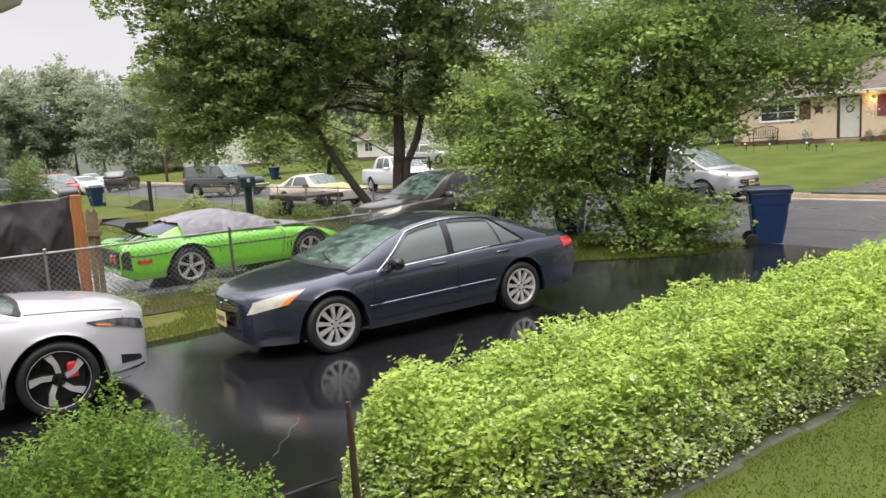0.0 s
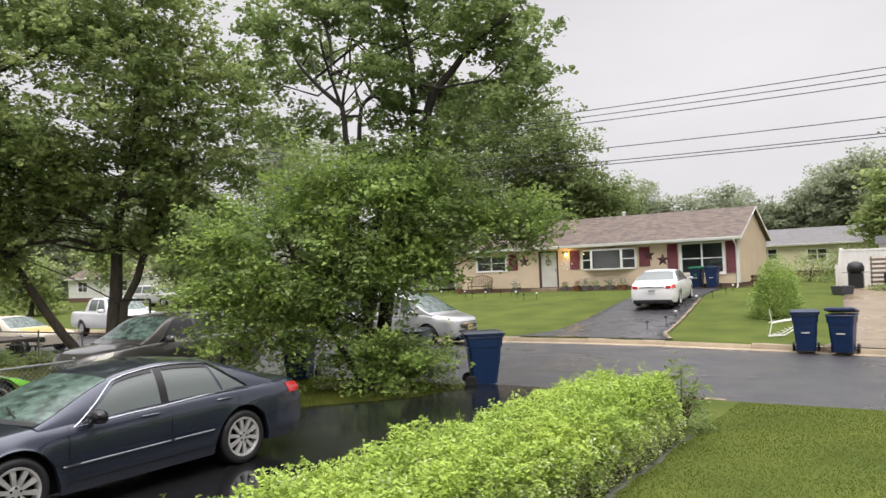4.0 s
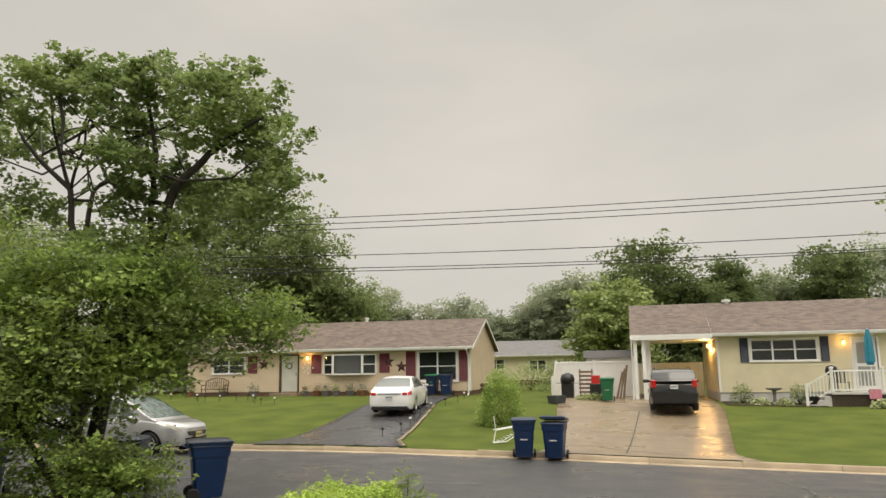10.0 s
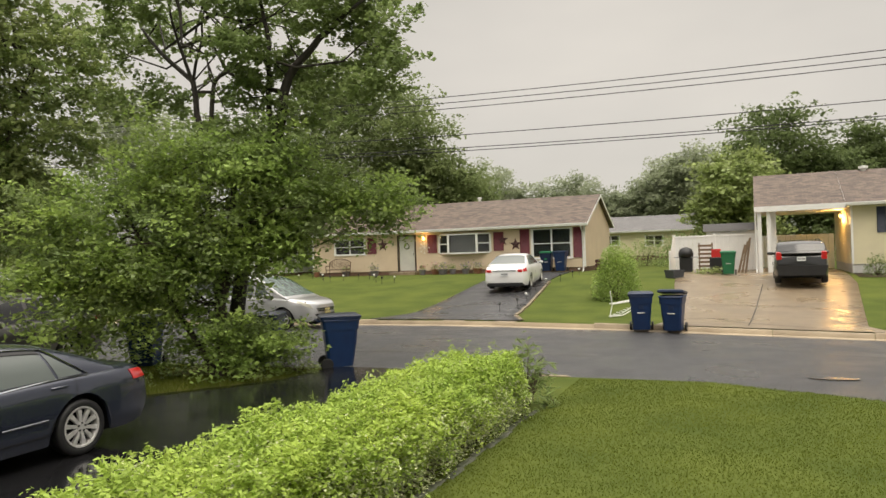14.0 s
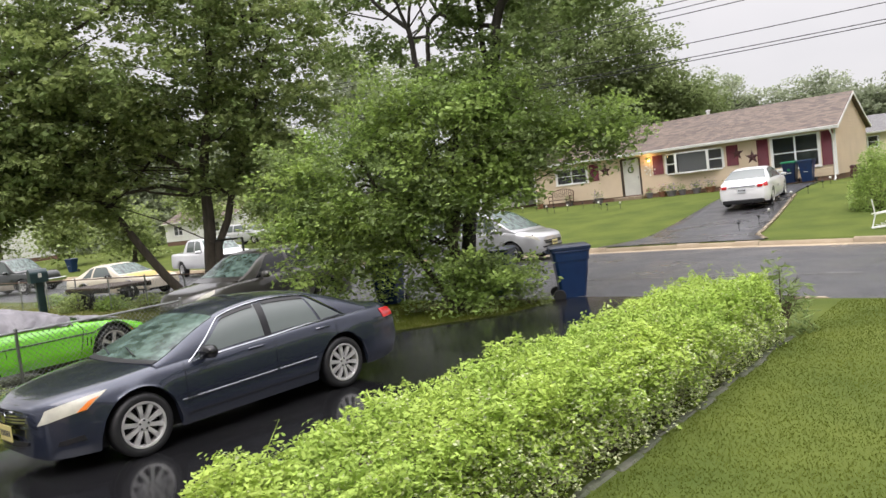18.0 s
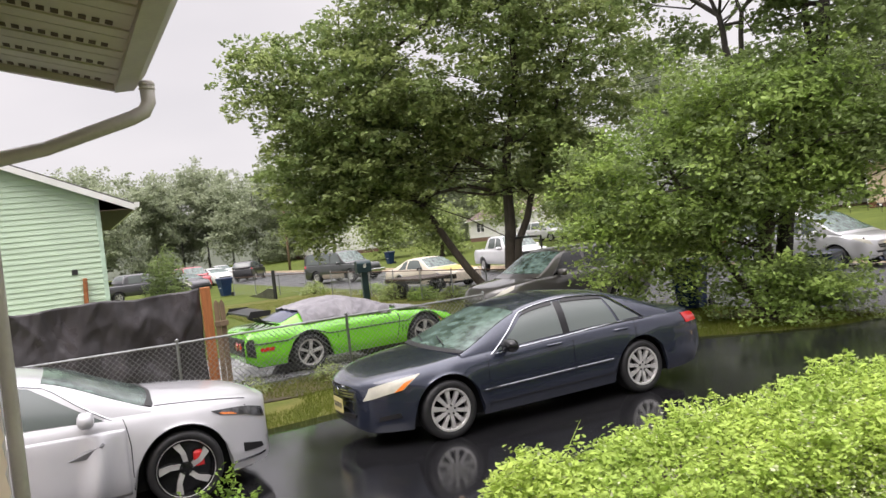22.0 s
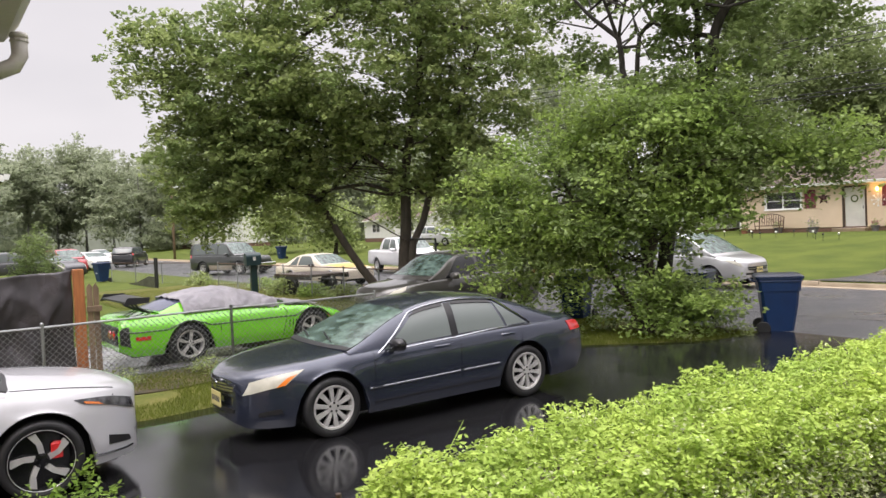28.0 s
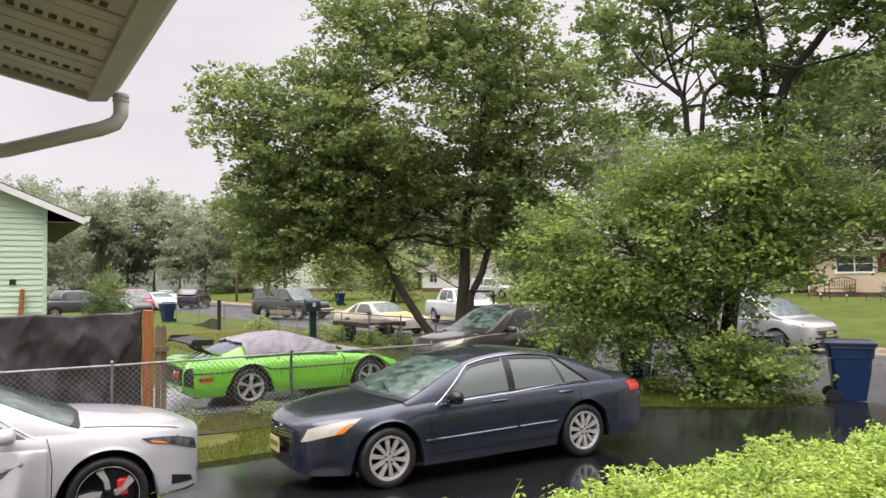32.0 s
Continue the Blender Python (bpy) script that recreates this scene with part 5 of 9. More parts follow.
        wr = min(self.W / 2 * (self.belt_w + (self.roof_w - self.belt_w) * k), w)
        zt = max(zt, zb + 0.012)
        h = zt - zb
        mid = w + (wr - w) * 0.42
        return [(w, zb), (mid, zb + h * 0.5), (wr + 0.02 * k, zb + h * 0.86), (wr - 0.07, zb + h * 0.955), (wr * 0.5, zt - 0.002), (0.0, zt + 0.006 * k)]

    def bowed(self, s, x):
        """How far glass and roof swell forward or back towards the middle of the car."""
        a, b = self.roof[0][0], self.roof[-1][0]
        t = max(-1.0, min(1.0, (2 * s - a - b) / (b - a)))
        w = self.half(s) * self.belt_w
        return -self.bow * t * abs(t) * max(0.0, 1 - (x / w) ** 2)

    def gsurf(self, s, r, side, off=0.0):
        x, z, dx, dz = spline_at(self.gh(s), min(max(r, 0), 5))
        n = math.hypot(dx, dz) or 1
        slope = (self.smooth(self.roof, s + 0.05) - self.smooth(self.roof, s - 0.05)) / 0.1
        up = -dx / n
        k = math.sqrt(1 + slope * slope * up * up)
        return Vector((side * (x + dz / n * off), self.L / 2 - s + self.bowed(s, x) + slope * up * off / k, z + up * off / k))

    def loft(self, rows_of, ss, name, material, caps=True, sharp=40, per=3, bow=False):
        v, f = [], []
        for s in ss:
            c = rows_of(s)
            p = [spline_at(c, k / per)[:2] for k in range((len(c) - 1) * per + 1)]
            full = [(x, z) for x, z in p] + [(-x, z) for x, z in reversed(p[:-1])]
            v += [(x, self.L / 2 - s + (self.bowed(s, x) if bow else self.swell(s, x)), z) for x, z in full]
        n = len(full)
        for j in range(len(ss) - 1):
            f += [(j * n + k, j * n + k + 1, (j + 1) * n + k + 1, (j + 1) * n + k) for k in range(n - 1)]
        if caps:
            f += [tuple(range(n)), tuple((len(ss) - 1) * n + k for k in range(n - 1, -1, -1))]
        sh = Shape().add(v, f)
        return sh.part(name, material, self.ob, sharp=sharp)

    def patch(self, name, corners, side, material, off=0.006, gh=False, parent=None, nu=6, nv=4, label="", thick=0.012):
        """A panel laid on the body: corners (s, r) go round as lower-front, lower-rear, upper-rear, upper-front."""
        fn = self.gsurf if gh else self.surf
        a, b, c, d = corners
        v, f = [], []
        for layer in (off, off - thick):
            for j in range(nv + 1):
                for i in range(nu + 1):
                    u, t = i / nu, j / nv
                    s = (a[0] * (1 - u) + b[0] * u) * (1 - t) + (d[0] * (1 - u) + c[0] * u) * t
                    r = (a[1] * (1 - u) + b[1] * u) * (1 - t) + (d[1] * (1 - u) + c[1] * u) * t
                    v.append(tuple(fn(s, r, side, layer)))
        n, k = nu + 1, (nu + 1) * (nv + 1)
        for j in range(nv):
            f += [(j * n + i, j * n + i + 1, (j + 1) * n + i + 1, (j + 1) * n + i) for i in range(nu)]
        f += [tuple(k + q for q in reversed(g)) for g in f]
        rim = [i for i in range(n)] + [j * n + nu for j in range(1, nv + 1)] + [nv * n + i for i in range(nu - 1, -1, -1)] + [j * n for j in range(nv - 1, 0, -1)]
        f += [(rim[i], rim[i] + k, rim[(i + 1) % len(rim)] + k, rim[(i + 1) % len(rim)]) for i in range(len(rim))]
        return Shape().add(v, f).part(name, material, parent or self.ob, label, sharp=40)

    def line(self, name, pts, side, material, rad=0.006, gh=False, parent=None, off=0.003):
        fn = self.gsurf if gh else self.surf
        out = []
        for (s0, r0), (s1, r1) in zip(pts, pts[1:]):
            n = max(2, int(abs(s1 - s0) / 0.08) + 2)
            out += [fn(s0 + (s1 - s0) * k / n, r0 + (r1 - r0) * k / n, side, off) for k in range(n)]
        out.append(fn(*pts[-1], side, off))
        return Shape().tube(out, rad, 5).part(name, material, parent or self.ob)

    def full_width(self, name, s0, s1, r0, material, gh=True, off=0.006, label="", inset=0.0):
        """A panel across the whole car (windscreen, rear window) between two stations."""
        fn = self.gsurf if gh else self.surf
        top = 5 if gh else 7
        n, m_ = 14, 6
        v = []
        for layer in (off, off - 0.012):
            for j in range(m_ + 1):
                s = s0 + (s1 - s0) * j / m_
                rr0 = r0
                for i in range(n + 1):
                    u = -1 + 2 * i / n
                    r = top - (top - rr0) * abs(u)
                    p = fn(s, r, 1 if u >= 0 else -1, layer)
                    v.append(tuple(p))
        k = (n + 1) * (m_ + 1)
        f = [(j * (n + 1) + i, j * (n + 1) + i + 1, (j + 1) * (n + 1) + i + 1, (j + 1) * (n + 1) + i) for j in range(m_) for i in range(n)]
        f += [tuple(q + k for q in reversed(g)) for g in f]
        rim = list(range(n + 1)) + [j * (n + 1) + n for j in range(1, m_ + 1)] + [m_ * (n + 1) + i for i in range(n - 1, -1, -1)] + [j * (n + 1) for j in range(m_ - 1, 0, -1)]
        f += [(rim[i], rim[i] + k, rim[(i + 1) % len(rim)] + k, rim[(i + 1) % len(rim)]) for i in range(len(rim))]
        return Shape().add(v, f).part(name, material, self.ob, label, sharp=40)

    def shell(self, paint_m, body_name="body", roof_m=None):
        n = int(self.L / self.step)
        ss = sorted({*[self.L * k / n for k in range(n + 1)], 0.02, 0.05, 0.09, self.L - 0.02, self.L - 0.05} | ({0.006, 0.012, 0.03, 0.07} if self.nose else set()))
        fine = 3 if self.step < 0.1 else 2
        self.body = self.loft(self.section, ss, body_name, paint_m, per=fine)
        a, b = self.roof[0][0], self.roof[-1][0]
        m_ = int((b - a) / 0.07)
        self.cabin = self.loft(self.gh, [a + (b - a) * k / m_ for k in range(m_ + 1)], "cabin", roof_m or paint_m, per=fine, bow=True)
        un = Shape()
        w = self.W / 2 - 0.12
        un.box(-w + 0.12, w - 0.12, -self.L / 2 + 0.25, self.L / 2 - 0.25, self.at(self.low, self.L / 2) - 0.02, self.at(self.belt, self.L / 2) - 0.15)
        un.part("underbody", M["under"], self.ob)

    def wheels(self, rim_r, spokes, rim_m, width=0.21, spoke_w=0.05, twist=0.0, fine=True, spoke_m=None):
        out = []
        for a in self.axles:
            for side in (1, -1):
                out.append(wheel_parts(self.ob, side * (self.W / 2 - width / 2 - 0.02), self.L / 2 - a, self.wr, rim_r, width, spokes, rim_m, side, spoke_w, twist=twist, fine=fine, spoke_m=spoke_m))
        return out

    def mirror(self, s, r, paint_m, drop=0.0, size=1.0):
        for side in (1, -1):
            p = self.surf(s, r, side)
            sh = Shape()
            m = Matrix.Translation(p + Vector((side * 0.13, 0.0, 0.07 + drop))) @ Matrix.Diagonal((0.115 * size, 0.065 * size, 0.064 * size, 1))
            v, f = [], []
            for i in range(7):
                ph = -math.pi / 2 + math.pi * i / 6
                for k in range(10):
                    th = 2 * math.pi * k / 10
                    c = abs(math.cos(ph)) ** 0.6
                    v.append(tuple(m @ Vector((c * math.copysign(abs(math.cos(th)) ** 0.7, math.cos(th)), c * math.copysign(abs(math.sin(th)) ** 0.7, math.sin(th)), math.sin(ph)))))
            f = [(i * 10 + k, i * 10 + (k + 1) % 10, (i + 1) * 10 + (k + 1) % 10, (i + 1) * 10 + k) for i in range(6) for k in range(10)]
            sh.add(v, f)
            sh.tube([p + Vector((-side * 0.02, 0, 0.02)), p + Vector((side * 0.07, 0, 0.05 + drop))], 0.022, 6)
            sh.part("door_mirror", paint_m, self.ob, smooth=True)

    def plate(self, s, z, m_, y_off=0.0):
        y = self.L / 2 - s
        d = 1 if s < self.L / 2 else -1
        pl = Shape().bevel_box(-0.155, 0.155, y - 0.006, y + 0.006, z - 0.08, z + 0.08, 0.004).part("number_plate", m_, self.ob)
        for k in range(6):
            x = -0.11 + k * 0.044
            Shape().box(x - 0.014, x + 0.014, y + d * 0.006 - 0.002, y + d * 0.006 + 0.002, z - 0.03, z + 0.03).part("plate_bar", M["ink"], pl)


def sedan(label, at, rz, paint_m, L=4.81, Wd=1.82, H=1.45, wb=2.74, fo=0.97, wr=0.325, rim=0.225, spokes=10, rim_m=None, style="plain", fine=True, glass=None, rear_label=""):
    ob = thing("sedan", label, "car", at, rz)
    k = H / 1.45
    a0, a1 = fo, fo + wb
    q = L / 4.81
    if style == "new":
        deck = [(0, 0.74), (0.05, 0.80), (0.25, 0.88), (0.7, 0.945), (1.1, 0.98), (1.6, 1.0), (3.9, 1.04), (4.3, 1.07), (4.66, 1.06), (4.8, 0.95), (4.88, 0.80)]
        roof = [(1.12, 0.94), (1.42, 1.08), (1.95, 1.33), (2.40, 1.415), (2.85, 1.43), (3.4, 1.37), (4.0, 1.18), (4.5, 1.05)]
        belt = [(0, 0.66), (0.3, 0.78), (1.0, 0.87), (1.8, 0.91), (3.9, 0.965), (4.88, 0.90)]
        st = (1.50, 2.08, 2.58, 3.48, 3.36, 3.98, 3.58)
    else:
        deck = [(0, 0.70), (0.05, 0.75), (0.30, 0.825), (0.8, 0.90), (1.2, 0.94), (1.6, 0.955), (3.8, 0.99), (4.15, 1.015), (4.55, 1.01), (4.72, 0.95), (4.81, 0.76)]
        roof = [(1.18, 0.91), (1.45, 1.03), (1.90, 1.245), (2.30, 1.365), (2.75, 1.40), (3.25, 1.365), (3.72, 1.225), (4.22, 1.00)]
        belt = [(0, 0.60), (0.3, 0.715), (1.0, 0.83), (1.8, 0.875), (3.8, 0.93), (4.81, 0.86)]
        st = (1.62, 2.14, 2.62, 3.40, 3.28, 3.76, 3.42)
    sc = lambda tb: [(s * q, z * k) for s, z in tb]
    low = [(0, 0.235), (0.12, 0.185), (0.4, 0.185), (L - 0.5, 0.21), (L - 0.1, 0.26), (L, 0.36)]
    c = Car(ob, L, Wd, sc(deck), sc(belt), low, sc(roof), (a0, a1), wr, plan=(0.40, 0.84), roof_w=0.66, step=0.055 if fine else 0.12, nose=True)
    c.shell(paint_m)
    g = glass or M["glass_car"]
    r0, rN = c.roof[0][0], c.roof[-1][0]
    f0, f1, sb, e0, e1, q0, q1 = [v * q for v in st]
    c.full_width("windscreen", r0 + 0.07 * q, f1 - 0.10 * q, 2.62, M["glass_ws"])
    c.full_width("cowl", r0 + 0.005, r0 + 0.075 * q, 2.62, M["plastic_black"], off=0.010)
    c.full_width("rear_window", e1 + 0.10, rN - 0.10 * q, 2.62, M["glass_car"])
    for side in (1, -1):
        c.patch("front_window", [(f0, 0.30), (sb - 0.05, 0.25), (sb - 0.03, 1.90), (f1, 1.86)], side, g, gh=True)
        c.patch("rear_side_window", [(sb + 0.05, 0.25), (e0, 0.28), (e1, 1.84), (sb + 0.07, 1.90)], side, g, gh=True)
        c.patch("quarter_window", [(e0 + 0.04, 0.30), (q0, 0.42), (q1, 1.55), (e1 + 0.04, 1.78)], side, g, gh=True, nu=3)
        c.patch("pillar_trim", [(sb - 0.05, 0.22), (sb + 0.05, 0.22), (sb + 0.06, 1.92), (sb - 0.03, 1.92)], side, M["gloss_black"], gh=True, nu=1, off=0.005)
    return ob, c, q


# dark slate sedan in the drive
slate = paint("dark slate metallic paint", (0.030, 0.037, 0.060), metal=0.45, rough=0.24)
ob, c, q = sedan("dark slate grey sedan, rain-wet, with silver ten-spoke wheels", (-8.06, 5.125, 0.035), 178.5, slate, L=4.65, Wd=1.78, H=1.40, wb=2.67, fo=0.91)
c.wheels(0.232, 10, M["alloy"], spoke_w=0.050)
for side in (1, -1):
    trim = c.line("window_trim", [(1.489, 0.18), (2.011, 2.04), (2.534, 2.10), (3.230, 2.02), (3.694, 0.40)], side, M["chrome"], 0.008, gh=True, off=0.010)
    c.line("belt_trim", [(1.489, 0.14), (2.534, 0.12), (3.694, 0.30)], side, M["chrome"], 0.008, gh=True, off=0.010)
    c.patch("headlight", [(0.05, 2.92), (0.42, 2.92), (0.62, 4.15), (0.12, 4.35)], side, M["lamp_clear"], off=0.008, label="hazed pale headlight")
    c.patch("indicator", [(0.33, 2.91), (0.41, 2.93), (0.54, 3.75), (0.44, 3.6)], side, M["amber"], off=0.013, nu=3)
    c.patch("taillight", [(4.351, 3.0), (4.583, 3.1), (4.544, 4.4), (4.312, 4.2)], side, M["red_lens"], off=0.008)
    c.patch("fog_recess", [(0.16, 1.25), (0.38, 1.30), (0.36, 1.62), (0.17, 1.55)], side, M["plastic_black"], off=0.005)
    c.line("side_moulding", [(1.338, 1.75), (2.544, 1.75)], side, M["chrome"], 0.010)
    c.line("side_moulding", [(2.585, 1.75), (3.126, 1.75)], side, M["chrome"], 0.010)
    c.line("sill_line", [(1.393, 0.85), (3.231, 0.85)], side, M["gloss_black"], 0.009)
    for s0, tag in ((1.40, 0), (2.56, 0), (3.50, 0)):
        c.line("door_gap", [(s0, 0.6), (s0 + 0.01, 2.5), (s0 + 0.03, 4.1)], side, M["gloss_black"], 0.004)
    for s0 in (2.32, 3.30):
        p = c.surf(s0, 3.35, side, 0.0)
        h = Shape().tube([p + Vector((side * 0.0, 0.10, 0)), p + Vector((side * 0.035, 0.07, 0.005)), p + Vector((side * 0.035, -0.07, 0.005)), p + Vector((0, -0.10, 0))], 0.016, 7)
        h.part("door_handle", slate, ob)
    c.patch("visor", [(1.992, 1.72), (2.475, 1.72), (2.475, 1.94), (2.088, 1.92)], side, M["gloss_black"], gh=True, off=0.016, nv=1)
    c.patch("visor", [(2.610, 1.72), (3.191, 1.68), (3.152, 1.88), (2.610, 1.94)], side, M["gloss_black"], gh=True, off=0.016, nv=1)
c.mirror(1.66, 4.0, M["gloss_black"], size=1.15)
grille = c.front_band("grille", 0.545, 0.640, 0.34, 0.42, M["plastic_black"], 0.006, lean=0.006)
for z in (0.632, 0.600, 0.570):
    c.front_band("grille_bar", z - 0.008, z + 0.008, 0.385 + (z - 0.58) * 0.5, 0.39 + (z - 0.58) * 0.5, M["chrome"], 0.012, grille)
Shape().lathe([(0.055, 2.37), (0.055, 2.400), (0.034, 2.404)], 14, axis="y", origin=(0, 0, 0.600)).part("badge", M["chrome"], grille)
c.front_band("lower_grille", 0.335, 0.375, 0.36, 0.38, M["plastic_black"], 0.006)
c.front_band("bumper_groove", 0.500, 0.506, 0.50, 0.50, M["gloss_black"], 0.004)
c.plate(-0.07, 0.45, M["plate"])
for sx in (-0.35, 0.25):
    Shape().tube([(sx, c.L / 2 - 1.14, 0.955), (sx + 0.42, c.L / 2 - 1.26, 1.0)], 0.009, 5).part("wiper", M["plastic_black"], ob)

# white late-model sedan nose to nose with it
pearl = paint("white pearl paint", (0.47, 0.47, 0.49), metal=0.0, rough=0.3)
ob, c, q = sedan("white sedan with crumpled front door and black-silver wheels", (-8.20, -0.58, 0.035), 0, pearl, L=4.82, Wd=1.86, H=1.45, wb=2.83, fo=0.88, wr=0.345, spokes=0, style="new")
ws = c.wheels(0.262, 5, M["gloss_black"], width=0.235, spoke_w=0.058, twist=0.42, spoke_m=M["alloy"])
for w in ws:
    sgn = 1 if w.location.x > 0 else -1
    Shape().lathe([(0.255, sgn * 0.045), (0.03, sgn * 0.05)], 28, axis="x").part("rim_disc", M["gloss_black"], w)
    Shape().lathe([(0.264, sgn * 0.112), (0.260, sgn * 0.118), (0.254, sgn * 0.110), (0.260, sgn * 0.102)], 36, axis="x", closed=True).part("rim_edge", M["alloy"], w, "bright machined rim edge")
    cal = Shape().bevel_box(-0.05, 0.05, -0.045, 0.045, -0.07, 0.07, 0.02, Matrix.Translation((sgn * 0.075, 0.12, 0.07)) @ Matrix.Diagonal((0.5, 1, 1, 1)))
    cal.part("brake_caliper", M["red"], w, "red brake caliper")
for side in (1, -1):
    c.line("window_trim", [(1.38, 0.14), (1.97, 2.0), (2.50, 2.06), (3.30, 1.98), (3.90, 0.42)], side, M["chrome"], 0.007, gh=True)
    c.patch("headlight", [(0.05, 2.9), (0.52, 3.35), (0.60, 3.75), (0.08, 4.05)], side, M["lamp_dark"], off=0.009, label="smoked angular headlight")
    c.patch("indicator", [(0.36, 3.2), (0.51, 3.37), (0.53, 3.55), (0.40, 3.42)], side, M["amber"], off=0.014, nu=3)
    c.patch("fog_recess", [(0.10, 1.15), (0.32, 1.2), (0.32, 1.7), (0.12, 1.5)], side, M["plastic_black"], off=0.006)
    c.patch("fog_trim", [(0.08, 0.55), (0.50, 0.62), (0.50, 0.75), (0.08, 0.70)], side, M["chrome"], off=0.008, nv=1)
    for s0 in (1.33, 2.50, 3.54):
        c.line("door_gap", [(s0, 0.5), (s0 - 0.01, 2.5), (s0 + 0.03, 4.1)], side, M["gloss_black"], 0.004)
    c.patch("taillight", [(4.52, 3.0), (4.80, 3.1), (4.76, 4.4), (4.48, 4.2)], side, M["red_lens"], off=0.008)
    c.line("bonnet_gap", [(0.25, 4.75), (0.7, 5.0), (1.08, 5.0)], side, M["gloss_black"], 0.004)
    p = c.surf(2.3, 3.3, side)
    Shape().tube([p + Vector((0, 0.1, 0)), p + Vector((side * 0.03, 0.07, 0)), p + Vector((side * 0.03, -0.07, 0)), p + Vector((0, -0.1, 0))], 0.015, 7).part("door_handle", pearl, ob)
c.mirror(1.66, 4.0, pearl, size=1.1)
c.front_band("grille", 0.50, 0.66, 0.44, 0.58, M["gloss_black"], 0.006, lean=0.02)
c.front_band("lower_grille", 0.32, 0.40, 0.46, 0.54, M["plastic_black"], 0.006)
# peeled-back skin of the damaged door: a folded sheet standing off the side
v, f = [], []
for i in range(31):
    for j in range(15):
        u, t = i / 30, j / 14
        s_, r_ = 1.35 + 1.0 * u, 0.3 + 3.0 * t
        ridge = 0.13 * math.exp(-((u - 0.20 - 0.10 * (1 - t)) / 0.085) ** 2) * math.sin(math.pi * min(1, 0.12 + 0.86 * t)) ** 0.6
        off = 0.014 + ridge * (1.15 - 0.5 * t) + 0.022 * math.exp(-((u - 0.6) / 0.25) ** 2) * (1 - t) + 0.004 * noise.noise(Vector((u * 4, t * 3, 0)))
        off *= min(1.0, 6 * min(u, 1 - u) + 0.4)
        v.append(tuple(c.surf(s_, r_, 1, off)))
f = [(j + i * 15, j + 1 + i * 15, j + 16 + i * 15, j + 15 + i * 15) for i in range(30) for j in range(14)]
dent = part("dented_skin", mesh_of("dented_skin", v, f, pearl, smooth=True), ob, "folded and crumpled lower door skin")
sol = dent.modifiers.new("thickness", "SOLIDIFY")
sol.thickness, sol.offset = 0.004, -1
# the shade inside the torn door is painted as a solid grey triangle
p0, p1, p2, p3 = c.surf(1.57, 2.95, 1, 0.02), c.surf(1.53, 2.75, 1, 0.10), c.surf(1.61, 2.35, 1, 0.05), c.surf(1.83, 2.35, 1, 0.02)
Shape().add([tuple(p0), tuple(p1), tuple(p2), tuple(p3)], [(0, 1, 2), (0, 2, 3), (0, 3, 1), (1, 3, 2)]).part("tear", mat("shaded hole grey", (0.20, 0.20, 0.21), (0.12, 0.12, 0.13), scale=9, rough=0.5), ob, "grey triangle standing for a shadowed hole in the door")

# white sedan on the drive opposite
ob, c, q = sedan("white sedan parked on the sloping drive, seen from behind", (-9.95, 32.2, gz(-9.95, 32.2) + 0.03), 0, paint("white car paint", (0.80, 0.80, 0.80), metal=0.0), L=4.87, Wd=1.88, H=1.53, wb=2.77, fo=0.98, fine=False)
ob.rotation_euler = (radians(3.0), 0, radians(6))
c.wheels(0.22, 8, M["alloy"], fine=False)
for side in (1, -1):
    c.patch("taillight", [(4.56, 2.9), (4.84, 3.0), (4.82, 4.2), (4.50, 4.2)], side, M["red_lens"], off=0.012)
    c.line("window_trim", [(1.54, 0.18), (2.08, 2.04), (2.62, 2.10), (3.34, 2.02), (3.82, 0.40)], side, M["chrome"], 0.009, gh=True)
    c.line("door_gap", [(2.66, 0.6), (2.68, 4.1)], side, M["ink"], 0.006)
c.mirror(1.66, 4.0, pearl)
Shape().bevel_box(-0.75, 0.75, -2.47, -2.40, 0.22, 0.36, 0.02).part("bumper_lip", M["plastic_black"], ob)
Shape().bevel_box(-0.50, 0.50, -2.465, -2.43, 0.86, 0.90, 0.01).part("chrome_bar", M["chrome"], ob)
for sx in (-0.66, 0.66):
    Shape().bevel_box(sx - 0.11, sx + 0.11, -2.45, -2.38, 0.80, 0.92, 0.03).part("taillight", M["red_lens"], ob)
c.plate(4.90, 0.72, M["plate_white"])


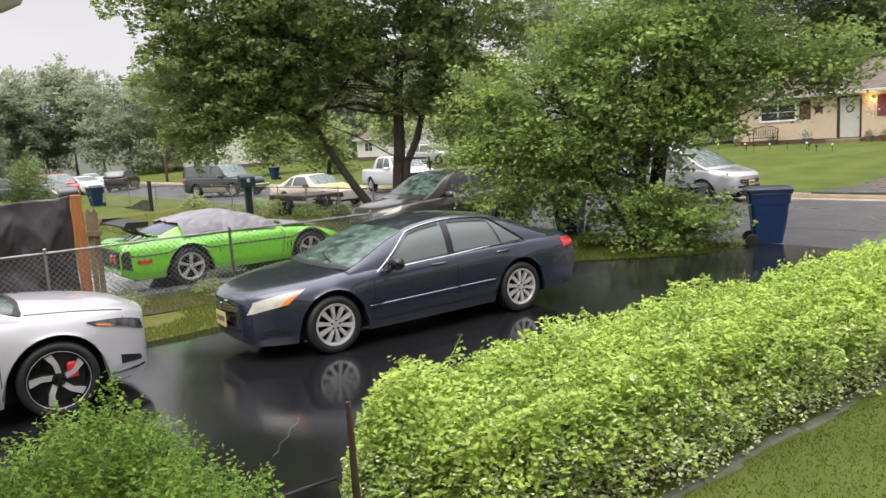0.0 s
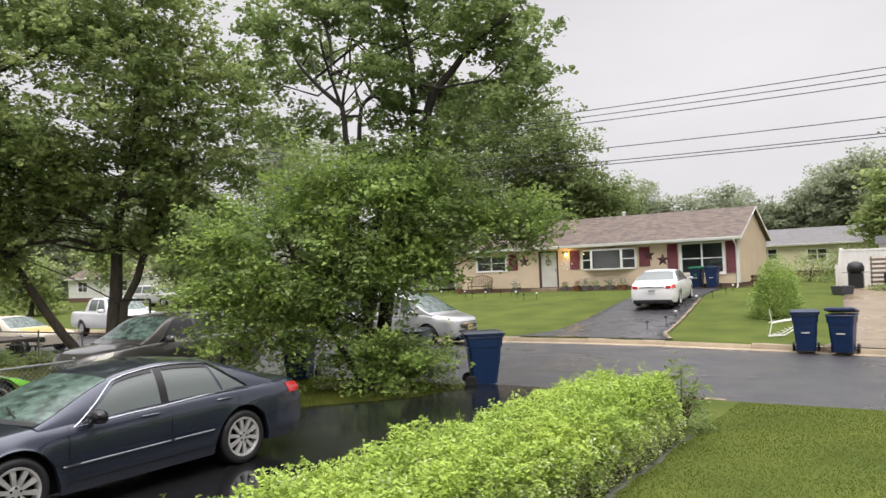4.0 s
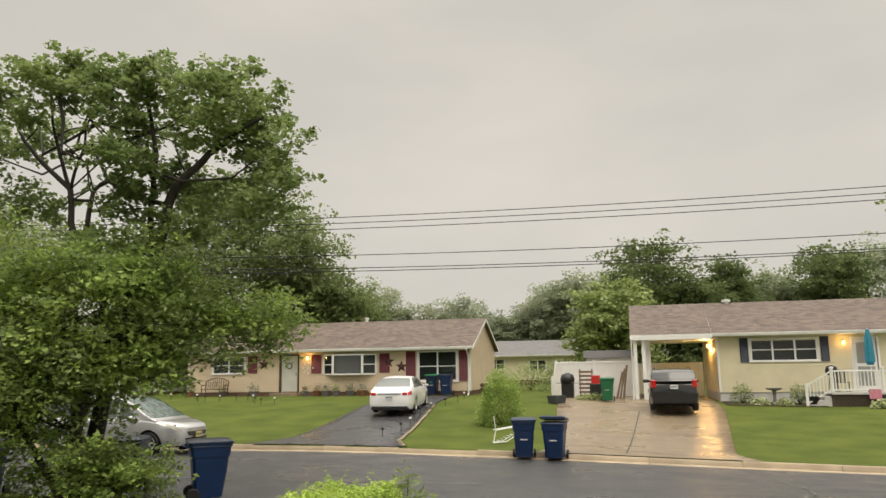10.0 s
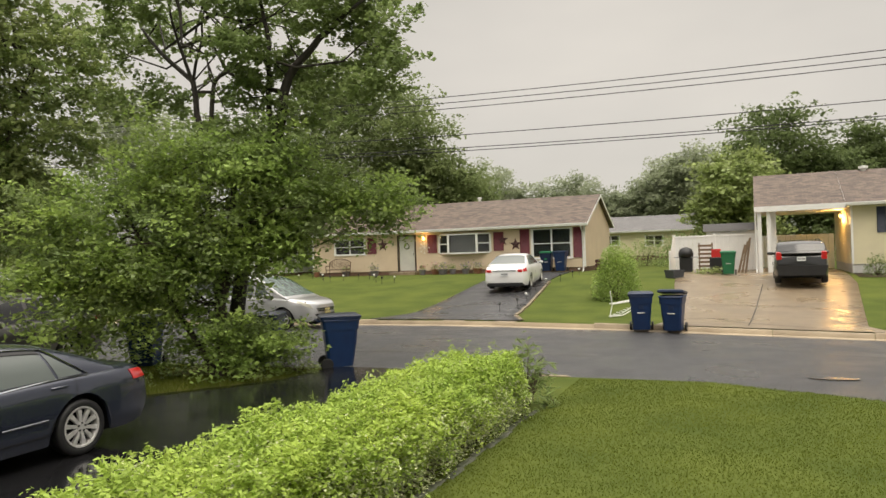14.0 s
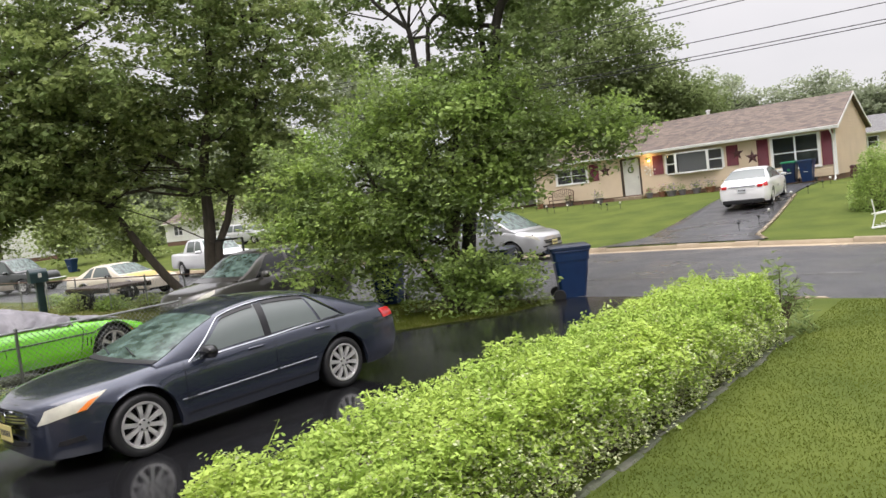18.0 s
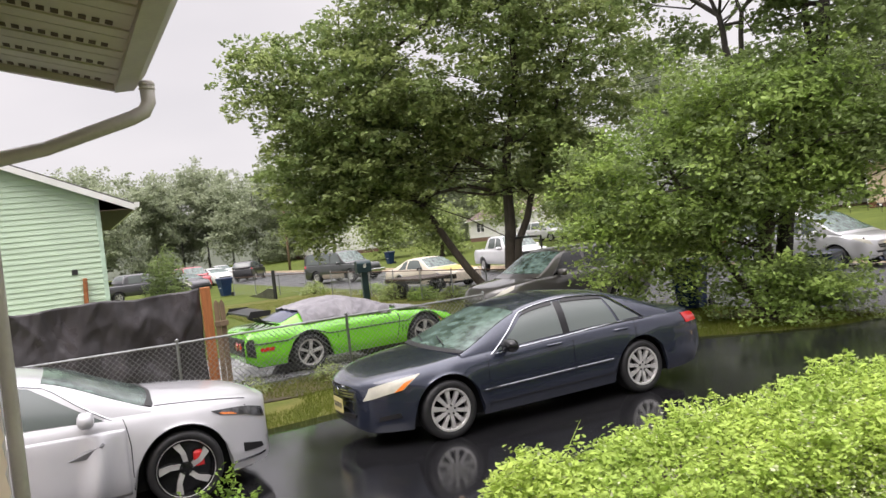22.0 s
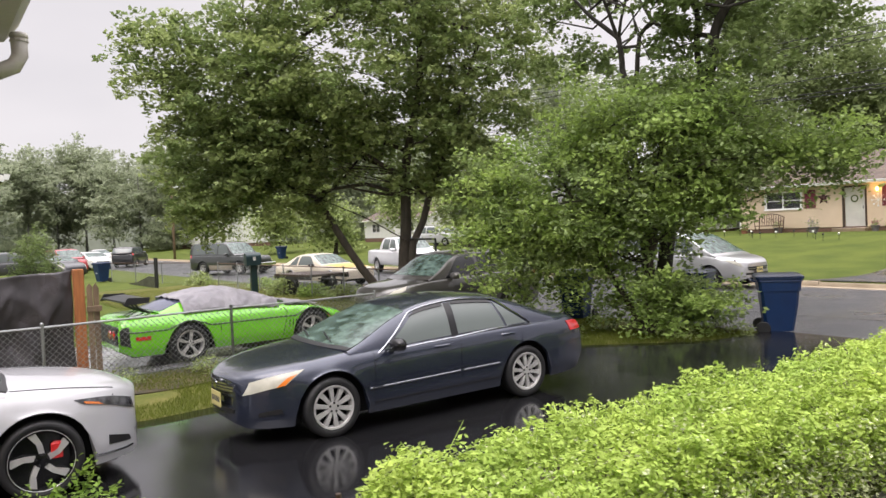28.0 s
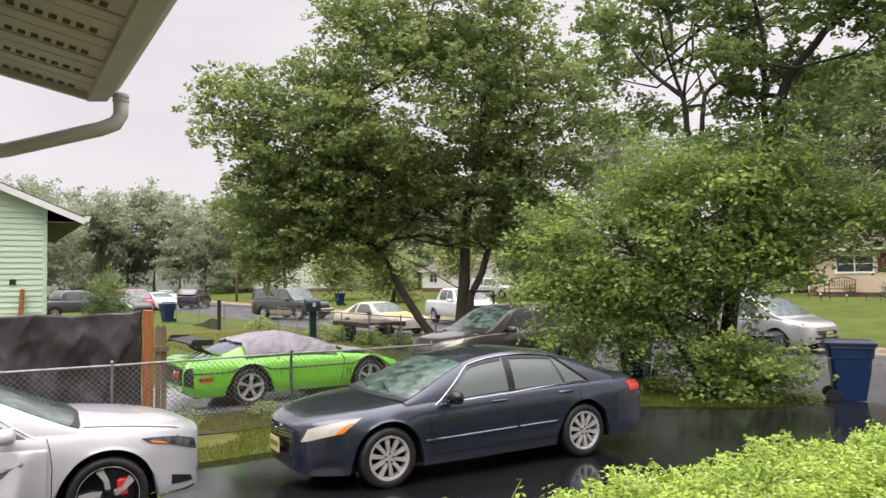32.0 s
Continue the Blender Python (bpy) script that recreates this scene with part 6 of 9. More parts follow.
def van_like(name, label, at, rz, paint_m, kind, L, Wd, H, wb, fo, wr, rim, spokes=6, glass=None, fine=False, category="car", lamps=True):
    """Minivans and sport utility cars: one builder with three roof profiles."""
    ob = thing(name, label, category, at, rz)
    if kind == "van":
        deck = [(0, 0.74), (0.06, 0.84), (0.4, 0.95), (0.9, 1.03), (1.15, 1.08), (L - 0.15, 1.12), (L, 1.0)]
        roof = [(0.80, 0.98), (1.2, 1.18), (1.95, H - 0.12), (2.4, H - 0.02), (3.4, H), (L - 0.75, H - 0.03), (L - 0.28, H - 0.14), (L - 0.06, 1.08)]
        belt = [(0, 0.66), (0.4, 0.84), (1.2, 0.98), (L, 1.08)]
        win = [(1.35, 2.05, 1.95, 2.08), (2.16, 3.22, 2.16, 3.22), (3.32, L - 0.42, 3.32, L - 0.55)]
        ws = (0.92, 2.0)
    elif kind == "boxy":
        deck = [(0, 0.70), (0.06, 0.98), (0.3, 1.06), (1.25, 1.12), (1.4, 1.16), (L - 0.1, 1.22), (L, 1.0)]
        roof = [(1.25, 1.12), (1.55, 1.30), (2.05, H - 0.10), (2.35, H - 0.02), (3.4, H), (L - 0.5, H - 0.03), (L - 0.24, H - 0.09), (L - 0.12, H - 0.30), (L - 0.02, 1.14)]
        belt = [(0, 0.66), (0.3, 0.98), (1.4, 1.10), (L, 1.16)]
        win = [(1.70, 2.65, 2.05, 2.65), (2.75, 3.62, 2.75, 3.60), (3.74, L - 0.34, 3.74, L - 0.44)]
        ws = (1.38, 2.05)
    else:
        deck = [(0, 0.66), (0.06, 0.84), (0.3, 0.96), (0.9, 1.04), (1.35, 1.08), (L - 0.12, 1.16), (L, 0.95)]
        roof = [(1.12, 1.04), (1.45, 1.22), (1.98, H - 0.10), (2.35, H - 0.015), (3.0, H), (3.6, H - 0.03), (L - 0.55, H - 0.12), (L - 0.08, 1.12)]
        belt = [(0, 0.62), (0.3, 0.84), (1.3, 1.02), (L, 1.10)]
        win = [(1.58, 2.52, 2.04, 2.52), (2.62, 3.42, 2.62, 3.40), (3.52, L - 0.5, 3.50, L - 0.66)]
        ws = (1.24, 2.0)
    low = [(0, 0.34), (0.15, 0.26), (L - 0.3, 0.28), (L, 0.42)]
    c = Car(ob, L, Wd, deck, belt, low, roof, (fo, fo + wb), wr, plan=(0.48 if fine else 0.72, 0.88), roof_w=0.82 if kind == "boxy" else 0.72, step=0.07 if fine else 0.13, nose=fine)
    c.shell(paint_m)
    c.full_width("windscreen", ws[0] + 0.06, ws[1], 2.62, M["glass_ws"])
    c.full_width("rear_window", *((L - 0.21, L - 0.06) if kind == "boxy" else (L - 0.48, L - 0.12)), 2.62, glass or M["glass_car"])
    for side in (1, -1):
        for a, b, a2, b2 in win:
            c.patch("side_window", [(a, 0.28), (b, 0.26), (b2, 1.95), (a2, 1.95)], side, glass or M["glass_car"], gh=True)
        if lamps:
            c.patch("headlight", [(0.06, 3.1), (0.50, 3.7), (0.56, 4.6), (0.14, 4.3)], side, M["lamp_clear"], off=0.010, nu=3, nv=2)
            c.patch("taillight", [(L - 0.30, 3.0), (L - 0.06, 3.0), (L - 0.06, 4.4), (L - 0.26, 4.4)], side, M["red_lens"], off=0.010, nu=3, nv=2)
        for s0 in (win[0][1] + 0.05, win[0][0] - 0.12):
            c.line("door_gap", [(s0, 0.6), (s0, 4.1)], side, M["gloss_black"], 0.006)
        for s0 in (win[0][1] - 0.18, win[1][1] - 0.18):
            p = c.surf(s0, 3.4, side)
            Shape().tube([p + Vector((0, 0.1, 0)), p + Vector((side * 0.03, 0.07, 0)), p + Vector((side * 0.03, -0.07, 0)), p + Vector((0, -0.1, 0))], 0.016, 6).part("door_handle", paint_m, ob)
    c.mirror(win[0][0] + 0.18, 4.0, paint_m, size=1.25)
    c.wheels(rim, spokes, M["alloy"], width=0.23, fine=fine)
    gt = min(0.80, deck[0][1] - 0.06)
    if fine:
        c.front_band("grille", gt - 0.13, gt - 0.02, 0.44, 0.52, M["plastic_black"], 0.006)
        c.front_band("grille_bar", gt - 0.085, gt - 0.065, 0.46, 0.47, M["chrome"], 0.012)
        c.front_band("lower_grille", 0.42, 0.48, 0.55, 0.58, M["plastic_black"], 0.006)
    else:
        Shape().prism([(-0.5, gt), (0.5, gt), (0.42, gt - 0.14), (-0.42, gt - 0.14)], "y", L / 2 - 0.06, L / 2 + 0.012).part("grille", M["plastic_black"], ob)
        Shape().prism([(-0.6, 0.46), (0.6, 0.46), (0.5, 0.36), (-0.5, 0.36)], "y", L / 2 - 0.08, L / 2 + 0.008).part("lower_grille", M["plastic_black"], ob)
    return ob, c


# black sport utility car under the carport, seen from behind
ob, c = van_like("sport_utility_car", "black sport utility car parked at a carport, wet", (1.64, 34.1, gz(1.64, 34.1) + 0.03), 0, paint("black car paint", (0.012, 0.012, 0.013), metal=0.2), "boxy", 4.68, 1.93, 1.70, 2.82, 0.95, 0.37, 0.25, glass=M["glass_dark"], lamps=False)
Shape().prism([(-0.92, 0.72), (0.92, 0.72), (0.80, 0.34), (-0.80, 0.34)], "y", -2.44, -2.34).part("bumper", M["plastic_black"], ob)
for sx in (-1, 1):
    Shape().bevel_box(sx * 0.79 - 0.10, sx * 0.79 + 0.10, -2.37, -2.24, 0.96, 1.26, 0.03).part("taillight", M["red_lens"], ob)
c.plate(4.72, 0.98, M["plate_white"])
for side in (1, -1):
    Shape().tube([(side * 0.70, 0.75, 1.66), (side * 0.70, 0.55, 1.735), (side * 0.70, -1.45, 1.725), (side * 0.70, -1.65, 1.66)], 0.018, 6).part("roof_rail", M["plastic_black"], ob)
# silver minivan at the far kerb, behind the tree
ob, c = van_like("minivan", "silver minivan parked at the far kerb", (-15.25, 20.55, -0.01), -90, paint("silver paint", (0.52, 0.52, 0.53), metal=0.5), "van", 5.08, 1.96, 1.75, 3.03, 1.0, 0.34, 0.22, spokes=7, fine=True)
c.plate(-0.07, 0.56, M["plate"])
# dark grey sport utility car beyond the fence, facing the house
ob, c = van_like("sport_utility_car", "dark grey sport utility car speckled with rain", (-14.7, 10.6, 0.0), 182, paint("dark grey paint", (0.10, 0.095, 0.09), metal=0.5), "suv", 4.60, 1.85, 1.66, 2.66, 0.93, 0.36, 0.24, fine=True, glass=M["glass_dark"])
c.front_band("grille_bar", 0.60, 0.625, 0.45, 0.45, M["chrome"], 0.014)
# old boxy four-wheel drive on the street
dg = paint("dark green paint", (0.035, 0.04, 0.036), metal=0.3)
ob, c = van_like("sport_utility_car", "old dark sport utility car with tan lower panels", (-43.3, 15.5, 0.0), -67, dg, "boxy", 5.2, 2.0, 1.92, 3.02, 0.95, 0.39, 0.22, spokes=5)
for side in (1, -1):
    c.patch("lower_cladding", [(1.5, 0.2), (3.4, 0.2), (3.4, 1.5), (1.5, 1.5)], side, mat("tan cladding", (0.30, 0.26, 0.20), rough=0.5), off=0.012)
Shape().bevel_box(-0.95, 0.95, 2.58, 2.70, 0.48, 0.66, 0.03).part("bumper", M["chrome"], ob)
# far parked cars along the street
far_spec = [("sport_utility_car", "red sport utility car far along the street", (-60.4, 9.3), -82, (0.36, 0.025, 0.03), "boxy", 4.7, 1.85), ("minivan", "white car far along the street", (-66, 12.0), -80, (0.7, 0.7, 0.7), "van", 4.6, 1.5),
            ("sport_utility_car", "black sport utility car far along the street", (-68.5, 15.6), 60, (0.02, 0.02, 0.022), "boxy", 4.7, 1.75), ("sport_utility_car", "dark car parked by the neighbour's house", (-53.5, 7.6), -70, (0.03, 0.03, 0.035), "suv", 4.8, 1.5),
            ("minivan", "pale silver minivan on a rising drive opposite", (-53, 37.5), -80, (0.50, 0.50, 0.51), "van", 5.0, 1.75), ("minivan", "white car in the distance", (-84, 16.0), -90, (0.6, 0.6, 0.6), "van", 4.6, 1.5)]
for nm, lb, (x, y), rz, col, kd, L, H in far_spec:
    van_like(nm, lb, (x, y, (gz(x, y) if not ROAD_NEAR < y < ROAD_FAR else 0.0)), rz, paint(lb.split(" far")[0] + " paint", col, metal=0.2), kd, L, 1.85, H, 2.75, 0.95, 0.35, 0.22, spokes=5)


def pickup(label, at, rz, col, L=5.6, H=1.85):
    ob = thing("pickup_truck", label, "pickup truck", at, rz)
    p = paint(label + " paint", col, metal=0.1)
    deck = [(0, 0.75), (0.05, 1.05), (0.3, 1.15), (1.4, 1.22), (L - 0.03, 1.22), (L, 1.0)]
    roof = [(1.30, 1.16), (1.65, 1.40), (2.1, H - 0.06), (2.5, H), (3.5, H), (3.85, H - 0.12), (3.98, 1.24)]
    belt = [(0, 0.7), (0.3, 1.05), (1.4, 1.15), (L, 1.18)]
    c = Car(ob, L, 1.95, deck, belt, [(0, 0.42), (L, 0.45)], roof, (0.95, 0.95 + 3.4), 0.39, plan=(0.80, 0.97), roof_w=0.76, step=0.12)
    c.shell(p)
    c.full_width("windscreen", 1.42, 2.1, 2.75, M["glass_ws"])
    c.full_width("rear_window", 3.6, 3.92, 2.75, M["glass_car"])
    for side in (1, -1):
        c.patch("side_window", [(1.75, 0.28), (2.65, 0.28), (2.65, 1.9), (2.15, 1.9)], side, M["glass_car"], gh=True)
        c.patch("side_window", [(2.75, 0.28), (3.6, 0.28), (3.52, 1.9), (2.75, 1.9)], side, M["glass_car"], gh=True)
        c.patch("headlight", [(0.04, 3.3), (0.40, 3.4), (0.40, 4.4), (0.05, 4.3)], side, M["lamp_clear"], off=0.01, nu=3, nv=2)
    Shape().bevel_box(-0.75, 0.75, L / 2 - 0.05, L / 2 + 0.02, 0.80, 1.02, 0.02).part("grille", M["plastic_black"], ob)
    Shape().bevel_box(-0.93, 0.93, L / 2 - 0.02, L / 2 + 0.10, 0.46, 0.66, 0.03).part("bumper", M["chrome"], ob)
    c.wheels(0.24, 6, M["alloy"], width=0.25, fine=False)
    c.mirror(1.9, 4.0, p, size=1.4)
    return ob


pickup("white pickup truck parked at the opposite kerb", (-32.2, 20.6, -0.02), -99, (0.72, 0.72, 0.73))
pickup("dark grey pickup truck far along the street", (-54.5, 4.6, 0.0), 20, (0.05, 0.05, 0.055))

# cream coupe with a faded yellow bonnet
ob = thing("coupe", "old cream coupe with a faded yellow bonnet", "car", (-28.6, 14.2, 0.0), -78)
cream = paint("cream paint", (0.62, 0.55, 0.44), metal=0.0, rough=0.45, coat=0.5)
c = Car(ob, 4.7, 1.76, [(0, 0.62), (0.05, 0.76), (0.4, 0.82), (1.5, 0.90), (3.7, 0.95), (4.6, 0.92), (4.7, 0.75)], [(0, 0.60), (0.3, 0.74), (1.6, 0.84), (4.7, 0.84)], [(0, 0.32), (0.15, 0.24), (4.4, 0.26), (4.7, 0.4)],
        [(1.45, 0.88), (1.75, 1.02), (2.25, 1.30), (2.5, 1.34), (3.1, 1.33), (3.55, 1.15), (3.95, 0.95)], (0.90, 3.5), 0.31, plan=(0.82, 0.86), roof_w=0.68, step=0.12)
c.shell(cream)
c.full_width("windscreen", 1.55, 2.25, 2.75, M["glass_ws"])
c.full_width("rear_window", 3.25, 3.88, 2.75, M["glass_car"])
c.full_width("bonnet", 0.12, 1.40, 5.2, mat("faded yellow paint", (0.60, 0.42, 0.10), (0.48, 0.34, 0.10), scale=2, rough=0.5), gh=False, label="faded yellow bonnet panel")
for side in (1, -1):
    c.patch("side_window", [(1.85, 0.3), (3.0, 0.3), (2.95, 1.9), (2.32, 1.9)], side, M["glass_car"], gh=True)
    c.patch("quarter_window", [(3.1, 0.3), (3.6, 0.4), (3.25, 1.8), (3.05, 1.9)], side, M["glass_car"], gh=True)
    c.line("side_trim", [(0.3, 2.2), (4.4, 2.2)], side, M["chrome"], 0.012)
c.wheels(0.20, 8, M["alloy"], width=0.2, fine=False)
c.mirror(1.95, 4.0, M["plastic_black"])

# lime green sports car under a half cover
lime = paint("lime green paint", (0.16, 0.55, 0.02), metal=0.0, rough=0.25)
ob = thing("sports_car", "lime green sports car with black wing, under a grey cover", "car", (-14.3, 5.08, 0.03), 2)
c = Car(ob, 4.48, 1.80, [(0, 0.42), (0.08, 0.56), (0.6, 0.74), (1.2, 0.84), (1.7, 0.88), (3.5, 0.92), (4.25, 0.90), (4.42, 0.84), (4.48, 0.66)], [(0, 0.40), (0.5, 0.66), (1.0, 0.78), (2.0, 0.80), (4.48, 0.80)], [(0, 0.26), (0.15, 0.20), (4.2, 0.22), (4.48, 0.34)],
        [(1.45, 0.86), (1.8, 1.0), (2.3, 1.17), (2.7, 1.19), (3.2, 1.12), (3.75, 0.93)], (0.90, 3.30), 0.335, plan=(0.74, 0.90), roof_w=0.60, step=0.06, belt_w=0.93)
c.shell(lime)
for side in (1, -1):
    c.line("rub_strip", [(0.2, 2.6), (1.5, 2.6), (4.40, 2.6)], side, M["plastic_black"], 0.012)
    c.line("door_gap", [(1.55, 0.6), (1.45, 3.0), (1.5, 4.1)], side, M["gloss_black"], 0.006)
    c.line("door_gap", [(2.75, 0.6), (2.75, 4.1)], side, M["gloss_black"], 0.006)
    for k in range(3):
        c.line("gill", [(1.28 + k * 0.07, 1.5), (1.26 + k * 0.07, 2.3)], side, M["gloss_black"], 0.009)
    c.patch("side_marker", [(3.98, 1.9), (4.22, 1.9), (4.22, 2.25), (3.98, 2.25)], side, M["red_lens"], off=0.008, nu=2, nv=1)
    c.patch("front_marker", [(0.35, 1.9), (0.6, 1.9), (0.6, 2.25), (0.35, 2.25)], side, M["amber"], off=0.008, nu=2, nv=1)
    # shadow at the tail corner, laid on as a black patch
    c.patch("rear_shadow", [(4.30, 1.2), (4.46, 1.2), (4.46, 3.0), (4.32, 3.2)], side, M["plastic_black"], off=0.006)
Shape().bevel_box(-0.78, 0.78, -2.262, -2.20, 0.44, 0.74, 0.02).part("tail_panel", M["plastic_black"], ob)
for sx in (-0.62, -0.38, 0.38, 0.62):
    Shape().lathe([(0.085, -2.27), (0.075, -2.285), (0.01, -2.286)], 14, axis="y", origin=(sx, 0, 0.60)).part("taillight", M["red_lens"], ob)
for w in c.wheels(0.240, 5, M["alloy"], width=0.26, spoke_w=0.062):
    w["label"] = "chrome five-spoke wheel"
wing = Shape().prism([(-2.60, 1.16), (-2.24, 1.21), (-2.22, 1.225), (-2.34, 1.22), (-2.60, 1.19)], "x", -0.80, 0.80)
wg = wing.part("rear_wing", M["plastic_black"], ob, "tall black rear wing")
wg.location = (0.0, 0.50, -0.03)
for sx in (-0.80, 0.80):
    Shape().prism([(-2.64, 1.13), (-2.22, 1.15), (-2.20, 1.24), (-2.56, 1.255)], "x", sx - 0.012, sx + 0.012).part("end_plate", M["plastic_black"], wg)
for sx in (-0.45, -0.2, 0.2, 0.45):
    Shape().tube([(sx, -2.0, 0.88), (sx, -2.30, 1.04), (sx, -2.40, 1.19)], 0.022, 6).part("wing_strut", M["plastic_black"], wg)
c.full_width("rear_window", 3.30, 3.72, 2.62, mat("wet blue-grey glass", (0.10, 0.11, 0.17), (0.06, 0.065, 0.10), scale=3, rough=0.08))
# cloth cover in two pieces, the larger over the cabin and a flap over the bonnet, with folds
cover = thing("car_cover", "wet grey cloth cover draped over a green sports car", "car cover")
cover.matrix_world = ob.matrix_world.copy()


def cover_piece(name, s0, s1, nu, nv, reach, seed):
    v = []
    for i in range(nu + 1):
        for j in range(nv + 1):
            u = -1 + 2 * j / nv
            s_ = s0 + (s1 - s0) * i / nu + 0.09 * noise.noise(Vector((u * 2.5, i / nu * 2, seed)))
            side = 1 if u >= 0 else -1
            if c.roof[0][0] < s_ < c.roof[-1][0]:
                p = c.gsurf(s_, max(0.1, 5 - reach * abs(u)), side, 0.03)
            else:
                p = c.surf(s_, 7 - 2.3 * abs(u), side, 0.03)
            ridge = lambda a, b, k: 0.25 - abs(noise.noise(Vector((a, b, k + seed))))
            fold = 0.03 * noise.noise(Vector((s_ * 3 + 2 * u, u * 3, seed))) + 0.05 * ridge(s_ * 4.5 - u * 2.5, u * 3.2, 6) + 0.03 * ridge(s_ * 9 + u * 4, u * 6, 2)
            v.append((p.x + fold * side * 0.5, p.y, p.z + 0.012 + fold))
    f = [(i * (nv + 1) + j, i * (nv + 1) + j + 1, (i + 1) * (nv + 1) + j + 1, (i + 1) * (nv + 1) + j) for i in range(nu) for j in range(nv)]
    piece = part(name, mesh_of(name, v, f, M["cover"], smooth=True), cover)
    sol = piece.modifiers.new("thickness", "SOLIDIFY")
    sol.thickness, sol.offset = 0.006, 1


cover_piece("cabin_sheet", 1.62, 3.36, 60, 48, 4.6, 1)
cover_piece("bonnet_flap", 0.72, 1.50, 30, 48, 4.0, 4)

# flat trailer standing beside the cream coupe
tr = thing("flatbed_trailer", "small flat trailer with a dark wooden deck", "trailer", (-25.4, 12.1, 0.0), -84)
Shape().bevel_box(-0.8, 0.8, -1.3, 1.3, 0.66, 0.74, 0.01).part("deck", M["wood_dark"], tr)
for sx in (-0.8, 0.76):
    Shape().bevel_box(sx, sx + 0.04, -1.3, 1.3, 0.56, 0.67, 0.006).part("side_rail", M["black_metal"], tr)
Shape().tube([(-0.5, 1.3, 0.6), (0, 2.1, 0.52), (0.5, 1.3, 0.6)], 0.03, 6).part("drawbar", M["black_metal"], tr)
Shape().tube([(0, 2.0, 0.52), (0, 2.0, 0.0)], 0.025, 6).part("jockey_leg", M["black_metal"], tr)
for sx in (-0.72, 0.72):
    wheel_parts(tr, sx, -0.1, 0.31, 0.19, 0.18, 5, M["black_metal"], 1 if sx > 0 else -1, fine=False)


# ---- planting ----
def leaf_mesh(name, centres, size, material, rng, flat=0.0, ratio=0.6, droop=0.0):
    """One mesh of many small folded leaves: each is two triangles pairs bent along the midrib."""
    n = len(centres)
    d = rng.normal(size=(n, 3))
    d[:, 2] = d[:, 2] * 0.38 * (1 - flat) - droop
    d /= np.linalg.norm(d, axis=1, keepdims=True) + 1e-9
    e = rng.normal(size=(n, 3))
    e[:, 2] *= 0.22
    e -= d * (e * d).sum(1, keepdims=True)
    e /= np.linalg.norm(e, axis=1, keepdims=True) + 1e-9
    u = np.cross(d, e)
    sz = size * rng.uniform(0.6, 1.25, size=(n, 1))
    w = sz * ratio * 0.5
    base, tip = centres - d * sz * 0.5, centres + d * sz * 0.5
    mid = centres + u * sz * 0.12 - d * sz * 0.08
    verts = np.stack([base, mid + e * w, tip, mid - e * w], axis=1).reshape(-1, 3)
    me = bpy.data.meshes.new(name)
    me.vertices.add(4 * n)
    me.vertices.foreach_set("co", verts.astype(np.float32).ravel())
    me.loops.add(6 * n)
    k = (np.arange(n) * 4)[:, None]
    idx = np.concatenate([k, k + 1, k + 2, k, k + 2, k + 3], axis=1).astype(np.int32)
    me.loops.foreach_set("vertex_index", idx.ravel())
    me.polygons.add(2 * n)
    me.polygons.foreach_set("loop_start", (np.arange(2 * n) * 3).astype(np.int32))
    me.update(calc_edges=True)
    me.materials.append(material)
    return me


def crown_points(rng, blobs, clumps, per, spread, shell=0.75):
    """Leaf places in leafy sprays that point outwards through a union of ellipsoids (cx, cy, cz, rx, ry, rz), with gaps between the sprays."""
    vol = np.array([b[3] * b[4] * b[5] for b in blobs]) ** 0.55
    pick = rng.choice(len(blobs), size=clumps, p=vol / vol.sum())
    d = rng.normal(size=(clumps, 3))
    d /= np.linalg.norm(d, axis=1, keepdims=True)
    r = rng.uniform(0, 1, size=(clumps, 1)) ** (1 / 3) * (1 - shell) + shell * rng.uniform(0.5, 1.02, size=(clumps, 1))
    b = np.array(blobs)[pick]
    c = b[:, :3] + d * r * b[:, 3:]
    out = d * np.array([1, 1, 0.7]) + rng.normal(size=(clumps, 3)) * 0.35 + np.array([0, 0, 0.12])
    out /= np.linalg.norm(out, axis=1, keepdims=True)
    long = rng.uniform(0.7, 1.5, size=(clumps, 1))
    o, g = np.repeat(out, per, axis=0), np.repeat(long, per, axis=0)
    u = rng.uniform(-0.9, 1.7, size=(clumps * per, 1))
    thick = 0.75 * (1.15 - 0.42 * np.abs(u))
    p = np.repeat(c, per, axis=0) + o * u * spread * g * 1.25 + rng.normal(size=(clumps * per, 3)) * spread * thick * np.array([1.1, 1.1, 0.42])
    p[:, 2] -= spread * 0.16 * np.maximum(u[:, 0], 0) ** 2
    return c, p


def limb_tubes(s, rng, start, ends, r0, r1=0.02, wobble=0.15, n=6, sides=7):
    for e in ends:
        a, b = Vector(start), Vector(e)
        pts, rad = [], []
        for k in range(n + 1):
            t = k / n
            p = a.lerp(b, t) + Vector(rng.normal(size=3) * wobble * math.sin(math.pi * t))
            p.z += (b - a).length * 0.06 * math.sin(math.pi * t)
            pts.append(p)
            rad.append(r0 + (r1 - r0) * t)
        s.tube(pts, rad, sides, caps=False)
    return s


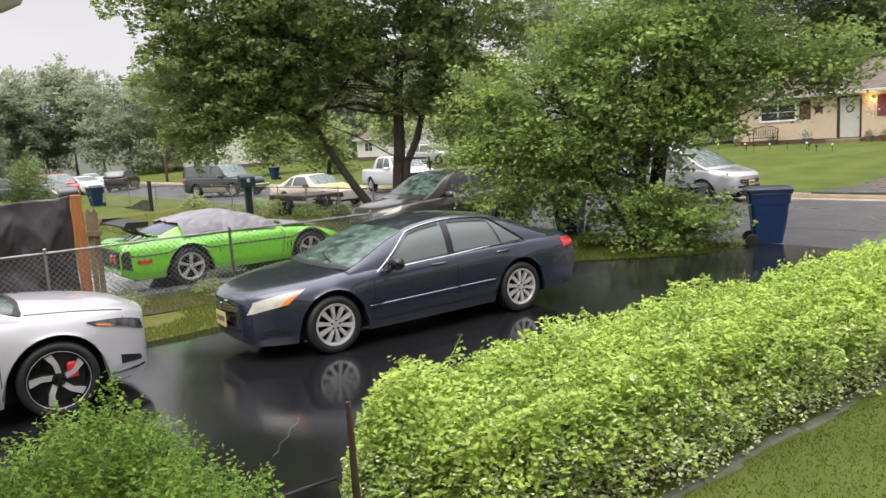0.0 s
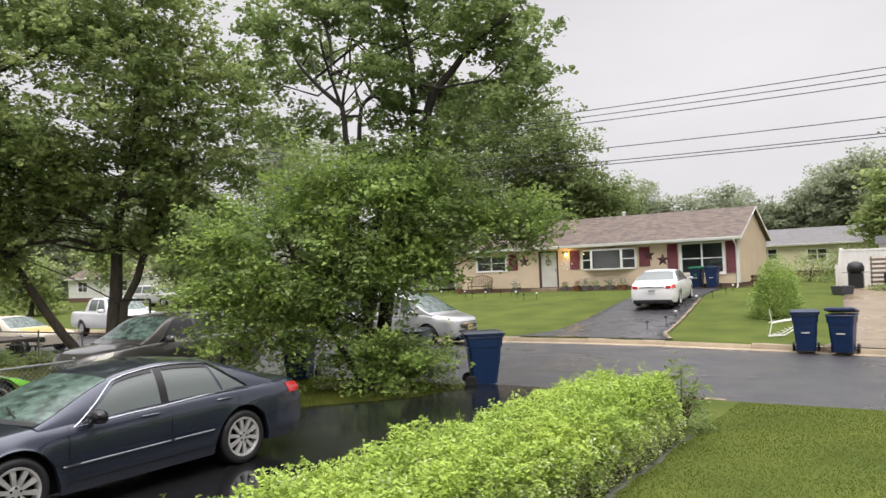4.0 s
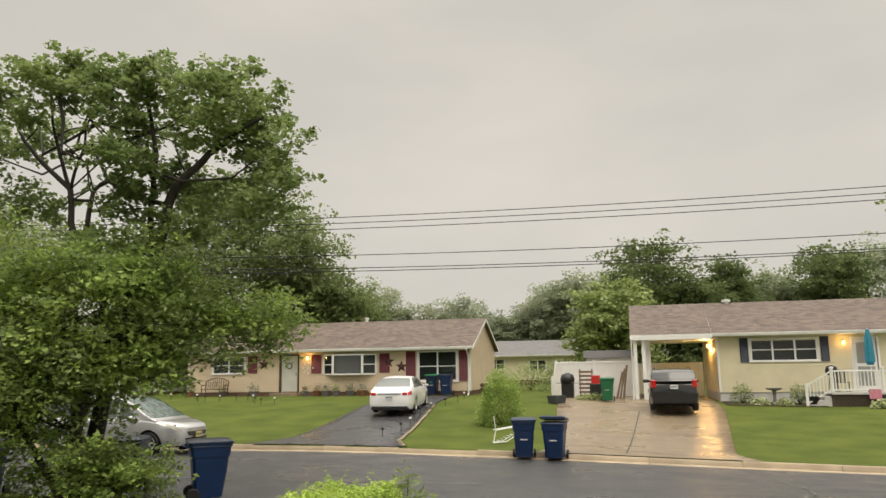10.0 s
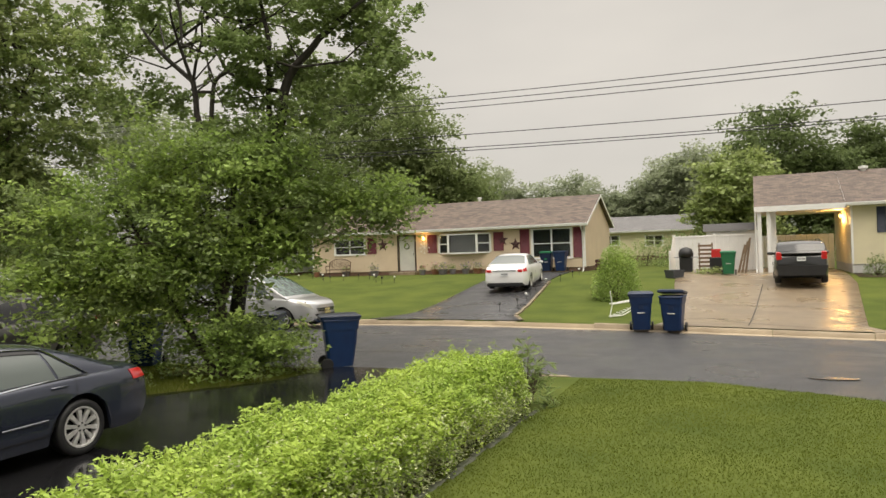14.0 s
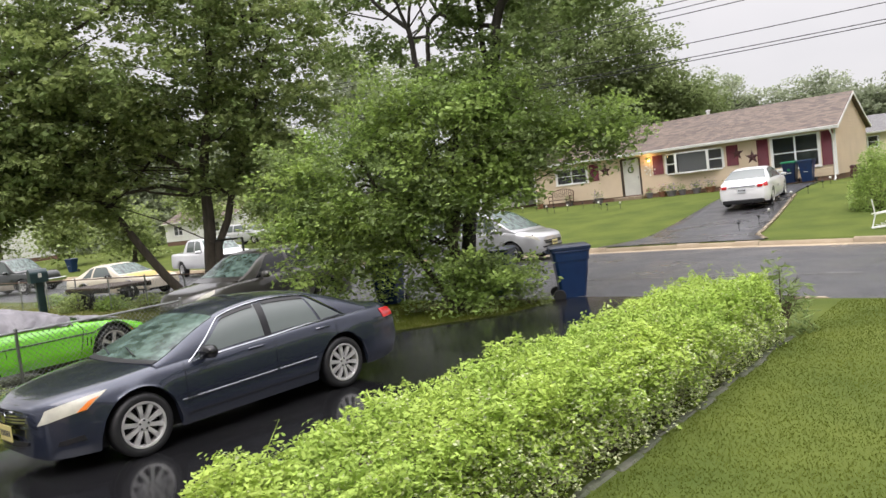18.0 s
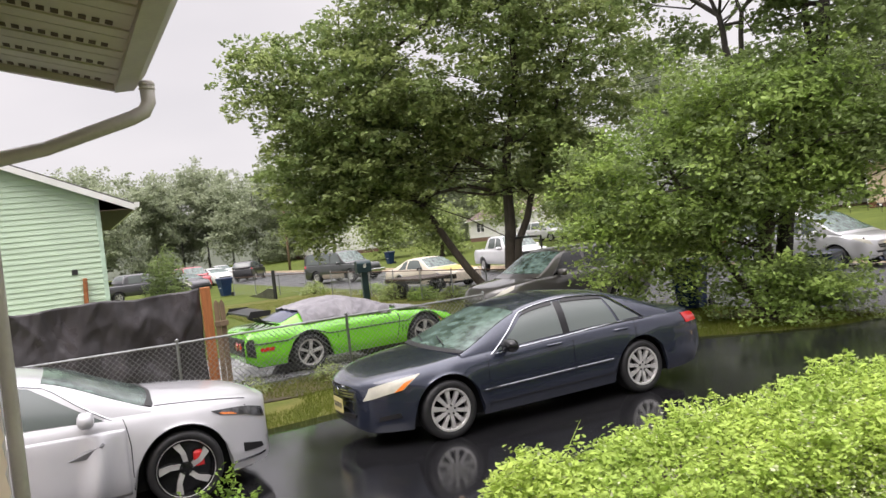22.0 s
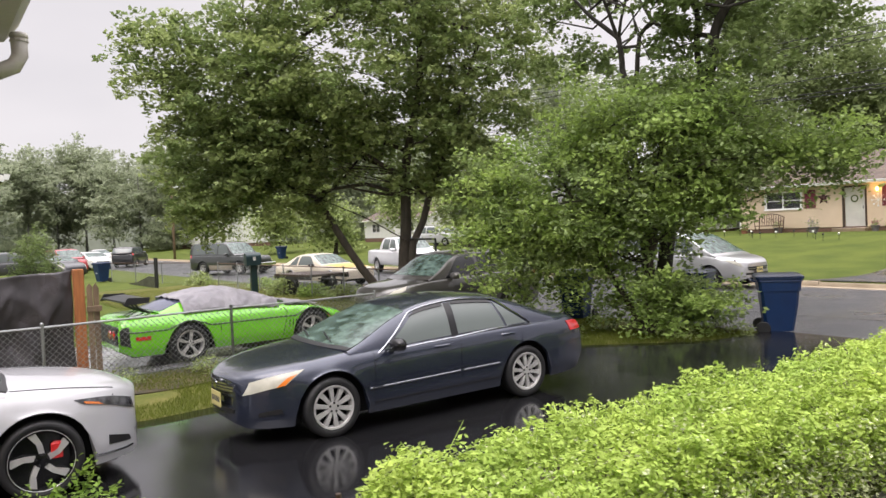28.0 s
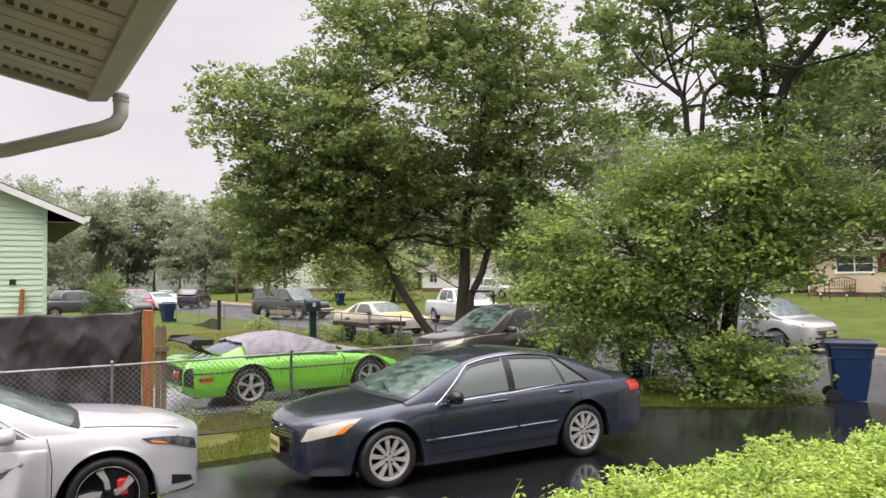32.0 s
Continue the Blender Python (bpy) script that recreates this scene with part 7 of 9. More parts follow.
def tree(label, base, trunks, blobs, leaf_m, leaf, clumps, per, spread, bark, seed, limbs=14, category="tree", extra=None, shell=0.75, ratio=0.6, droop=0.25):
    """trunks: list of ([points], r_bottom, r_top). Limbs run from the trunks to clump places, so that wood shows in the gaps."""
    rng = np.random.default_rng(seed)
    t = thing("tree", label, category, base)
    B = Vector(base)
    s = Shape()
    tops = []
    for pts, ra, rb in trunks:
        P_ = [Vector(p) - B for p in pts]
        fine = []
        for i in range(len(P_) - 1):
            for k in range(4):
                fine.append(P_[i].lerp(P_[i + 1], k / 4) + Vector(rng.normal(size=3) * ra * 0.12))
        fine.append(P_[-1])
        rad = [ra + (rb - ra) * (k / (len(fine) - 1)) ** 0.8 for k in range(len(fine))]
        rad[0] *= 1.35
        s.tube(fine, rad, 10, caps=False)
        tops.append(fine)
    s.part("trunk", bark, t, smooth=True)
    c, p = crown_points(rng, blobs, clumps, per, spread, shell)
    loc = c - np.array(base)
    pick = rng.choice(len(loc), size=min(limbs * 2, len(loc)), replace=False)
    for k, i in enumerate(pick):
        e = Vector(loc[i])
        if e.z < 1.6:
            continue
        fine = tops[int(rng.integers(len(tops)))]
        cand = [q for q in fine[len(fine) // 3:] if q.z < e.z + 0.2] or [fine[-1]]
        a = min(cand, key=lambda q: (q - e).length)
        if k < limbs:
            ls = Shape()
            limb_tubes(ls, rng, a, [e], 0.018 + 0.014 * (e - a).length / 2, 0.008, wobble=0.14 * (e - a).length / 3)
            ls.part("limb", bark, t, smooth=True)
        else:
            limb_tubes(s := Shape(), rng, a, [e], 0.02, 0.006, wobble=0.12, n=5, sides=5)
            s.part("branch", bark, t, smooth=True)
    pl = p - np.array(base)
    pl = pl[pl[:, 2] > 0.05]
    if extra:
        k = int(len(pl) * extra[1])
        part("crown", leaf_mesh("crown", pl[:k], leaf, extra[0], rng, ratio=ratio, droop=droop), t)
        pl = pl[k:]
    part("crown", leaf_mesh("crown", pl, leaf, leaf_m, rng, ratio=ratio, droop=droop), t)
    return t


# spreading tree in the neighbour's verge: one upright and one leaning stem
tree("broad leafy shade tree with a forked leaning trunk", (-18.53, 11.75, 0), [([(-18.53, 11.75, -0.15), (-18.53, 11.86, 1.52), (-18.42, 11.98, 3.78), (-17.85, 12.20, 6.49), (-17.74, 12.32, 9.20)], 0.24, 0.06), ([(-18.70, 11.53, -0.15), (-19.21, 10.51, 1.52), (-19.66, 9.72, 3.10), (-20.23, 8.59, 4.91), (-20.34, 7.80, 6.49)], 0.15, 0.05), ([(-18.31, 11.86, -0.15), (-18.19, 11.98, 1.74), (-17.63, 12.88, 4.45), (-16.95, 13.67, 7.39)], 0.15, 0.05)],
     [(-18.98, 10.62, 7.39, 4.0, 4.0, 2.6), (-20.2, 8.2, 4.3, 1.9, 1.7, 1.2), (-19.7, 9.5, 5.2, 2.0, 1.8, 1.4), (-20.57, 7.80, 6.49, 2.3, 2.3, 2.4), (-20.79, 7.01, 4.45, 1.7, 1.5, 1.6), (-16.84, 13.67, 6.71, 2.1, 2.1, 2.6), (-18.76, 11.07, 10.33, 3.6, 3.6, 2.2), (-19.89, 8.81, 3.55, 1.5, 1.4, 1.1), (-21.02, 5.99, 7.17, 1.3, 1.2, 1.3), (-18.31, 11.98, 4.68, 2.0, 2.0, 1.6), (-20.68, 6.67, 2.98, 0.9, 0.8, 0.8), (-17.18, 13.33, 3.78, 1.4, 1.4, 1.2)],
     M["leaf_olive"], 0.172, 2300, 46, 0.235, M["bark"], 11, limbs=22, extra=(M["leaf_maple"], 0.35))
# bushy young tree on the grass corner
tree("bushy young maple reaching to the ground", (-9.4, 11.6, 0), [([(-9.4, 11.6, -0.1), (-9.45, 11.6, 1.4), (-9.3, 11.7, 2.8), (-9.1, 11.8, 4.2)], 0.16, 0.04), ([(-9.5, 11.5, 0.0), (-10.3, 11.1, 1.6), (-11.0, 10.8, 3.2)], 0.07, 0.03)],
     [(-9.5, 11.6, 3.4, 1.7, 1.5, 1.1), (-8.9, 11.9, 2.35, 0.9, 0.8, 0.45), (-9.8, 11.2, 2.3, 1.0, 0.8, 0.5), (-10.9, 10.6, 2.9, 1.3, 1.2, 1.3), (-8.4, 12.4, 3.5, 1.1, 1.0, 0.9), (-7.2, 13.1, 3.35, 0.85, 0.8, 0.50), (-6.8, 13.4, 3.15, 0.5, 0.45, 0.3), (-9.9, 11.2, 4.3, 1.1, 1.0, 0.5), (-9.6, 11.3, 0.85, 1.1, 0.8, 0.65), (-11.4, 10.2, 1.5, 0.9, 0.8, 1.2), (-8.9, 11.9, 0.55, 0.8, 0.6, 0.45), (-8.2, 12.4, 2.75, 0.6, 0.6, 0.4), (-10.4, 10.9, 1.9, 0.9, 0.8, 0.7), (-8.9, 12.2, 4.3, 0.8, 0.8, 0.5), (-11.9, 9.8, 2.6, 0.8, 0.7, 0.9)],
     M["leaf_bright"], 0.112, 900, 78, 0.27, M["bark"], 12, limbs=26, extra=(M["leaf_maple"], 0.40), shell=0.8, ratio=0.6)
# tall open maple behind it
tree("tall maple with open forks and a tufted dark green crown", (-10.2, 12.6, 0), [([(-10.2, 12.6, -0.1), (-9.8, 12.75, 2.2), (-8.95, 12.85, 4.6), (-8.65, 12.9, 5.97), (-8.04, 12.9, 6.52), (-7.43, 12.9, 6.94), (-6.7, 12.9, 7.3)], 0.18, 0.03), ([(-10.2, 12.6, 0.3), (-10.6, 12.7, 3.2), (-10.92, 12.9, 4.8), (-11.1, 12.9, 6.14), (-12.04, 12.9, 6.95), (-12.55, 12.9, 7.56)], 0.11, 0.03), ([(-11.1, 12.9, 6.1), (-11.35, 12.8, 6.9), (-11.52, 12.7, 7.66), (-11.4, 12.5, 8.3)], 0.045, 0.02), ([(-11.2, 12.9, 6.7), (-11.0, 12.9, 7.2), (-10.81, 12.9, 7.72)], 0.035, 0.018), ([(-10.8, 12.8, 4.5), (-10.67, 12.9, 5.15), (-10.54, 12.9, 6.1), (-9.88, 12.9, 6.48), (-9.3, 12.9, 6.7)], 0.07, 0.025), ([(-8.95, 12.85, 4.6), (-9.13, 12.9, 5.3), (-9.09, 12.9, 6.72), (-9.22, 12.8, 7.7), (-9.3, 12.7, 8.3)], 0.08, 0.025)],
     [(-11.58, 11.85, 7.91, 1.03, 0.93, 0.74), (-11.0, 12.55, 8.37, 0.77, 0.69, 0.57), (-13.48, 13.25, 7.43, 0.7, 0.63, 0.61), (-12.6, 13.95, 7.71, 0.63, 0.57, 0.41), (-9.45, 12.2, 7.83, 0.78, 0.7, 0.78), (-9.06, 12.9, 8.3, 0.67, 0.6, 0.62), (-9.63, 13.6, 7.47, 0.84, 0.76, 0.58), (-7.26, 11.85, 7.47, 0.59, 0.53, 0.5),
      (-7.08, 12.55, 7.83, 0.55, 0.49, 0.53), (-7.77, 13.25, 7.32, 0.9, 0.81, 0.55), (-7.25, 13.95, 7.5, 0.66, 0.59, 0.76), (-5.84, 12.2, 6.26, 0.45, 0.41, 0.54), (-6.1, 12.9, 5.97, 0.29, 0.26, 0.29), (-7.15, 13.6, 6.41, 0.51, 0.46, 0.48), (-9.2, 11.85, 6.37, 0.74, 0.67, 0.28), (-9.56, 12.55, 5.72, 0.59, 0.53, 0.41),
      (-9.04, 13.25, 6.33, 0.53, 0.48, 0.43), (-8.4, 13.95, 6.09, 0.81, 0.73, 0.44), (-6.59, 12.2, 5.13, 0.51, 0.46, 0.48), (-8.35, 12.9, 5.26, 0.75, 0.68, 0.46), (-13.05, 13.6, 6.04, 1.07, 0.96, 0.4), (-9.47, 11.85, 4.9, 0.75, 0.68, 0.32), (-6.33, 12.55, 5.52, 0.29, 0.26, 0.44)],
     M["leaf_maple"], 0.118, 500, 56, 0.16, M["bark_pale"], 13, limbs=9, shell=0.8, ratio=0.8)

# background trees: behind the houses opposite and along the far left
rngb = np.random.default_rng(3)


def back_tree(x, y, h, r, m_, seed, leaf=0.34, clumps=150, per=26, trunk=0.22, label="tall dark tree behind the houses", low=0.25, bark=None):
    zb = gz(x, y)
    rg = np.random.default_rng(seed)
    blobs = [(x, y, zb + h * 0.62, r, r, h * 0.34)]
    for k in range(5):
        a = rg.uniform(0, 6.28)
        blobs.append((x + r * 0.6 * math.cos(a), y + r * 0.6 * math.sin(a), zb + h * rg.uniform(low + 0.12, 0.85), r * 0.55, r * 0.55, h * 0.16))
    return tree(label, (x, y, zb), [([(x, y, zb - 0.2), (x + 0.2, y, zb + h * 0.4), (x - 0.1, y, zb + h * 0.8)], trunk, 0.05)], blobs, m_, leaf, clumps, per, 0.5 + r * 0.05, bark or M["bark"], seed, limbs=4, ratio=0.85)


back_tree(-28.0, 53.0, 16.5, 5.5, M["leaf_mid"], 21, clumps=560, per=54, leaf=0.29, low=0.05)
back_tree(-23.8, 55.5, 9.5, 4.0, M["leaf_mid"], 22, clumps=420, per=54, leaf=0.29, low=0.05)
back_tree(-33.5, 50.0, 13.0, 4.8, M["leaf_mid"], 23, clumps=420, per=54, leaf=0.29, low=0.05)
back_tree(-42.0, 44.0, 15.0, 4.5, M["leaf_far"], 24, clumps=320, per=50, leaf=0.28, label="tree beyond the street, its leaves paled as by haze")
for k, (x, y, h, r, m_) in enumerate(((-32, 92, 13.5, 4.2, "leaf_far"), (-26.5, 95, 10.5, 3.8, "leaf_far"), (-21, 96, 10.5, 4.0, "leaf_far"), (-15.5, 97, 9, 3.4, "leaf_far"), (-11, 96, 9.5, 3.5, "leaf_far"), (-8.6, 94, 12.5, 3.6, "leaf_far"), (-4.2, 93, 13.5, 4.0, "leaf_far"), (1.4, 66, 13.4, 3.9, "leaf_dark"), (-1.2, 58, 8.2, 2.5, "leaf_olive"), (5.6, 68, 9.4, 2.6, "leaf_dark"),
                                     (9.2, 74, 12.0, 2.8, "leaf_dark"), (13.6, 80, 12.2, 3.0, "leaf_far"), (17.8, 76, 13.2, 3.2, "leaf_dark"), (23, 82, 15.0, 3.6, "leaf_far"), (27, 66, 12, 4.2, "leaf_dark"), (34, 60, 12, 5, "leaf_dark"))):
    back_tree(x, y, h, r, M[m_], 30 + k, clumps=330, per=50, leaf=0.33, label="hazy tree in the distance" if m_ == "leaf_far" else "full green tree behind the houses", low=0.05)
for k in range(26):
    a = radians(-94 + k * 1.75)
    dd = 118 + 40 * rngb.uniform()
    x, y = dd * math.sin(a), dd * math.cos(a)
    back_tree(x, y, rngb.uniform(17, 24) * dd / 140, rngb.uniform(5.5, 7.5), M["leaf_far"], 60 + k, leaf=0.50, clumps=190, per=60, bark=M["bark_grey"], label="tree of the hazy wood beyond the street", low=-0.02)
for k, (x, y, h, r) in enumerate(((-58, 30, 4.6, 1.7), (-66, 42, 8, 3.0), (-70, 30, 5.5, 2.2), (-47, 36, 6, 2.2), (-92, 32, 9, 3.5))):
    back_tree(x, y, h, r, M["leaf_olive"], 100 + k, leaf=0.30, clumps=160, label="rounded garden tree beside the street", low=0.1)
# tree at the street end of the own lawn, only its outer sprays reach into the view
edge_tree = tree("leafy tree with bare twigs at the end of the lawn", (6.6, 11.3, gz(6.6, 11.3)), [([(6.6, 11.3, -0.4), (6.5, 11.35, 2.5), (6.3, 11.5, 5.5), (6.0, 11.6, 8.0)], 0.16, 0.05)],
     [(6.4, 11.4, 5.2, 1.7, 1.7, 1.6), (4.6, 11.8, 4.5, 0.6, 0.6, 0.8), (5.4, 11.6, 6.2, 1.0, 1.0, 1.0)], M["leaf_maple"], 0.12, 260, 46, 0.2, M["bark"], 120, limbs=8)
for pts in (((6.0, 11.6, 7.9), (5.0, 11.9, 8.35), (4.2, 12.0, 8.45), (3.8, 12.05, 8.38), (3.45, 12.1, 8.5)), ((4.2, 12.0, 8.45), (3.8, 12.1, 8.2), (3.55, 12.1, 8.25)), ((3.8, 12.05, 8.38), (3.6, 12.1, 8.6))):
    Shape().tube([Vector(q) - edge_tree.matrix_world.translation for q in pts], [0.012 - 0.002 * k for k in range(len(pts))], 5, caps=False).part("twig", M["bark_grey"], edge_tree)


# misty tree line closing the distance all round: glowing sheets, mist put into their colour
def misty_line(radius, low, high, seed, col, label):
    m = bpy.data.materials.new("mist-coloured glowing woods")
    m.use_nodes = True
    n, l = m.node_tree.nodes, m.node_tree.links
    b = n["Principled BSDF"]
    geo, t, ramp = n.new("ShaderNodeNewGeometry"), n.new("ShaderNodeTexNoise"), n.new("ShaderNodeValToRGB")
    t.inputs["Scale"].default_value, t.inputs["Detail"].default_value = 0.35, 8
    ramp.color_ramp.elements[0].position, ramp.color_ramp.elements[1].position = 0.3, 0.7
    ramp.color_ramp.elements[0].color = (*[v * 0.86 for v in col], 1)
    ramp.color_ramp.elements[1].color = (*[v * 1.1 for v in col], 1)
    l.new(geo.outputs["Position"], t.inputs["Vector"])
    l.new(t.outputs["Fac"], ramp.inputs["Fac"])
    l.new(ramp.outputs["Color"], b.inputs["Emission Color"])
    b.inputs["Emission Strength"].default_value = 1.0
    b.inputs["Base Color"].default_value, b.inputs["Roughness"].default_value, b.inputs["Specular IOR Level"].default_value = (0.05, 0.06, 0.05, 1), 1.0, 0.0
    v, f = [], []
    steps = 1400
    for k in range(steps + 1):
        a = radians(-135 + 200 * k / steps)
        q = a * radius
        h = low + (high - low) * (0.5 + 0.8 * noise.noise(Vector((q * 0.035, seed, 0)))) + 1.6 * noise.noise(Vector((q * 0.17, seed, 3))) + 0.7 * noise.noise(Vector((q * 0.7, seed, 5))) + 0.4 * noise.noise(Vector((q * 2.2, seed, 8)))
        x, y = radius * math.sin(a), radius * math.cos(a)
        v += [(x, y, -1.0), (x, y, max(2.0, h))]
    f = [(2 * k, 2 * k + 2, 2 * k + 3, 2 * k + 1) for k in range(steps)]
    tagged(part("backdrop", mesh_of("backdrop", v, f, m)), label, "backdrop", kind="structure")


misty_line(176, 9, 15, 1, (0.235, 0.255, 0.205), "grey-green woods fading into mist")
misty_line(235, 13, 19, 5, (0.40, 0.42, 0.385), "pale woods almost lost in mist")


def shrub(label, x, y, z, rx, ry, h, m_, leaf, n, seed, category="shrub", name="shrub", twigs=10, ratio=0.55, sprig=0):
    rng = np.random.default_rng(seed)
    t = thing(name, label, category, (x, y, z))
    d = rng.normal(size=(n, 3))
    d /= np.linalg.norm(d, axis=1, keepdims=True)
    d[:, 2] = np.abs(d[:, 2])
    bump = np.array([1 + 0.22 * noise.noise(Vector(q * 2.2) + Vector((seed, 0, 0))) for q in d])[:, None]
    p = d * np.array([rx, ry, h]) * bump * rng.uniform(0.62, 1.03, size=(n, 1)) + rng.normal(size=(n, 3)) * 0.03
    p[:, 2] = np.maximum(p[:, 2], 0.02)
    if sprig:
        m = n // sprig
        up = rng.normal(size=(m, 3)) * 0.25 + np.array([0, 0, 1.0]) + d[:m] * 0.5
        u = rng.uniform(-0.6, 0.5, size=(m, sprig, 1))
        p = (p[:m, None, :] + up[:, None, :] * u * 0.13 + rng.normal(size=(m, sprig, 3)) * 0.016).reshape(-1, 3)
        p[:, 2] = np.maximum(p[:, 2], 0.02)
    part("leaves", leaf_mesh("leaves", p, leaf, m_, rng, ratio=ratio, droop=-0.3), t)
    s = Shape()
    for k in range(twigs):
        q = d[k]
        s.tube([(0, 0, -0.02), (q[0] * rx * 0.5, q[1] * ry * 0.5, h * 0.4), (q[0] * rx * 0.95, q[1] * ry * 0.95, q[2] * h * 0.95)], [0.018, 0.01, 0.004], 5, caps=False)
    s.part("stem", M["twig"], t)
    return t


shrub("bright green conical shrub on the lawn opposite", -4.85, 28.5, gz(-4.85, 28.5) - 0.05, 0.88, 0.85, 2.2, M["leaf_bright"], 0.085, 9500, 201)
shrub("small dark shrub beside the carport", 4.9, 37.4, gz(4.9, 37.4), 0.55, 0.5, 0.95, M["leaf_maple"], 0.09, 900, 202)
shrub("leafy shrub by the porch steps", 7.3, 37.2, gz(7.3, 37.2), 0.5, 0.5, 1.0, M["leaf_maple"], 0.09, 800, 203)
for k, (x, y, r) in enumerate(((5.6, 36.9, 0.42), (6.6, 36.9, 0.40), (10.3, 36.0, 0.5), (11.9, 36.0, 0.5), (11.6, 33.0, 0.75))):
    shrub("low hosta with pale green leaves in the bed", x, y, gz(x, y), r, r * 0.9, r * 0.75, M["leaf_cream"] if k < 4 else M["leaf_maple"], 0.14, 360, 210 + k, name="hosta", category="plant", twigs=4, ratio=0.7)
bed = tagged(part("flower_bed", draped("flower_bed", lambda y: (4.1, 8.3), [36.4, 36.8, 37.4, 38.0, 38.45], M["soil"], 0.03, cols=6, thick=0.08)), "dark mulched bed along the foundation", "flower bed", kind="structure")
for k, (x, y, r, h) in enumerate(((-9.8, 49, 1.2, 1.6), (-6.6, 50, 1.4, 2.0), (-4.4, 47.5, 1.4, 2.2), (-1.6, 46, 1.5, 2.4), (-2.6, 51, 1.2, 3.0))):
    shrub("overgrown shrub between the gardens", x, y, gz(x, y), r, r, h, M["leaf_olive"] if k % 2 else M["leaf_maple"], 0.16, 1100, 220 + k)
for k, (x, y, r, h) in enumerate(((-30.5, 12.2, 0.6, 0.45), (-35.0, 11.0, 0.7, 0.65), (-27.0, 11.6, 0.5, 0.5), (-25.8, 11.2, 0.7, 0.7), (-24.0, 11.5, 0.6, 0.5), (-21.8, 11.6, 0.7, 0.5))):
    shrub("weedy shrub along the street fence", x, y, 0, r, r, h, M["leaf_olive"] if k % 2 else M["leaf_bright"], 0.11, 800, 230 + k)
shrub("dark green young conifer behind the tarp fence", -26.5, 3.25, 0, 0.85, 0.85, 2.85, M["leaf_maple"], 0.16, 3600, 240, category="shrub", ratio=0.25)
shrub("dense boxwood bush beside the house", -3.85, 0.55, 0.0, 1.0, 0.85, 1.0, M["leaf_box"], 0.034, 80000, 250, twigs=24, ratio=0.5, sprig=20)
for k, (x, y) in enumerate(((-12.2, 2.6), (-12.3, 4.0), (-12.0, 5.4), (-11.9, 7.2), (-11.6, 9.4), (-8.7, 11.3), (-8.2, 12.3), (-10.4, 10.2))):
    shrub("ragged weeds beside the drive", x, y, 0.02, 0.5, 0.35, 0.28, M["leaf_olive"], 0.07, 320, 260 + k, category="weeds", name="weeds", twigs=3, ratio=0.3)


# ---- hedge between drive and lawn ----
def hedge():
    rng = np.random.default_rng(77)
    t = thing("hedge", "bright variegated yellow-green hedge along the drive", "hedge", (-3.45, 6.0, 0))
    y0, y1 = 1.75, 10.2
    def shell_points(n, zlo, zhi, inner=0.80):
        a = rng.uniform(y0, y1, n)
        th = rng.uniform(0, math.pi, n)
        ends = np.minimum(np.minimum((a - y0) / 0.45, (y1 - a) / 0.45), 1.0).clip(0.02, 1) ** 0.5
        bump = np.array([1 + 0.16 * noise.noise(Vector((q * 0.9, w * 1.4, 0))) + 0.16 * noise.noise(Vector((q * 3, w * 4, 5))) + 0.10 * noise.noise(Vector((q * 9, w * 7, 9))) for q, w in zip(a, th)])
        k = rng.uniform(inner, 1.02, n) * bump * ends
        sx = np.sign(np.cos(th)) * np.abs(np.cos(th)) ** 0.55 * 0.66
        sz = np.abs(np.sin(th)) ** 0.6 * 0.87
        return np.stack([sx * k, a - 6.0, sz * k * (0.97 + 0.03 * ends)], axis=1)
    p = shell_points(180000, 0, 1, 0.62)
    p[:, 2] = np.maximum(p[:, 2], 0.03)
    zf = p[:, 2] / 0.94
    pale = (rng.uniform(size=len(p)) < np.clip(0.95 - 1.15 * zf, 0.06, 0.80))
    part("leaves", leaf_mesh("leaves", p[~pale], 0.050, M["leaf_hedge"], rng, ratio=0.5, droop=-0.2), t, "yellow-green young leaves")
    part("variegated_leaves", leaf_mesh("variegated_leaves", p[pale], 0.036, M["leaf_cream"], rng, ratio=0.6), t, "small cream-edged leaves low on the sides")
    # shoots standing up out of the top
    tips = []
    for k in range(110):
        y = rng.uniform(y0 + 0.9, y1 - 0.5) - 6.0
        x = rng.uniform(-0.30, 0.38)
        h = rng.uniform(0.16, 0.34)
        z0 = 0.72
        q = [(x, y, z0), (x + rng.normal() * 0.04, y + rng.normal() * 0.04, z0 + h * 0.6), (x + rng.normal() * 0.08, y + rng.normal() * 0.08, z0 + h)]
        Shape().tube(q, [0.003, 0.0025, 0.0015], 4, caps=False).part("shoot", M["leaf_hedge"], t)
        for j in range(9):
            u = rng.uniform(0.2, 1.0)
            tips.append(np.array(q[0]) * (1 - u) + np.array(q[2]) * u + rng.normal(size=3) * 0.022)
    part("shoot_leaves", leaf_mesh("shoot_leaves", np.array(tips), 0.040, M["leaf_hedge"], rng, droop=-0.4), t)
    core = Shape()
    n = 40
    v = []
    for i in range(n + 1):
        y = y0 + 0.2 + (y1 - y0 - 0.4) * i / n - 6.0
        for j in range(9):
            th = math.pi * j / 8
            kk = min(1.0, 0.25 + i / 5, 0.25 + (n - i) / 5)
            v.append((0.44 * kk * math.copysign(abs(math.cos(th)) ** 0.6, math.cos(th)), y, 0.66 * kk * abs(math.sin(th)) ** 0.6))
    core.add(v, [(i * 9 + j, i * 9 + j + 1, (i + 1) * 9 + j + 1, (i + 1) * 9 + j) for i in range(n) for j in range(8)])
    core.part("inner_wood", M["twig"], t)
    return t


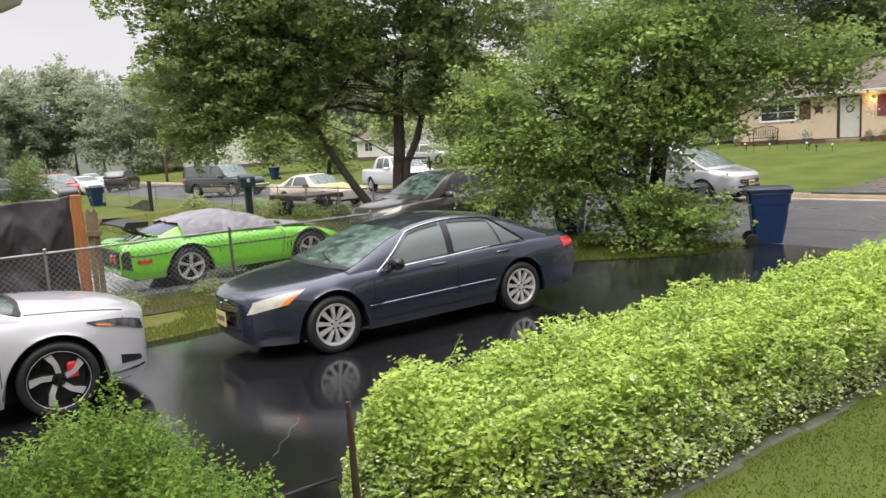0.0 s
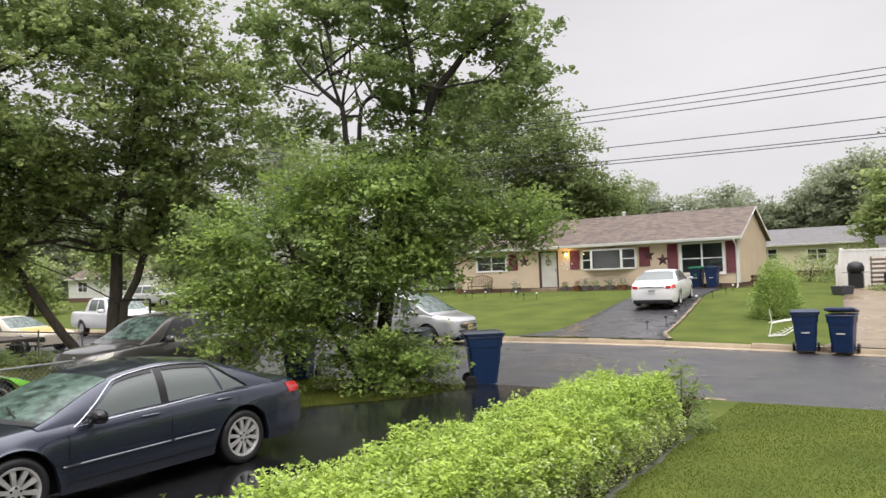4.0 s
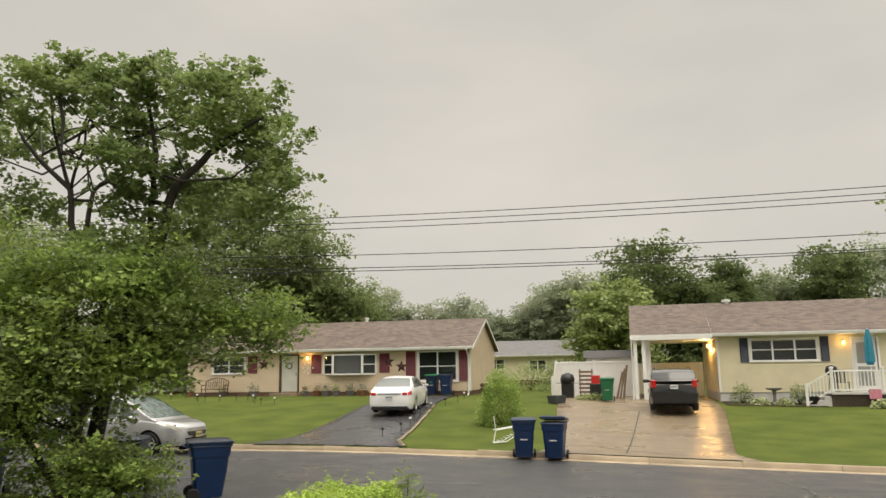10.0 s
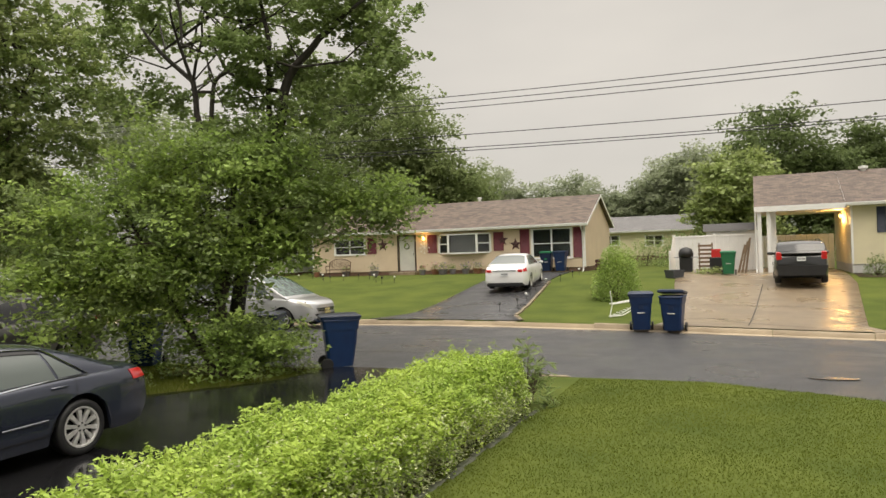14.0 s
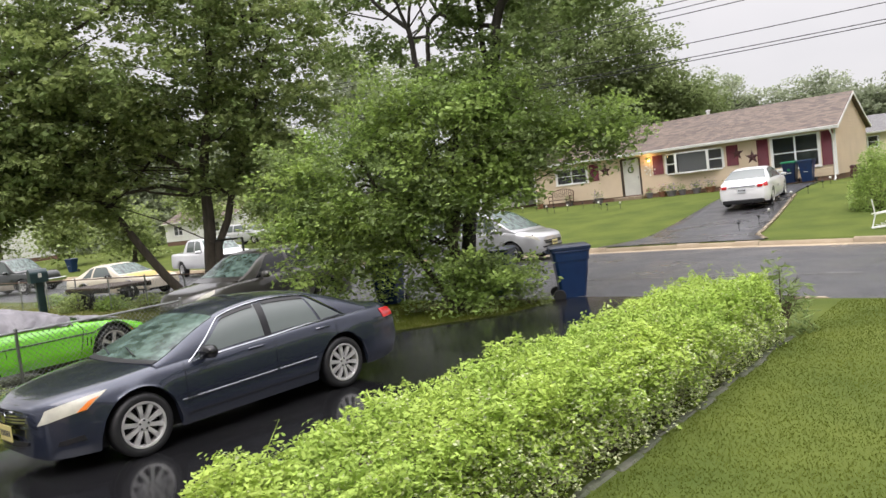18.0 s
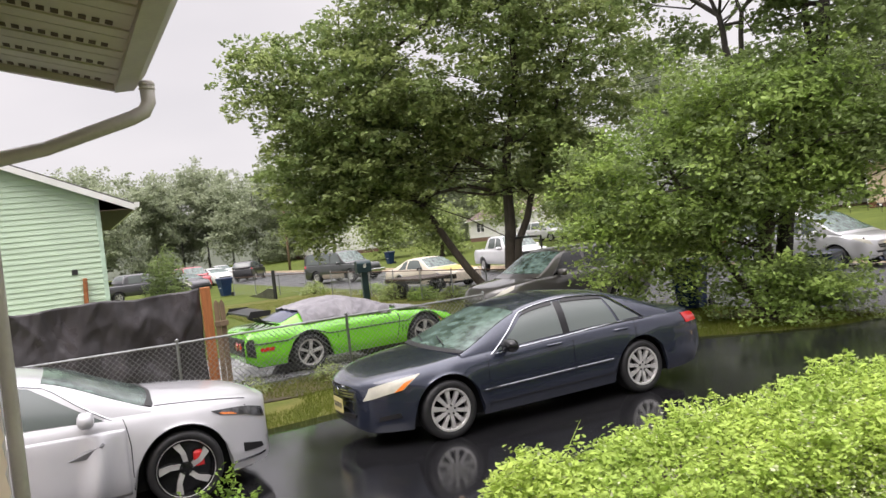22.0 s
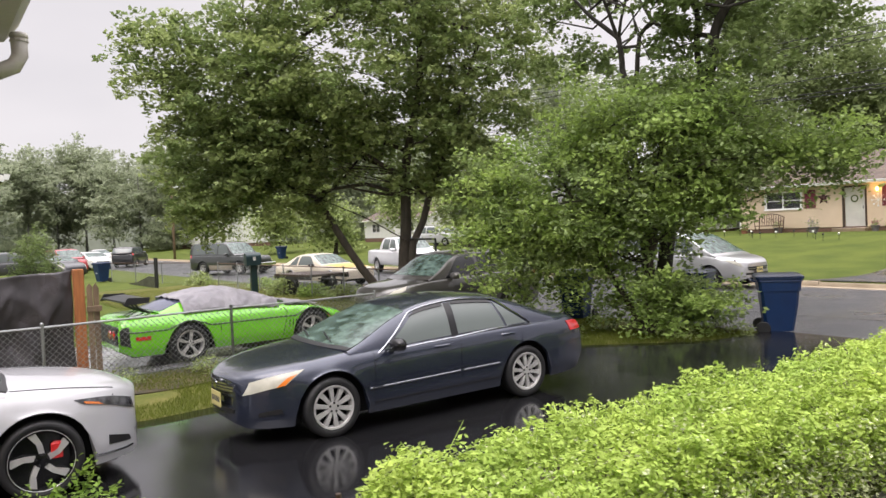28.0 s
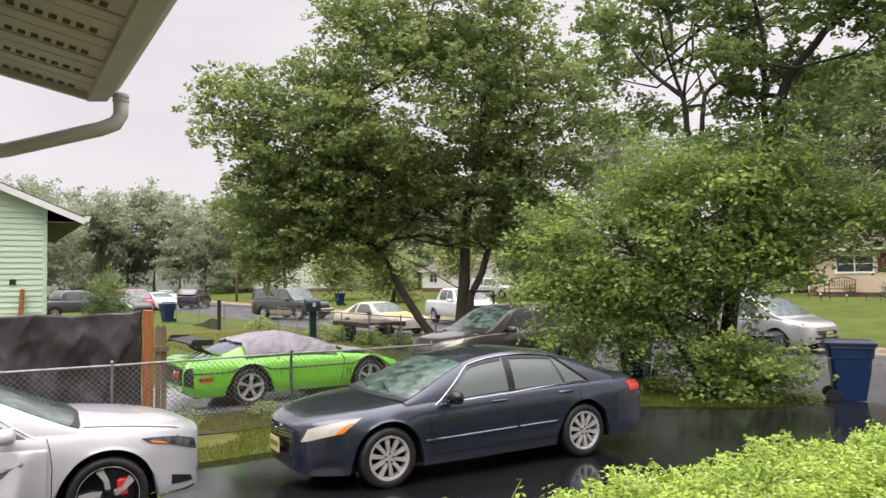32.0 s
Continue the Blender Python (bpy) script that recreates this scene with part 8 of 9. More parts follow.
hedge()
shrub("spiky reddish-green plant at the end of the hedge", -3.0, 10.3, 0.0, 0.42, 0.42, 1.02, M["leaf_maple"], 0.16, 420, 290, category="plant", name="spiky_plant", ratio=0.18)
M["edging"] = mat("mossy edging stone", (0.12, 0.12, 0.095), (0.06, 0.075, 0.04), scale=5, rough=0.8, bump=0.05)
edging = thing("lawn_edging", "low grey stone edging under the hedge", "edging", kind="structure")
for k in range(20):
    e = Shape().bevel_box(-0.05, 0.05, -0.20, 0.20, -0.05, 0.05, 0.02).part("edging_stone", M["edging"], edging)
    e.location, e.rotation_euler = (-2.82 + 0.03 * math.sin(k * 1.7), 2.1 + k * 0.41, -0.035), (0, 0, 0.05 * math.sin(k * 2.3))
stake = thing("garden_stake", "thin weathered wooden stake at the near end of the hedge", "stake", (-2.79, 1.46, 0))
Shape().tube([(0, 0, -0.1), (-0.03, 0.02, 0.6), (-0.06, 0.03, 1.16)], [0.022, 0.020, 0.013], 7).part("shaft", M["wood_dark"], stake)


# ---- grass blades on the near lawn and verge ----
def grass_patch(label, x0, x1, y0, y1, n, h, seed, keep=None):
    rng = np.random.default_rng(seed)
    p = np.stack([rng.uniform(x0, x1, n), rng.uniform(y0, y1, n)], axis=1)
    if keep:
        p = np.array([q for q in p if keep(*q)])
    z = np.array([gz(*q) for q in p])
    n = len(p)
    a = rng.uniform(0, 6.283, n)
    hh = h * rng.uniform(0.5, 1.2, n)
    lean = rng.normal(size=(n, 2)) * hh[:, None] * 0.45
    w = 0.006
    b0 = np.stack([p[:, 0] - w * np.cos(a), p[:, 1] - w * np.sin(a), z], axis=1)
    b1 = np.stack([p[:, 0] + w * np.cos(a), p[:, 1] + w * np.sin(a), z], axis=1)
    tip = np.stack([p[:, 0] + lean[:, 0], p[:, 1] + lean[:, 1], z + hh], axis=1)
    me = bpy.data.meshes.new("grass")
    me.vertices.add(3 * n)
    me.vertices.foreach_set("co", np.stack([b0, b1, tip], axis=1).astype(np.float32).ravel())
    me.loops.add(3 * n)
    me.loops.foreach_set("vertex_index", np.arange(3 * n, dtype=np.int32))
    me.polygons.add(n)
    me.polygons.foreach_set("loop_start", (np.arange(n) * 3).astype(np.int32))
    me.update(calc_edges=True)
    me.materials.append(M["grass_blade"])
    return tagged(new("grass", me), label, "grass", kind="stuff")


grass_patch("short mown wet lawn grass", -2.78, 5.5, 1.0, 12.85, 160000, 0.02, 301, keep=lambda x, y: y < near_edge(x) - 0.06)
grass_patch("ragged grass beside the drive and under the trees", -12.8, -7.6, 1.2, 12.8, 80000, 0.085, 302, keep=lambda x, y: x < drive_edges(y)[0] - 0.03 and noise.noise(Vector((x * 0.9, y * 0.9, 2))) > -0.25)
grass_patch("mown grass of the neighbour's yard", -34, -13.2, 5.5, 12.8, 30000, 0.08, 303)


# ---- fences ----
def chain_fence(label, pts, h, cell=0.075, seed=0, rail_m=None, posts_every=2.4):
    """Chain-link: posts, top rail and a woven diamond mesh of thin wire."""
    t = thing("chain_link_fence", label, "fence", (pts[0][0], pts[0][1], 0))
    o = Vector((pts[0][0], pts[0][1], 0))
    for (x0, y0), (x1, y1) in zip(pts, pts[1:]):
        a, b = Vector((x0, y0, 0)) - o, Vector((x1, y1, 0)) - o
        L = (b - a).length
        d = (b - a) / L
        n = max(1, round(L / posts_every))
        for k in range(n + 1):
            p = a + d * (L * k / n)
            s = Shape().tube([p + Vector((0, 0, -0.1)), p + Vector((0, 0, h + 0.03))], 0.024, 8)
            s.lathe([(0.03, h + 0.03), (0.028, h + 0.05), (0.005, h + 0.065)], 8, origin=tuple(p))
            s.part("post", M["galv"], t)
        Shape().tube([a + Vector((0, 0, h)), a.lerp(b, 0.5) + Vector((0, 0, h - 0.012)), b + Vector((0, 0, h))], 0.019, 7).part("top_rail", rail_m or M["galv"], t)
        v, f = [], []
        m_ = int(L / cell)
        rows = int(h / cell)
        w = 0.0033
        nrm = d.cross(Vector((0, 0, 1)))
        for i in range(m_):
            for j in range(rows):
                c0 = a + d * ((i + 0.5) * cell) + Vector((0, 0, 0.03 + j * cell))
                for sg in (1, -1):
                    p, q = c0 - d * (cell / 2) * sg, c0 + d * (cell / 2) * sg + Vector((0, 0, cell))
                    p, q = p + nrm * 0.004 * sg, q - nrm * 0.004 * sg
                    side = (q - p).normalized().cross(nrm) * w
                    k = len(v)
                    v += [tuple(p + side), tuple(p - side), tuple(q - side), tuple(q + side)]
                    f.append((k, k + 1, k + 2, k + 3))
                    k = len(v)
                    v += [tuple(p + nrm * w), tuple(p - nrm * w), tuple(q - nrm * w), tuple(q + nrm * w)]
                    f.append((k, k + 1, k + 2, k + 3))
        me = mesh_of("wire_mesh", v, f, M["galv"])
        part("wire_mesh", me, t)["kind"] = "stuff"
    return t


chain_fence("galvanised chain-link fence between the two drives", [(-12.35, -6.0), (-12.35, -1.2), (-12.4, 4.45), (-12.35, 7.2)], 1.02, cell=0.088, posts_every=2.45)
chain_fence("rusty chain-link fence along the neighbour's street side", [(-15.2, 11.6), (-21.5, 11.4), (-33.0, 11.2)], 1.05, cell=0.16, rail_m=M["rust"])
chain_fence("low chain-link fence in the neighbour's yard", [(-36.0, 10.9), (-44.0, 9.0)], 1.05, cell=0.2, rail_m=M["rust"])

# tarp-covered fence with stained posts
tf = thing("tarp_fence", "sagging dark tarpaulin tied along a wooden fence", "fence", (-13.35, 2.35, 0))
v, f = [], []
n, m_ = 200, 40
for i in range(n + 1):
    for j in range(m_ + 1):
        u, t = i / n, j / m_
        x = -13.42 - 0.5 * u
        y = 2.2 - 5.2 * u
        ridge = lambda a, b, c: 0.30 - abs(noise.noise(Vector((a, b, c))))
        fold = 0.10 * noise.noise(Vector((u * 5 - t * 1.4, t * 2.0, 2))) + 0.16 * ridge(u * 7 + t * 0.8, t * 0.6, 9) + 0.10 * ridge(u * 15 - t * 2.2, t * 1.4 + u * 3, 4) + 0.05 * ridge(u * 30 + t * 3, t * 4, 6)
        top = 1.80 - 0.04 * u - 0.05 * abs(math.sin(u * 9.5)) - 0.01 * math.sin(u * 40)
        v.append((x + 13.35 + fold * 0.8, y - 2.35 + fold * 0.35, 0.04 + (top - 0.04) * t))
f = [(i * (m_ + 1) + j, i * (m_ + 1) + j + 1, (i + 1) * (m_ + 1) + j + 1, (i + 1) * (m_ + 1) + j) for i in range(n) for j in range(m_)]
tp = part("tarpaulin", mesh_of("tarpaulin", v, f, M["tarp"], smooth=True), tf)
sol = tp.modifiers.new("thickness", "SOLIDIFY")
sol.thickness = 0.006
Shape().bevel_box(-0.07, 0.05, -0.13, 0.03, -0.1, 1.80, 0.012).part("end_post", M["wood_orange"], tf, "stained orange end post")
for k in range(1, 4):
    Shape().bevel_box(-0.36 - 0.12 * k, -0.27 - 0.12 * k, -1.6 * k, 0.10 - 1.6 * k, -0.1, 1.5, 0.012).part("post", M["wood"], tf)
for k in range(2):
    b = Shape().prism([(0, -0.05), (0.085, -0.05), (0.085, 1.50 - 0.03 * (k % 2)), (0.042, 1.56), (0, 1.50)], "y", -0.01, 0.01).part("picket", M["wood"], tf)
    b.location, b.rotation_euler = (0.02 - 0.0 * k, 0.06 + k * 0.095, 0), (0, 0, radians(90))
Shape().bevel_box(0.035, 0.075, 0.04, 0.27, 1.1, 1.19, 0.006).part("rail", M["wood"], tf)
orp = thing("wooden_post", "stained orange post leaning on the mint house", "post", (-19.9, 0.55, 0))
Shape().bevel_box(-0.05, 0.05, -0.05, 0.05, -0.05, 2.15, 0.012, Matrix.Rotation(radians(-3), 4, "X")).part("shaft", M["wood_orange"], orp)
bw = thing("scrap_board", "leaning dark scrap board and black posts on the yard grass", "board", (-38.0, 9.2, 0))
Shape().prism([(-3.2, 0.0), (2.2, 0.0), (2.2, 0.50), (1.2, 0.52), (-1.0, 0.18)], "y", -0.02, 0.02).part("sheet", M["tarp"], bw)
for sx in (2.3, 2.6):
    Shape().tube([(sx, 0, -0.05), (sx, 0, 1.4)], 0.05, 7).part("post", M["black_metal"], bw)
rail = thing("iron_railing", "black iron railing behind the tarp fence", "railing", (-21.6, 3.2, 0))
Shape().tube([(-2, 0, 1.35), (1.6, 0, 1.35)], 0.03, 6).part("top_rail", M["black_metal"], rail)
for k in range(13):
    Shape().tube([(-2 + 0.3 * k, 0, 0.0), (-2 + 0.3 * k, 0, 1.35)], 0.016, 5).part("bar", M["black_metal"], rail)
hoop = thing("garden_gate", "black square iron gate frame beside the tree", "gate", (-17.6, 11.9, 0))
for x0 in (-0.62, 0.62):
    Shape().tube([(x0, 0, -0.05), (x0, 0, 1.9)], 0.03, 6).part("upright", M["black_metal"], hoop)
Shape().tube([(-0.62, 0, 1.9), (0.62, 0, 1.9)], 0.03, 6).part("crossbar", M["black_metal"], hoop)

# mailbox on the neighbour's verge
teal_dark = mat("dark teal plastic", (0.012, 0.035, 0.04), (0.009, 0.026, 0.03), scale=5, rough=0.4)
mb = thing("mailbox", "dark teal mailbox on a stout post", "mailbox", (-27.2, 10.6, 0), rz=-8)
Shape().bevel_box(-0.12, 0.12, -0.12, 0.12, -0.1, 1.10, 0.02).part("post", teal_dark, mb)
s = Shape()
s.prism([(-0.22, 1.10)] + [(-0.22 * math.cos(a), 1.38 + 0.19 * math.sin(a)) for a in (math.pi * k / 10 for k in range(11))] + [(0.22, 1.10)], "y", -0.30, 0.26)
box = s.part("box", teal_dark, mb, sharp=30)
Shape().bevel_box(0.22, 0.235, -0.05, 0.06, 1.28, 1.42, 0.004).part("number_bars", M["block"], box)


# ---- wheeled bins ----
def wheelie_bin(label, at, rz, m_, lid_m, group="", lid_open=0.0):
    t = thing("wheeled_bin", label, "wheeled bin", at, rz, group)
    s = Shape()
    v = []
    for z, hx, hy, oy in ((0.06, 0.23, 0.25, 0.02), (0.5, 0.265, 0.30, 0.0), (0.52, 0.27, 0.305, 0.0), (0.80, 0.285, 0.33, 0.0), (0.80, 0.305, 0.35, 0.0), (0.98, 0.315, 0.37, 0.0), (0.98, 0.335, 0.39, 0.0), (1.02, 0.335, 0.39, 0.0)):
        b = 0.05
        v += [(x, y + oy, z) for x, y in ((-hx + b, -hy), (hx - b, -hy), (hx, -hy + b), (hx, hy - b), (hx - b, hy), (-hx + b, hy), (-hx, hy - b), (-hx, -hy + b))]
    f = [(j * 8 + k, j * 8 + (k + 1) % 8, (j + 1) * 8 + (k + 1) % 8, (j + 1) * 8 + k) for j in range(7) for k in range(8)] + [tuple(range(7, -1, -1))]
    s.add(v, f)
    body = s.part("body", m_, t, sharp=35)
    sol = body.modifiers.new("thickness", "SOLIDIFY")
    sol.thickness, sol.offset = 0.012, -1
    lid = Shape()
    v = []
    for z, hx, hy in ((0.0, 0.35, 0.41), (0.05, 0.35, 0.41), (0.085, 0.30, 0.36), (0.095, 0.18, 0.22)):
        v += [(x, y, z) for x, y in ((-hx + 0.05, -hy), (hx - 0.05, -hy), (hx, -hy + 0.05), (hx, hy - 0.05), (hx - 0.05, hy), (-hx + 0.05, hy), (-hx, hy - 0.05), (-hx, -hy + 0.05))]
    f = [(j * 8 + k, j * 8 + (k + 1) % 8, (j + 1) * 8 + (k + 1) % 8, (j + 1) * 8 + k) for j in range(3) for k in range(8)] + [tuple(range(7, -1, -1)), tuple(range(24, 32))]
    lid.add(v, f)
    lo = lid.part("lid", lid_m, t, sharp=35)
    lo.location = (0, 0, 1.022)
    if lid_open:
        lo.rotation_euler = (-lid_open, 0, 0)
        lo.location = (0, 0.41 * (1 - math.cos(lid_open)), 1.03 + 0.41 * math.sin(lid_open))
    Shape().tube([(-0.22, 0.40, 0.98), (-0.22, 0.47, 1.0), (0.22, 0.47, 1.0), (0.22, 0.40, 0.98)], 0.017, 6).part("handle", m_, t)
    Shape().tube([(-0.30, 0.30, 0.11), (0.30, 0.30, 0.11)], 0.012, 6).part("axle", M["galv"], t)
    for sx in (-0.30, 0.30):
        Shape().lathe([(0.03, -0.03), (0.11, -0.03), (0.125, -0.015), (0.125, 0.015), (0.11, 0.03), (0.03, 0.03)], 16, axis="x", origin=(sx, 0.30, 0.125)).part("wheel", M["rubber"], t, sharp=40)
    Shape().bevel_box(-0.10, 0.10, -0.318, -0.300, 0.52, 0.55, 0.004).part("number_bar", M["block"], t)
    Shape().bevel_box(-0.07, 0.07, -0.326, -0.30, 0.64, 0.76, 0.008).part("panel", lid_m, t)
    return t


wheelie_bin("dark blue wheeled bin at the end of the drive", (-7.80, 13.2, -0.03), 128, M["bin_blue"], M["bin_lid"], "street bins")
wheelie_bin("dark blue wheeled bin at the opposite kerb", (-2.98, 21.55, -0.13), 8, M["bin_blue"], M["bin_lid"], "street bins")
wheelie_bin("dark blue wheeled bin with its lid ajar", (-2.12, 21.6, -0.155), -4, M["bin_blue"], M["bin_lid"], "street bins", lid_open=0.13)
wheelie_bin("dark blue wheeled bin by the tan house wall", (-9.55, 38.9, gz(-9.5, 38.9) + 0.03), 0, M["bin_blue"], M["bin_lid"], "house bins")
wheelie_bin("dark wheeled bin by the tan house wall", (-10.35, 39.1, gz(-10.3, 39.1) + 0.03), 0, M["bin_lid"], M["bin_green"], "house bins")
wheelie_bin("green wheeled bin beside the carport", (-1.15, 36.6, gz(-1.1, 36.6) + 0.03), 0, M["bin_green"], M["bin_green"], "house bins")
for x, y in ((-59.4, 25.6), (-44.5, 8.6), (-12.0, 12.2), (-9.6, 13.2)):
    wheelie_bin("dark blue wheeled bin along the street", (x, y, gz(x, y) if y > ROAD_FAR or y < ROAD_NEAR else 0.0), 20, M["bin_blue"], M["bin_lid"], "street bins")


# ---- in front of the tan house ----
def pot(label, x, y, m_, r=0.2, h=0.3, flower=None, seed=1):
    t = thing("flower_pot", label, "flower pot", (x, y, gz(x, y)), group="pots along the wall")
    s = Shape().lathe([(r * 0.7, 0), (r * 0.95, h * 0.85), (r * 1.08, h * 0.86), (r * 1.08, h), (r * 0.9, h), (r * 0.85, h * 0.8)], 14)
    s.part("pot", m_, t, sharp=30)
    rng = np.random.default_rng(seed)
    p = rng.normal(size=(160, 3)) * np.array([r * 0.6, r * 0.6, r * 0.5]) + np.array([0, 0, h + r * 0.5])
    part("leaves", leaf_mesh("leaves", p, 0.09, M["leaf_maple"], rng), t)
    if flower:
        p = rng.normal(size=(60, 3)) * np.array([r * 0.6, r * 0.6, r * 0.35]) + np.array([0, 0, h + r * 0.8])
        part("flowers", leaf_mesh("flowers", p, 0.07, flower, rng, ratio=1.0), t)
    return t


pinkf = mat("pink petals", (0.55, 0.08, 0.16), (0.5, 0.3, 0.35), scale=20, rough=0.6, per_island=0.3)
purple = mat("purple petals", (0.22, 0.12, 0.30), (0.4, 0.35, 0.45), scale=20, rough=0.6, per_island=0.3)
terracotta = mat("terracotta", (0.28, 0.12, 0.07), (0.2, 0.09, 0.055), scale=8, rough=0.8)
greyp = mat("grey pot", (0.20, 0.18, 0.19), (0.12, 0.11, 0.12), scale=8, rough=0.7)
for k, (x, m_, fl) in enumerate(((-25.0, terracotta, None), (-23.0, greyp, None), (-20.9, greyp, purple), (-17.8, greyp, pinkf), (-17.1, terracotta, pinkf), (-16.5, greyp, purple), (-15.9, greyp, None), (-15.2, greyp, purple), (-14.4, terracotta, purple), (-13.4, greyp, pinkf), (-12.7, terracotta, pinkf))):
    pot("flower pot with bedding plants along the wall", x, 39.3 + 0.15 * math.sin(k * 2), m_, 0.2 + 0.04 * (k % 3), 0.3, fl, 400 + k)
bench = thing("garden_bench", "dark ornate iron garden bench before the tan wall", "bench", (-23.4, 39.2, gz(-23.4, 39.2)), group="")
Shape().bevel_box(-0.75, 0.75, -0.25, 0.2, 0.40, 0.44, 0.01).part("seat", M["rust"], bench)
for sx in (-0.72, 0.72):
    for sy in (-0.22, 0.2):
        Shape().tube([(sx, sy, -0.03), (sx, sy, 0.42)], 0.025, 6).part("leg", M["rust"], bench)
    Shape().tube([(sx, -0.24, 0.42), (sx, -0.26, 0.64), (sx, 0.2, 0.66)], 0.022, 6).part("armrest", M["rust"], bench)
bk = Shape()
for k in range(11):
    x = -0.7 + 1.4 * k / 10
    Shape().tube([(x, 0.2, 0.44), (x * 0.98, 0.26, 0.92 + 0.12 * math.cos(x * 2))], 0.016, 5).part("back_bar", M["rust"], bench)
bk.tube([(-0.72, 0.2, 0.44), (-0.74, 0.26, 0.86), (-0.4, 0.27, 1.02), (0, 0.27, 1.08), (0.4, 0.27, 1.02), (0.74, 0.26, 0.86), (0.72, 0.2, 0.44)], 0.025, 6)
for k in range(4):
    Shape().tube([(-0.5 + 0.33 * k + 0.12 * math.cos(a), 0.25, 0.72 + 0.12 * math.sin(a)) for a in (2 * math.pi * j / 10 for j in range(11))], 0.012, 4).part("scroll", M["rust"], bench)
bk.part("backrest", M["rust"], bench)
random.seed(9)
for k in range(22):
    u = k / 21
    x, y = (-24.5 + 13.0 * u, 36.6 - 3.5 * u + 0.8 * math.sin(k)) if k < 13 else (-8.3 + 0.3 * math.sin(k), 24.5 + (k - 13) * 1.5)
    sl = thing("garden_light", "small black and white solar stake light on the lawn", "garden light", (x, y, gz(x, y)), group="solar lights")
    Shape().tube([(0, 0, -0.05), (0, 0, 0.26)], 0.012, 6).part("stake", M["black_metal"], sl)
    Shape().lathe([(0.03, 0.26), (0.055, 0.30), (0.06, 0.33), (0.01, 0.36)], 8).part("cap", M["white"] if k % 3 == 0 else M["black_metal"], sl)
sign = thing("garden_flag", "small patterned purple garden flag by the drive", "garden flag", (-12.55, 39.0, gz(-12.5, 39)))
Shape().tube([(0.3, 0, 0), (0.3, 0, 1.0), (-0.3, 0, 1.0)], 0.012, 5).part("pole", M["black_metal"], sign)
Shape().box(-0.28, 0.28, -0.006, 0.006, 0.35, 0.98).part("cloth", purple, sign)
woodpile = thing("log_rack", "reddish-brown split logs stacked by the tan house", "log pile", (-7.75, 40.7, gz(-7.7, 40.7)))
for k in range(9):
    lg = Shape().lathe([(0.10, -0.3), (0.11, 0), (0.10, 0.3)], 8, axis="y", origin=(0.19 * (k % 3) - 0.19, 0, 0.12 + 0.2 * (k // 3))).part("log", M["star"], woodpile)
ch = thing("toppled_chair", "white metal garden chair lying on the lawn", "chair", (-3.95, 23.9, gz(-3.95, 23.9)), rz=30)
ch.scale = (0.72, 0.72, 0.85)
for pts in (((-0.5, 0, 0.05), (-0.35, 0.05, 0.5), (-0.45, 0.0, 1.0)), ((-0.5, 0, 0.05), (0.1, 0, 0.08), (0.7, 0, 0.35)), ((-0.4, 0.4, 0.05), (0.1, 0.4, 0.08), (0.7, 0.4, 0.35)), ((-0.35, 0.4, 0.5), (0.7, 0.4, 0.62)), ((-0.35, 0.05, 0.5), (0.7, 0.0, 0.62))):
    Shape().tube(pts, 0.022, 6).part("frame_tube", M["white"], ch)
for k in range(6):
    Shape().tube([(-0.2 + 0.16 * k, 0.0, 0.12 + 0.05 * k), (-0.2 + 0.16 * k, 0.4, 0.12 + 0.05 * k)], 0.016, 5).part("slat", M["white"], ch)

# ---- yard clutter beside the carport ----
vf = thing("vinyl_fence", "white vinyl privacy fence beside the carport", "fence", (-3.9, 41.0, 0))
zb = gz(-3.9, 41)
for k in range(18):
    Shape().bevel_box(k * 0.22, k * 0.22 + 0.212, -0.02, 0.02, zb - 0.05, zb + 1.75, 0.008).part("panel_board", M["white"], vf)
for x in (-0.05, 1.95, 4.0):
    Shape().bevel_box(x - 0.065, x + 0.065, -0.065, 0.065, zb - 0.05, zb + 1.86, 0.02).part("post", M["white"], vf)
for k in range(14):
    Shape().bevel_box(-0.02, 0.02, -0.2 - k * 0.22, -0.2 - k * 0.22 + 0.212, zb - 0.1, zb + (1.75 if k < 4 else 1.75 - (k - 4) * 0.14 if k < 9 else 1.05), 0.008).part("panel_board", M["white"], vf)
Shape().bevel_box(-0.02, 4.0, -0.05, 0.05, zb + 1.70, zb + 1.78, 0.01).part("top_rail", M["white"], vf)
shed = thing("garden_shed", "small shed with a grey roof behind the vinyl fence", "shed", (-1.1, 43.0, 1.0))
Shape().box(-1.3, 1.3, -0.9, 0.9, 0, 2.0).part("wall", M["siding_white"], shed)
Shape().prism([(-1.05, 1.95), (1.05, 1.95), (0.7, 2.35), (-0.7, 2.35)], "x", -1.45, 1.45).part("roof", M["roof_grey"], shed)
gr = thing("grill", "covered black barbecue grill", "grill", (-3.15, 38.4, gz(-3.1, 38.4)))
Shape().lathe([(0.34, 0.75), (0.36, 0.95), (0.28, 1.15), (0.06, 1.24)], 14).part("lid", M["black_metal"], gr, smooth=True)
Shape().bevel_box(-0.3, 0.3, -0.25, 0.25, 0.0, 0.75, 0.03).part("cabinet", M["plastic_black"], gr)
Shape().bevel_box(-0.55, 0.55, -0.2, 0.2, 0.72, 0.76, 0.01).part("side_shelf", M["galv"], gr)
rk = thing("pallet_stack", "rough brown wooden pallets stood on end", "pallet", (-2.25, 38.7, gz(-2.2, 38.7)))
for k in range(7):
    Shape().bevel_box(-0.35, 0.35, -0.03, 0.03, 0.05 + k * 0.2, 0.16 + k * 0.2, 0.008).part("board", M["wood"], rk)
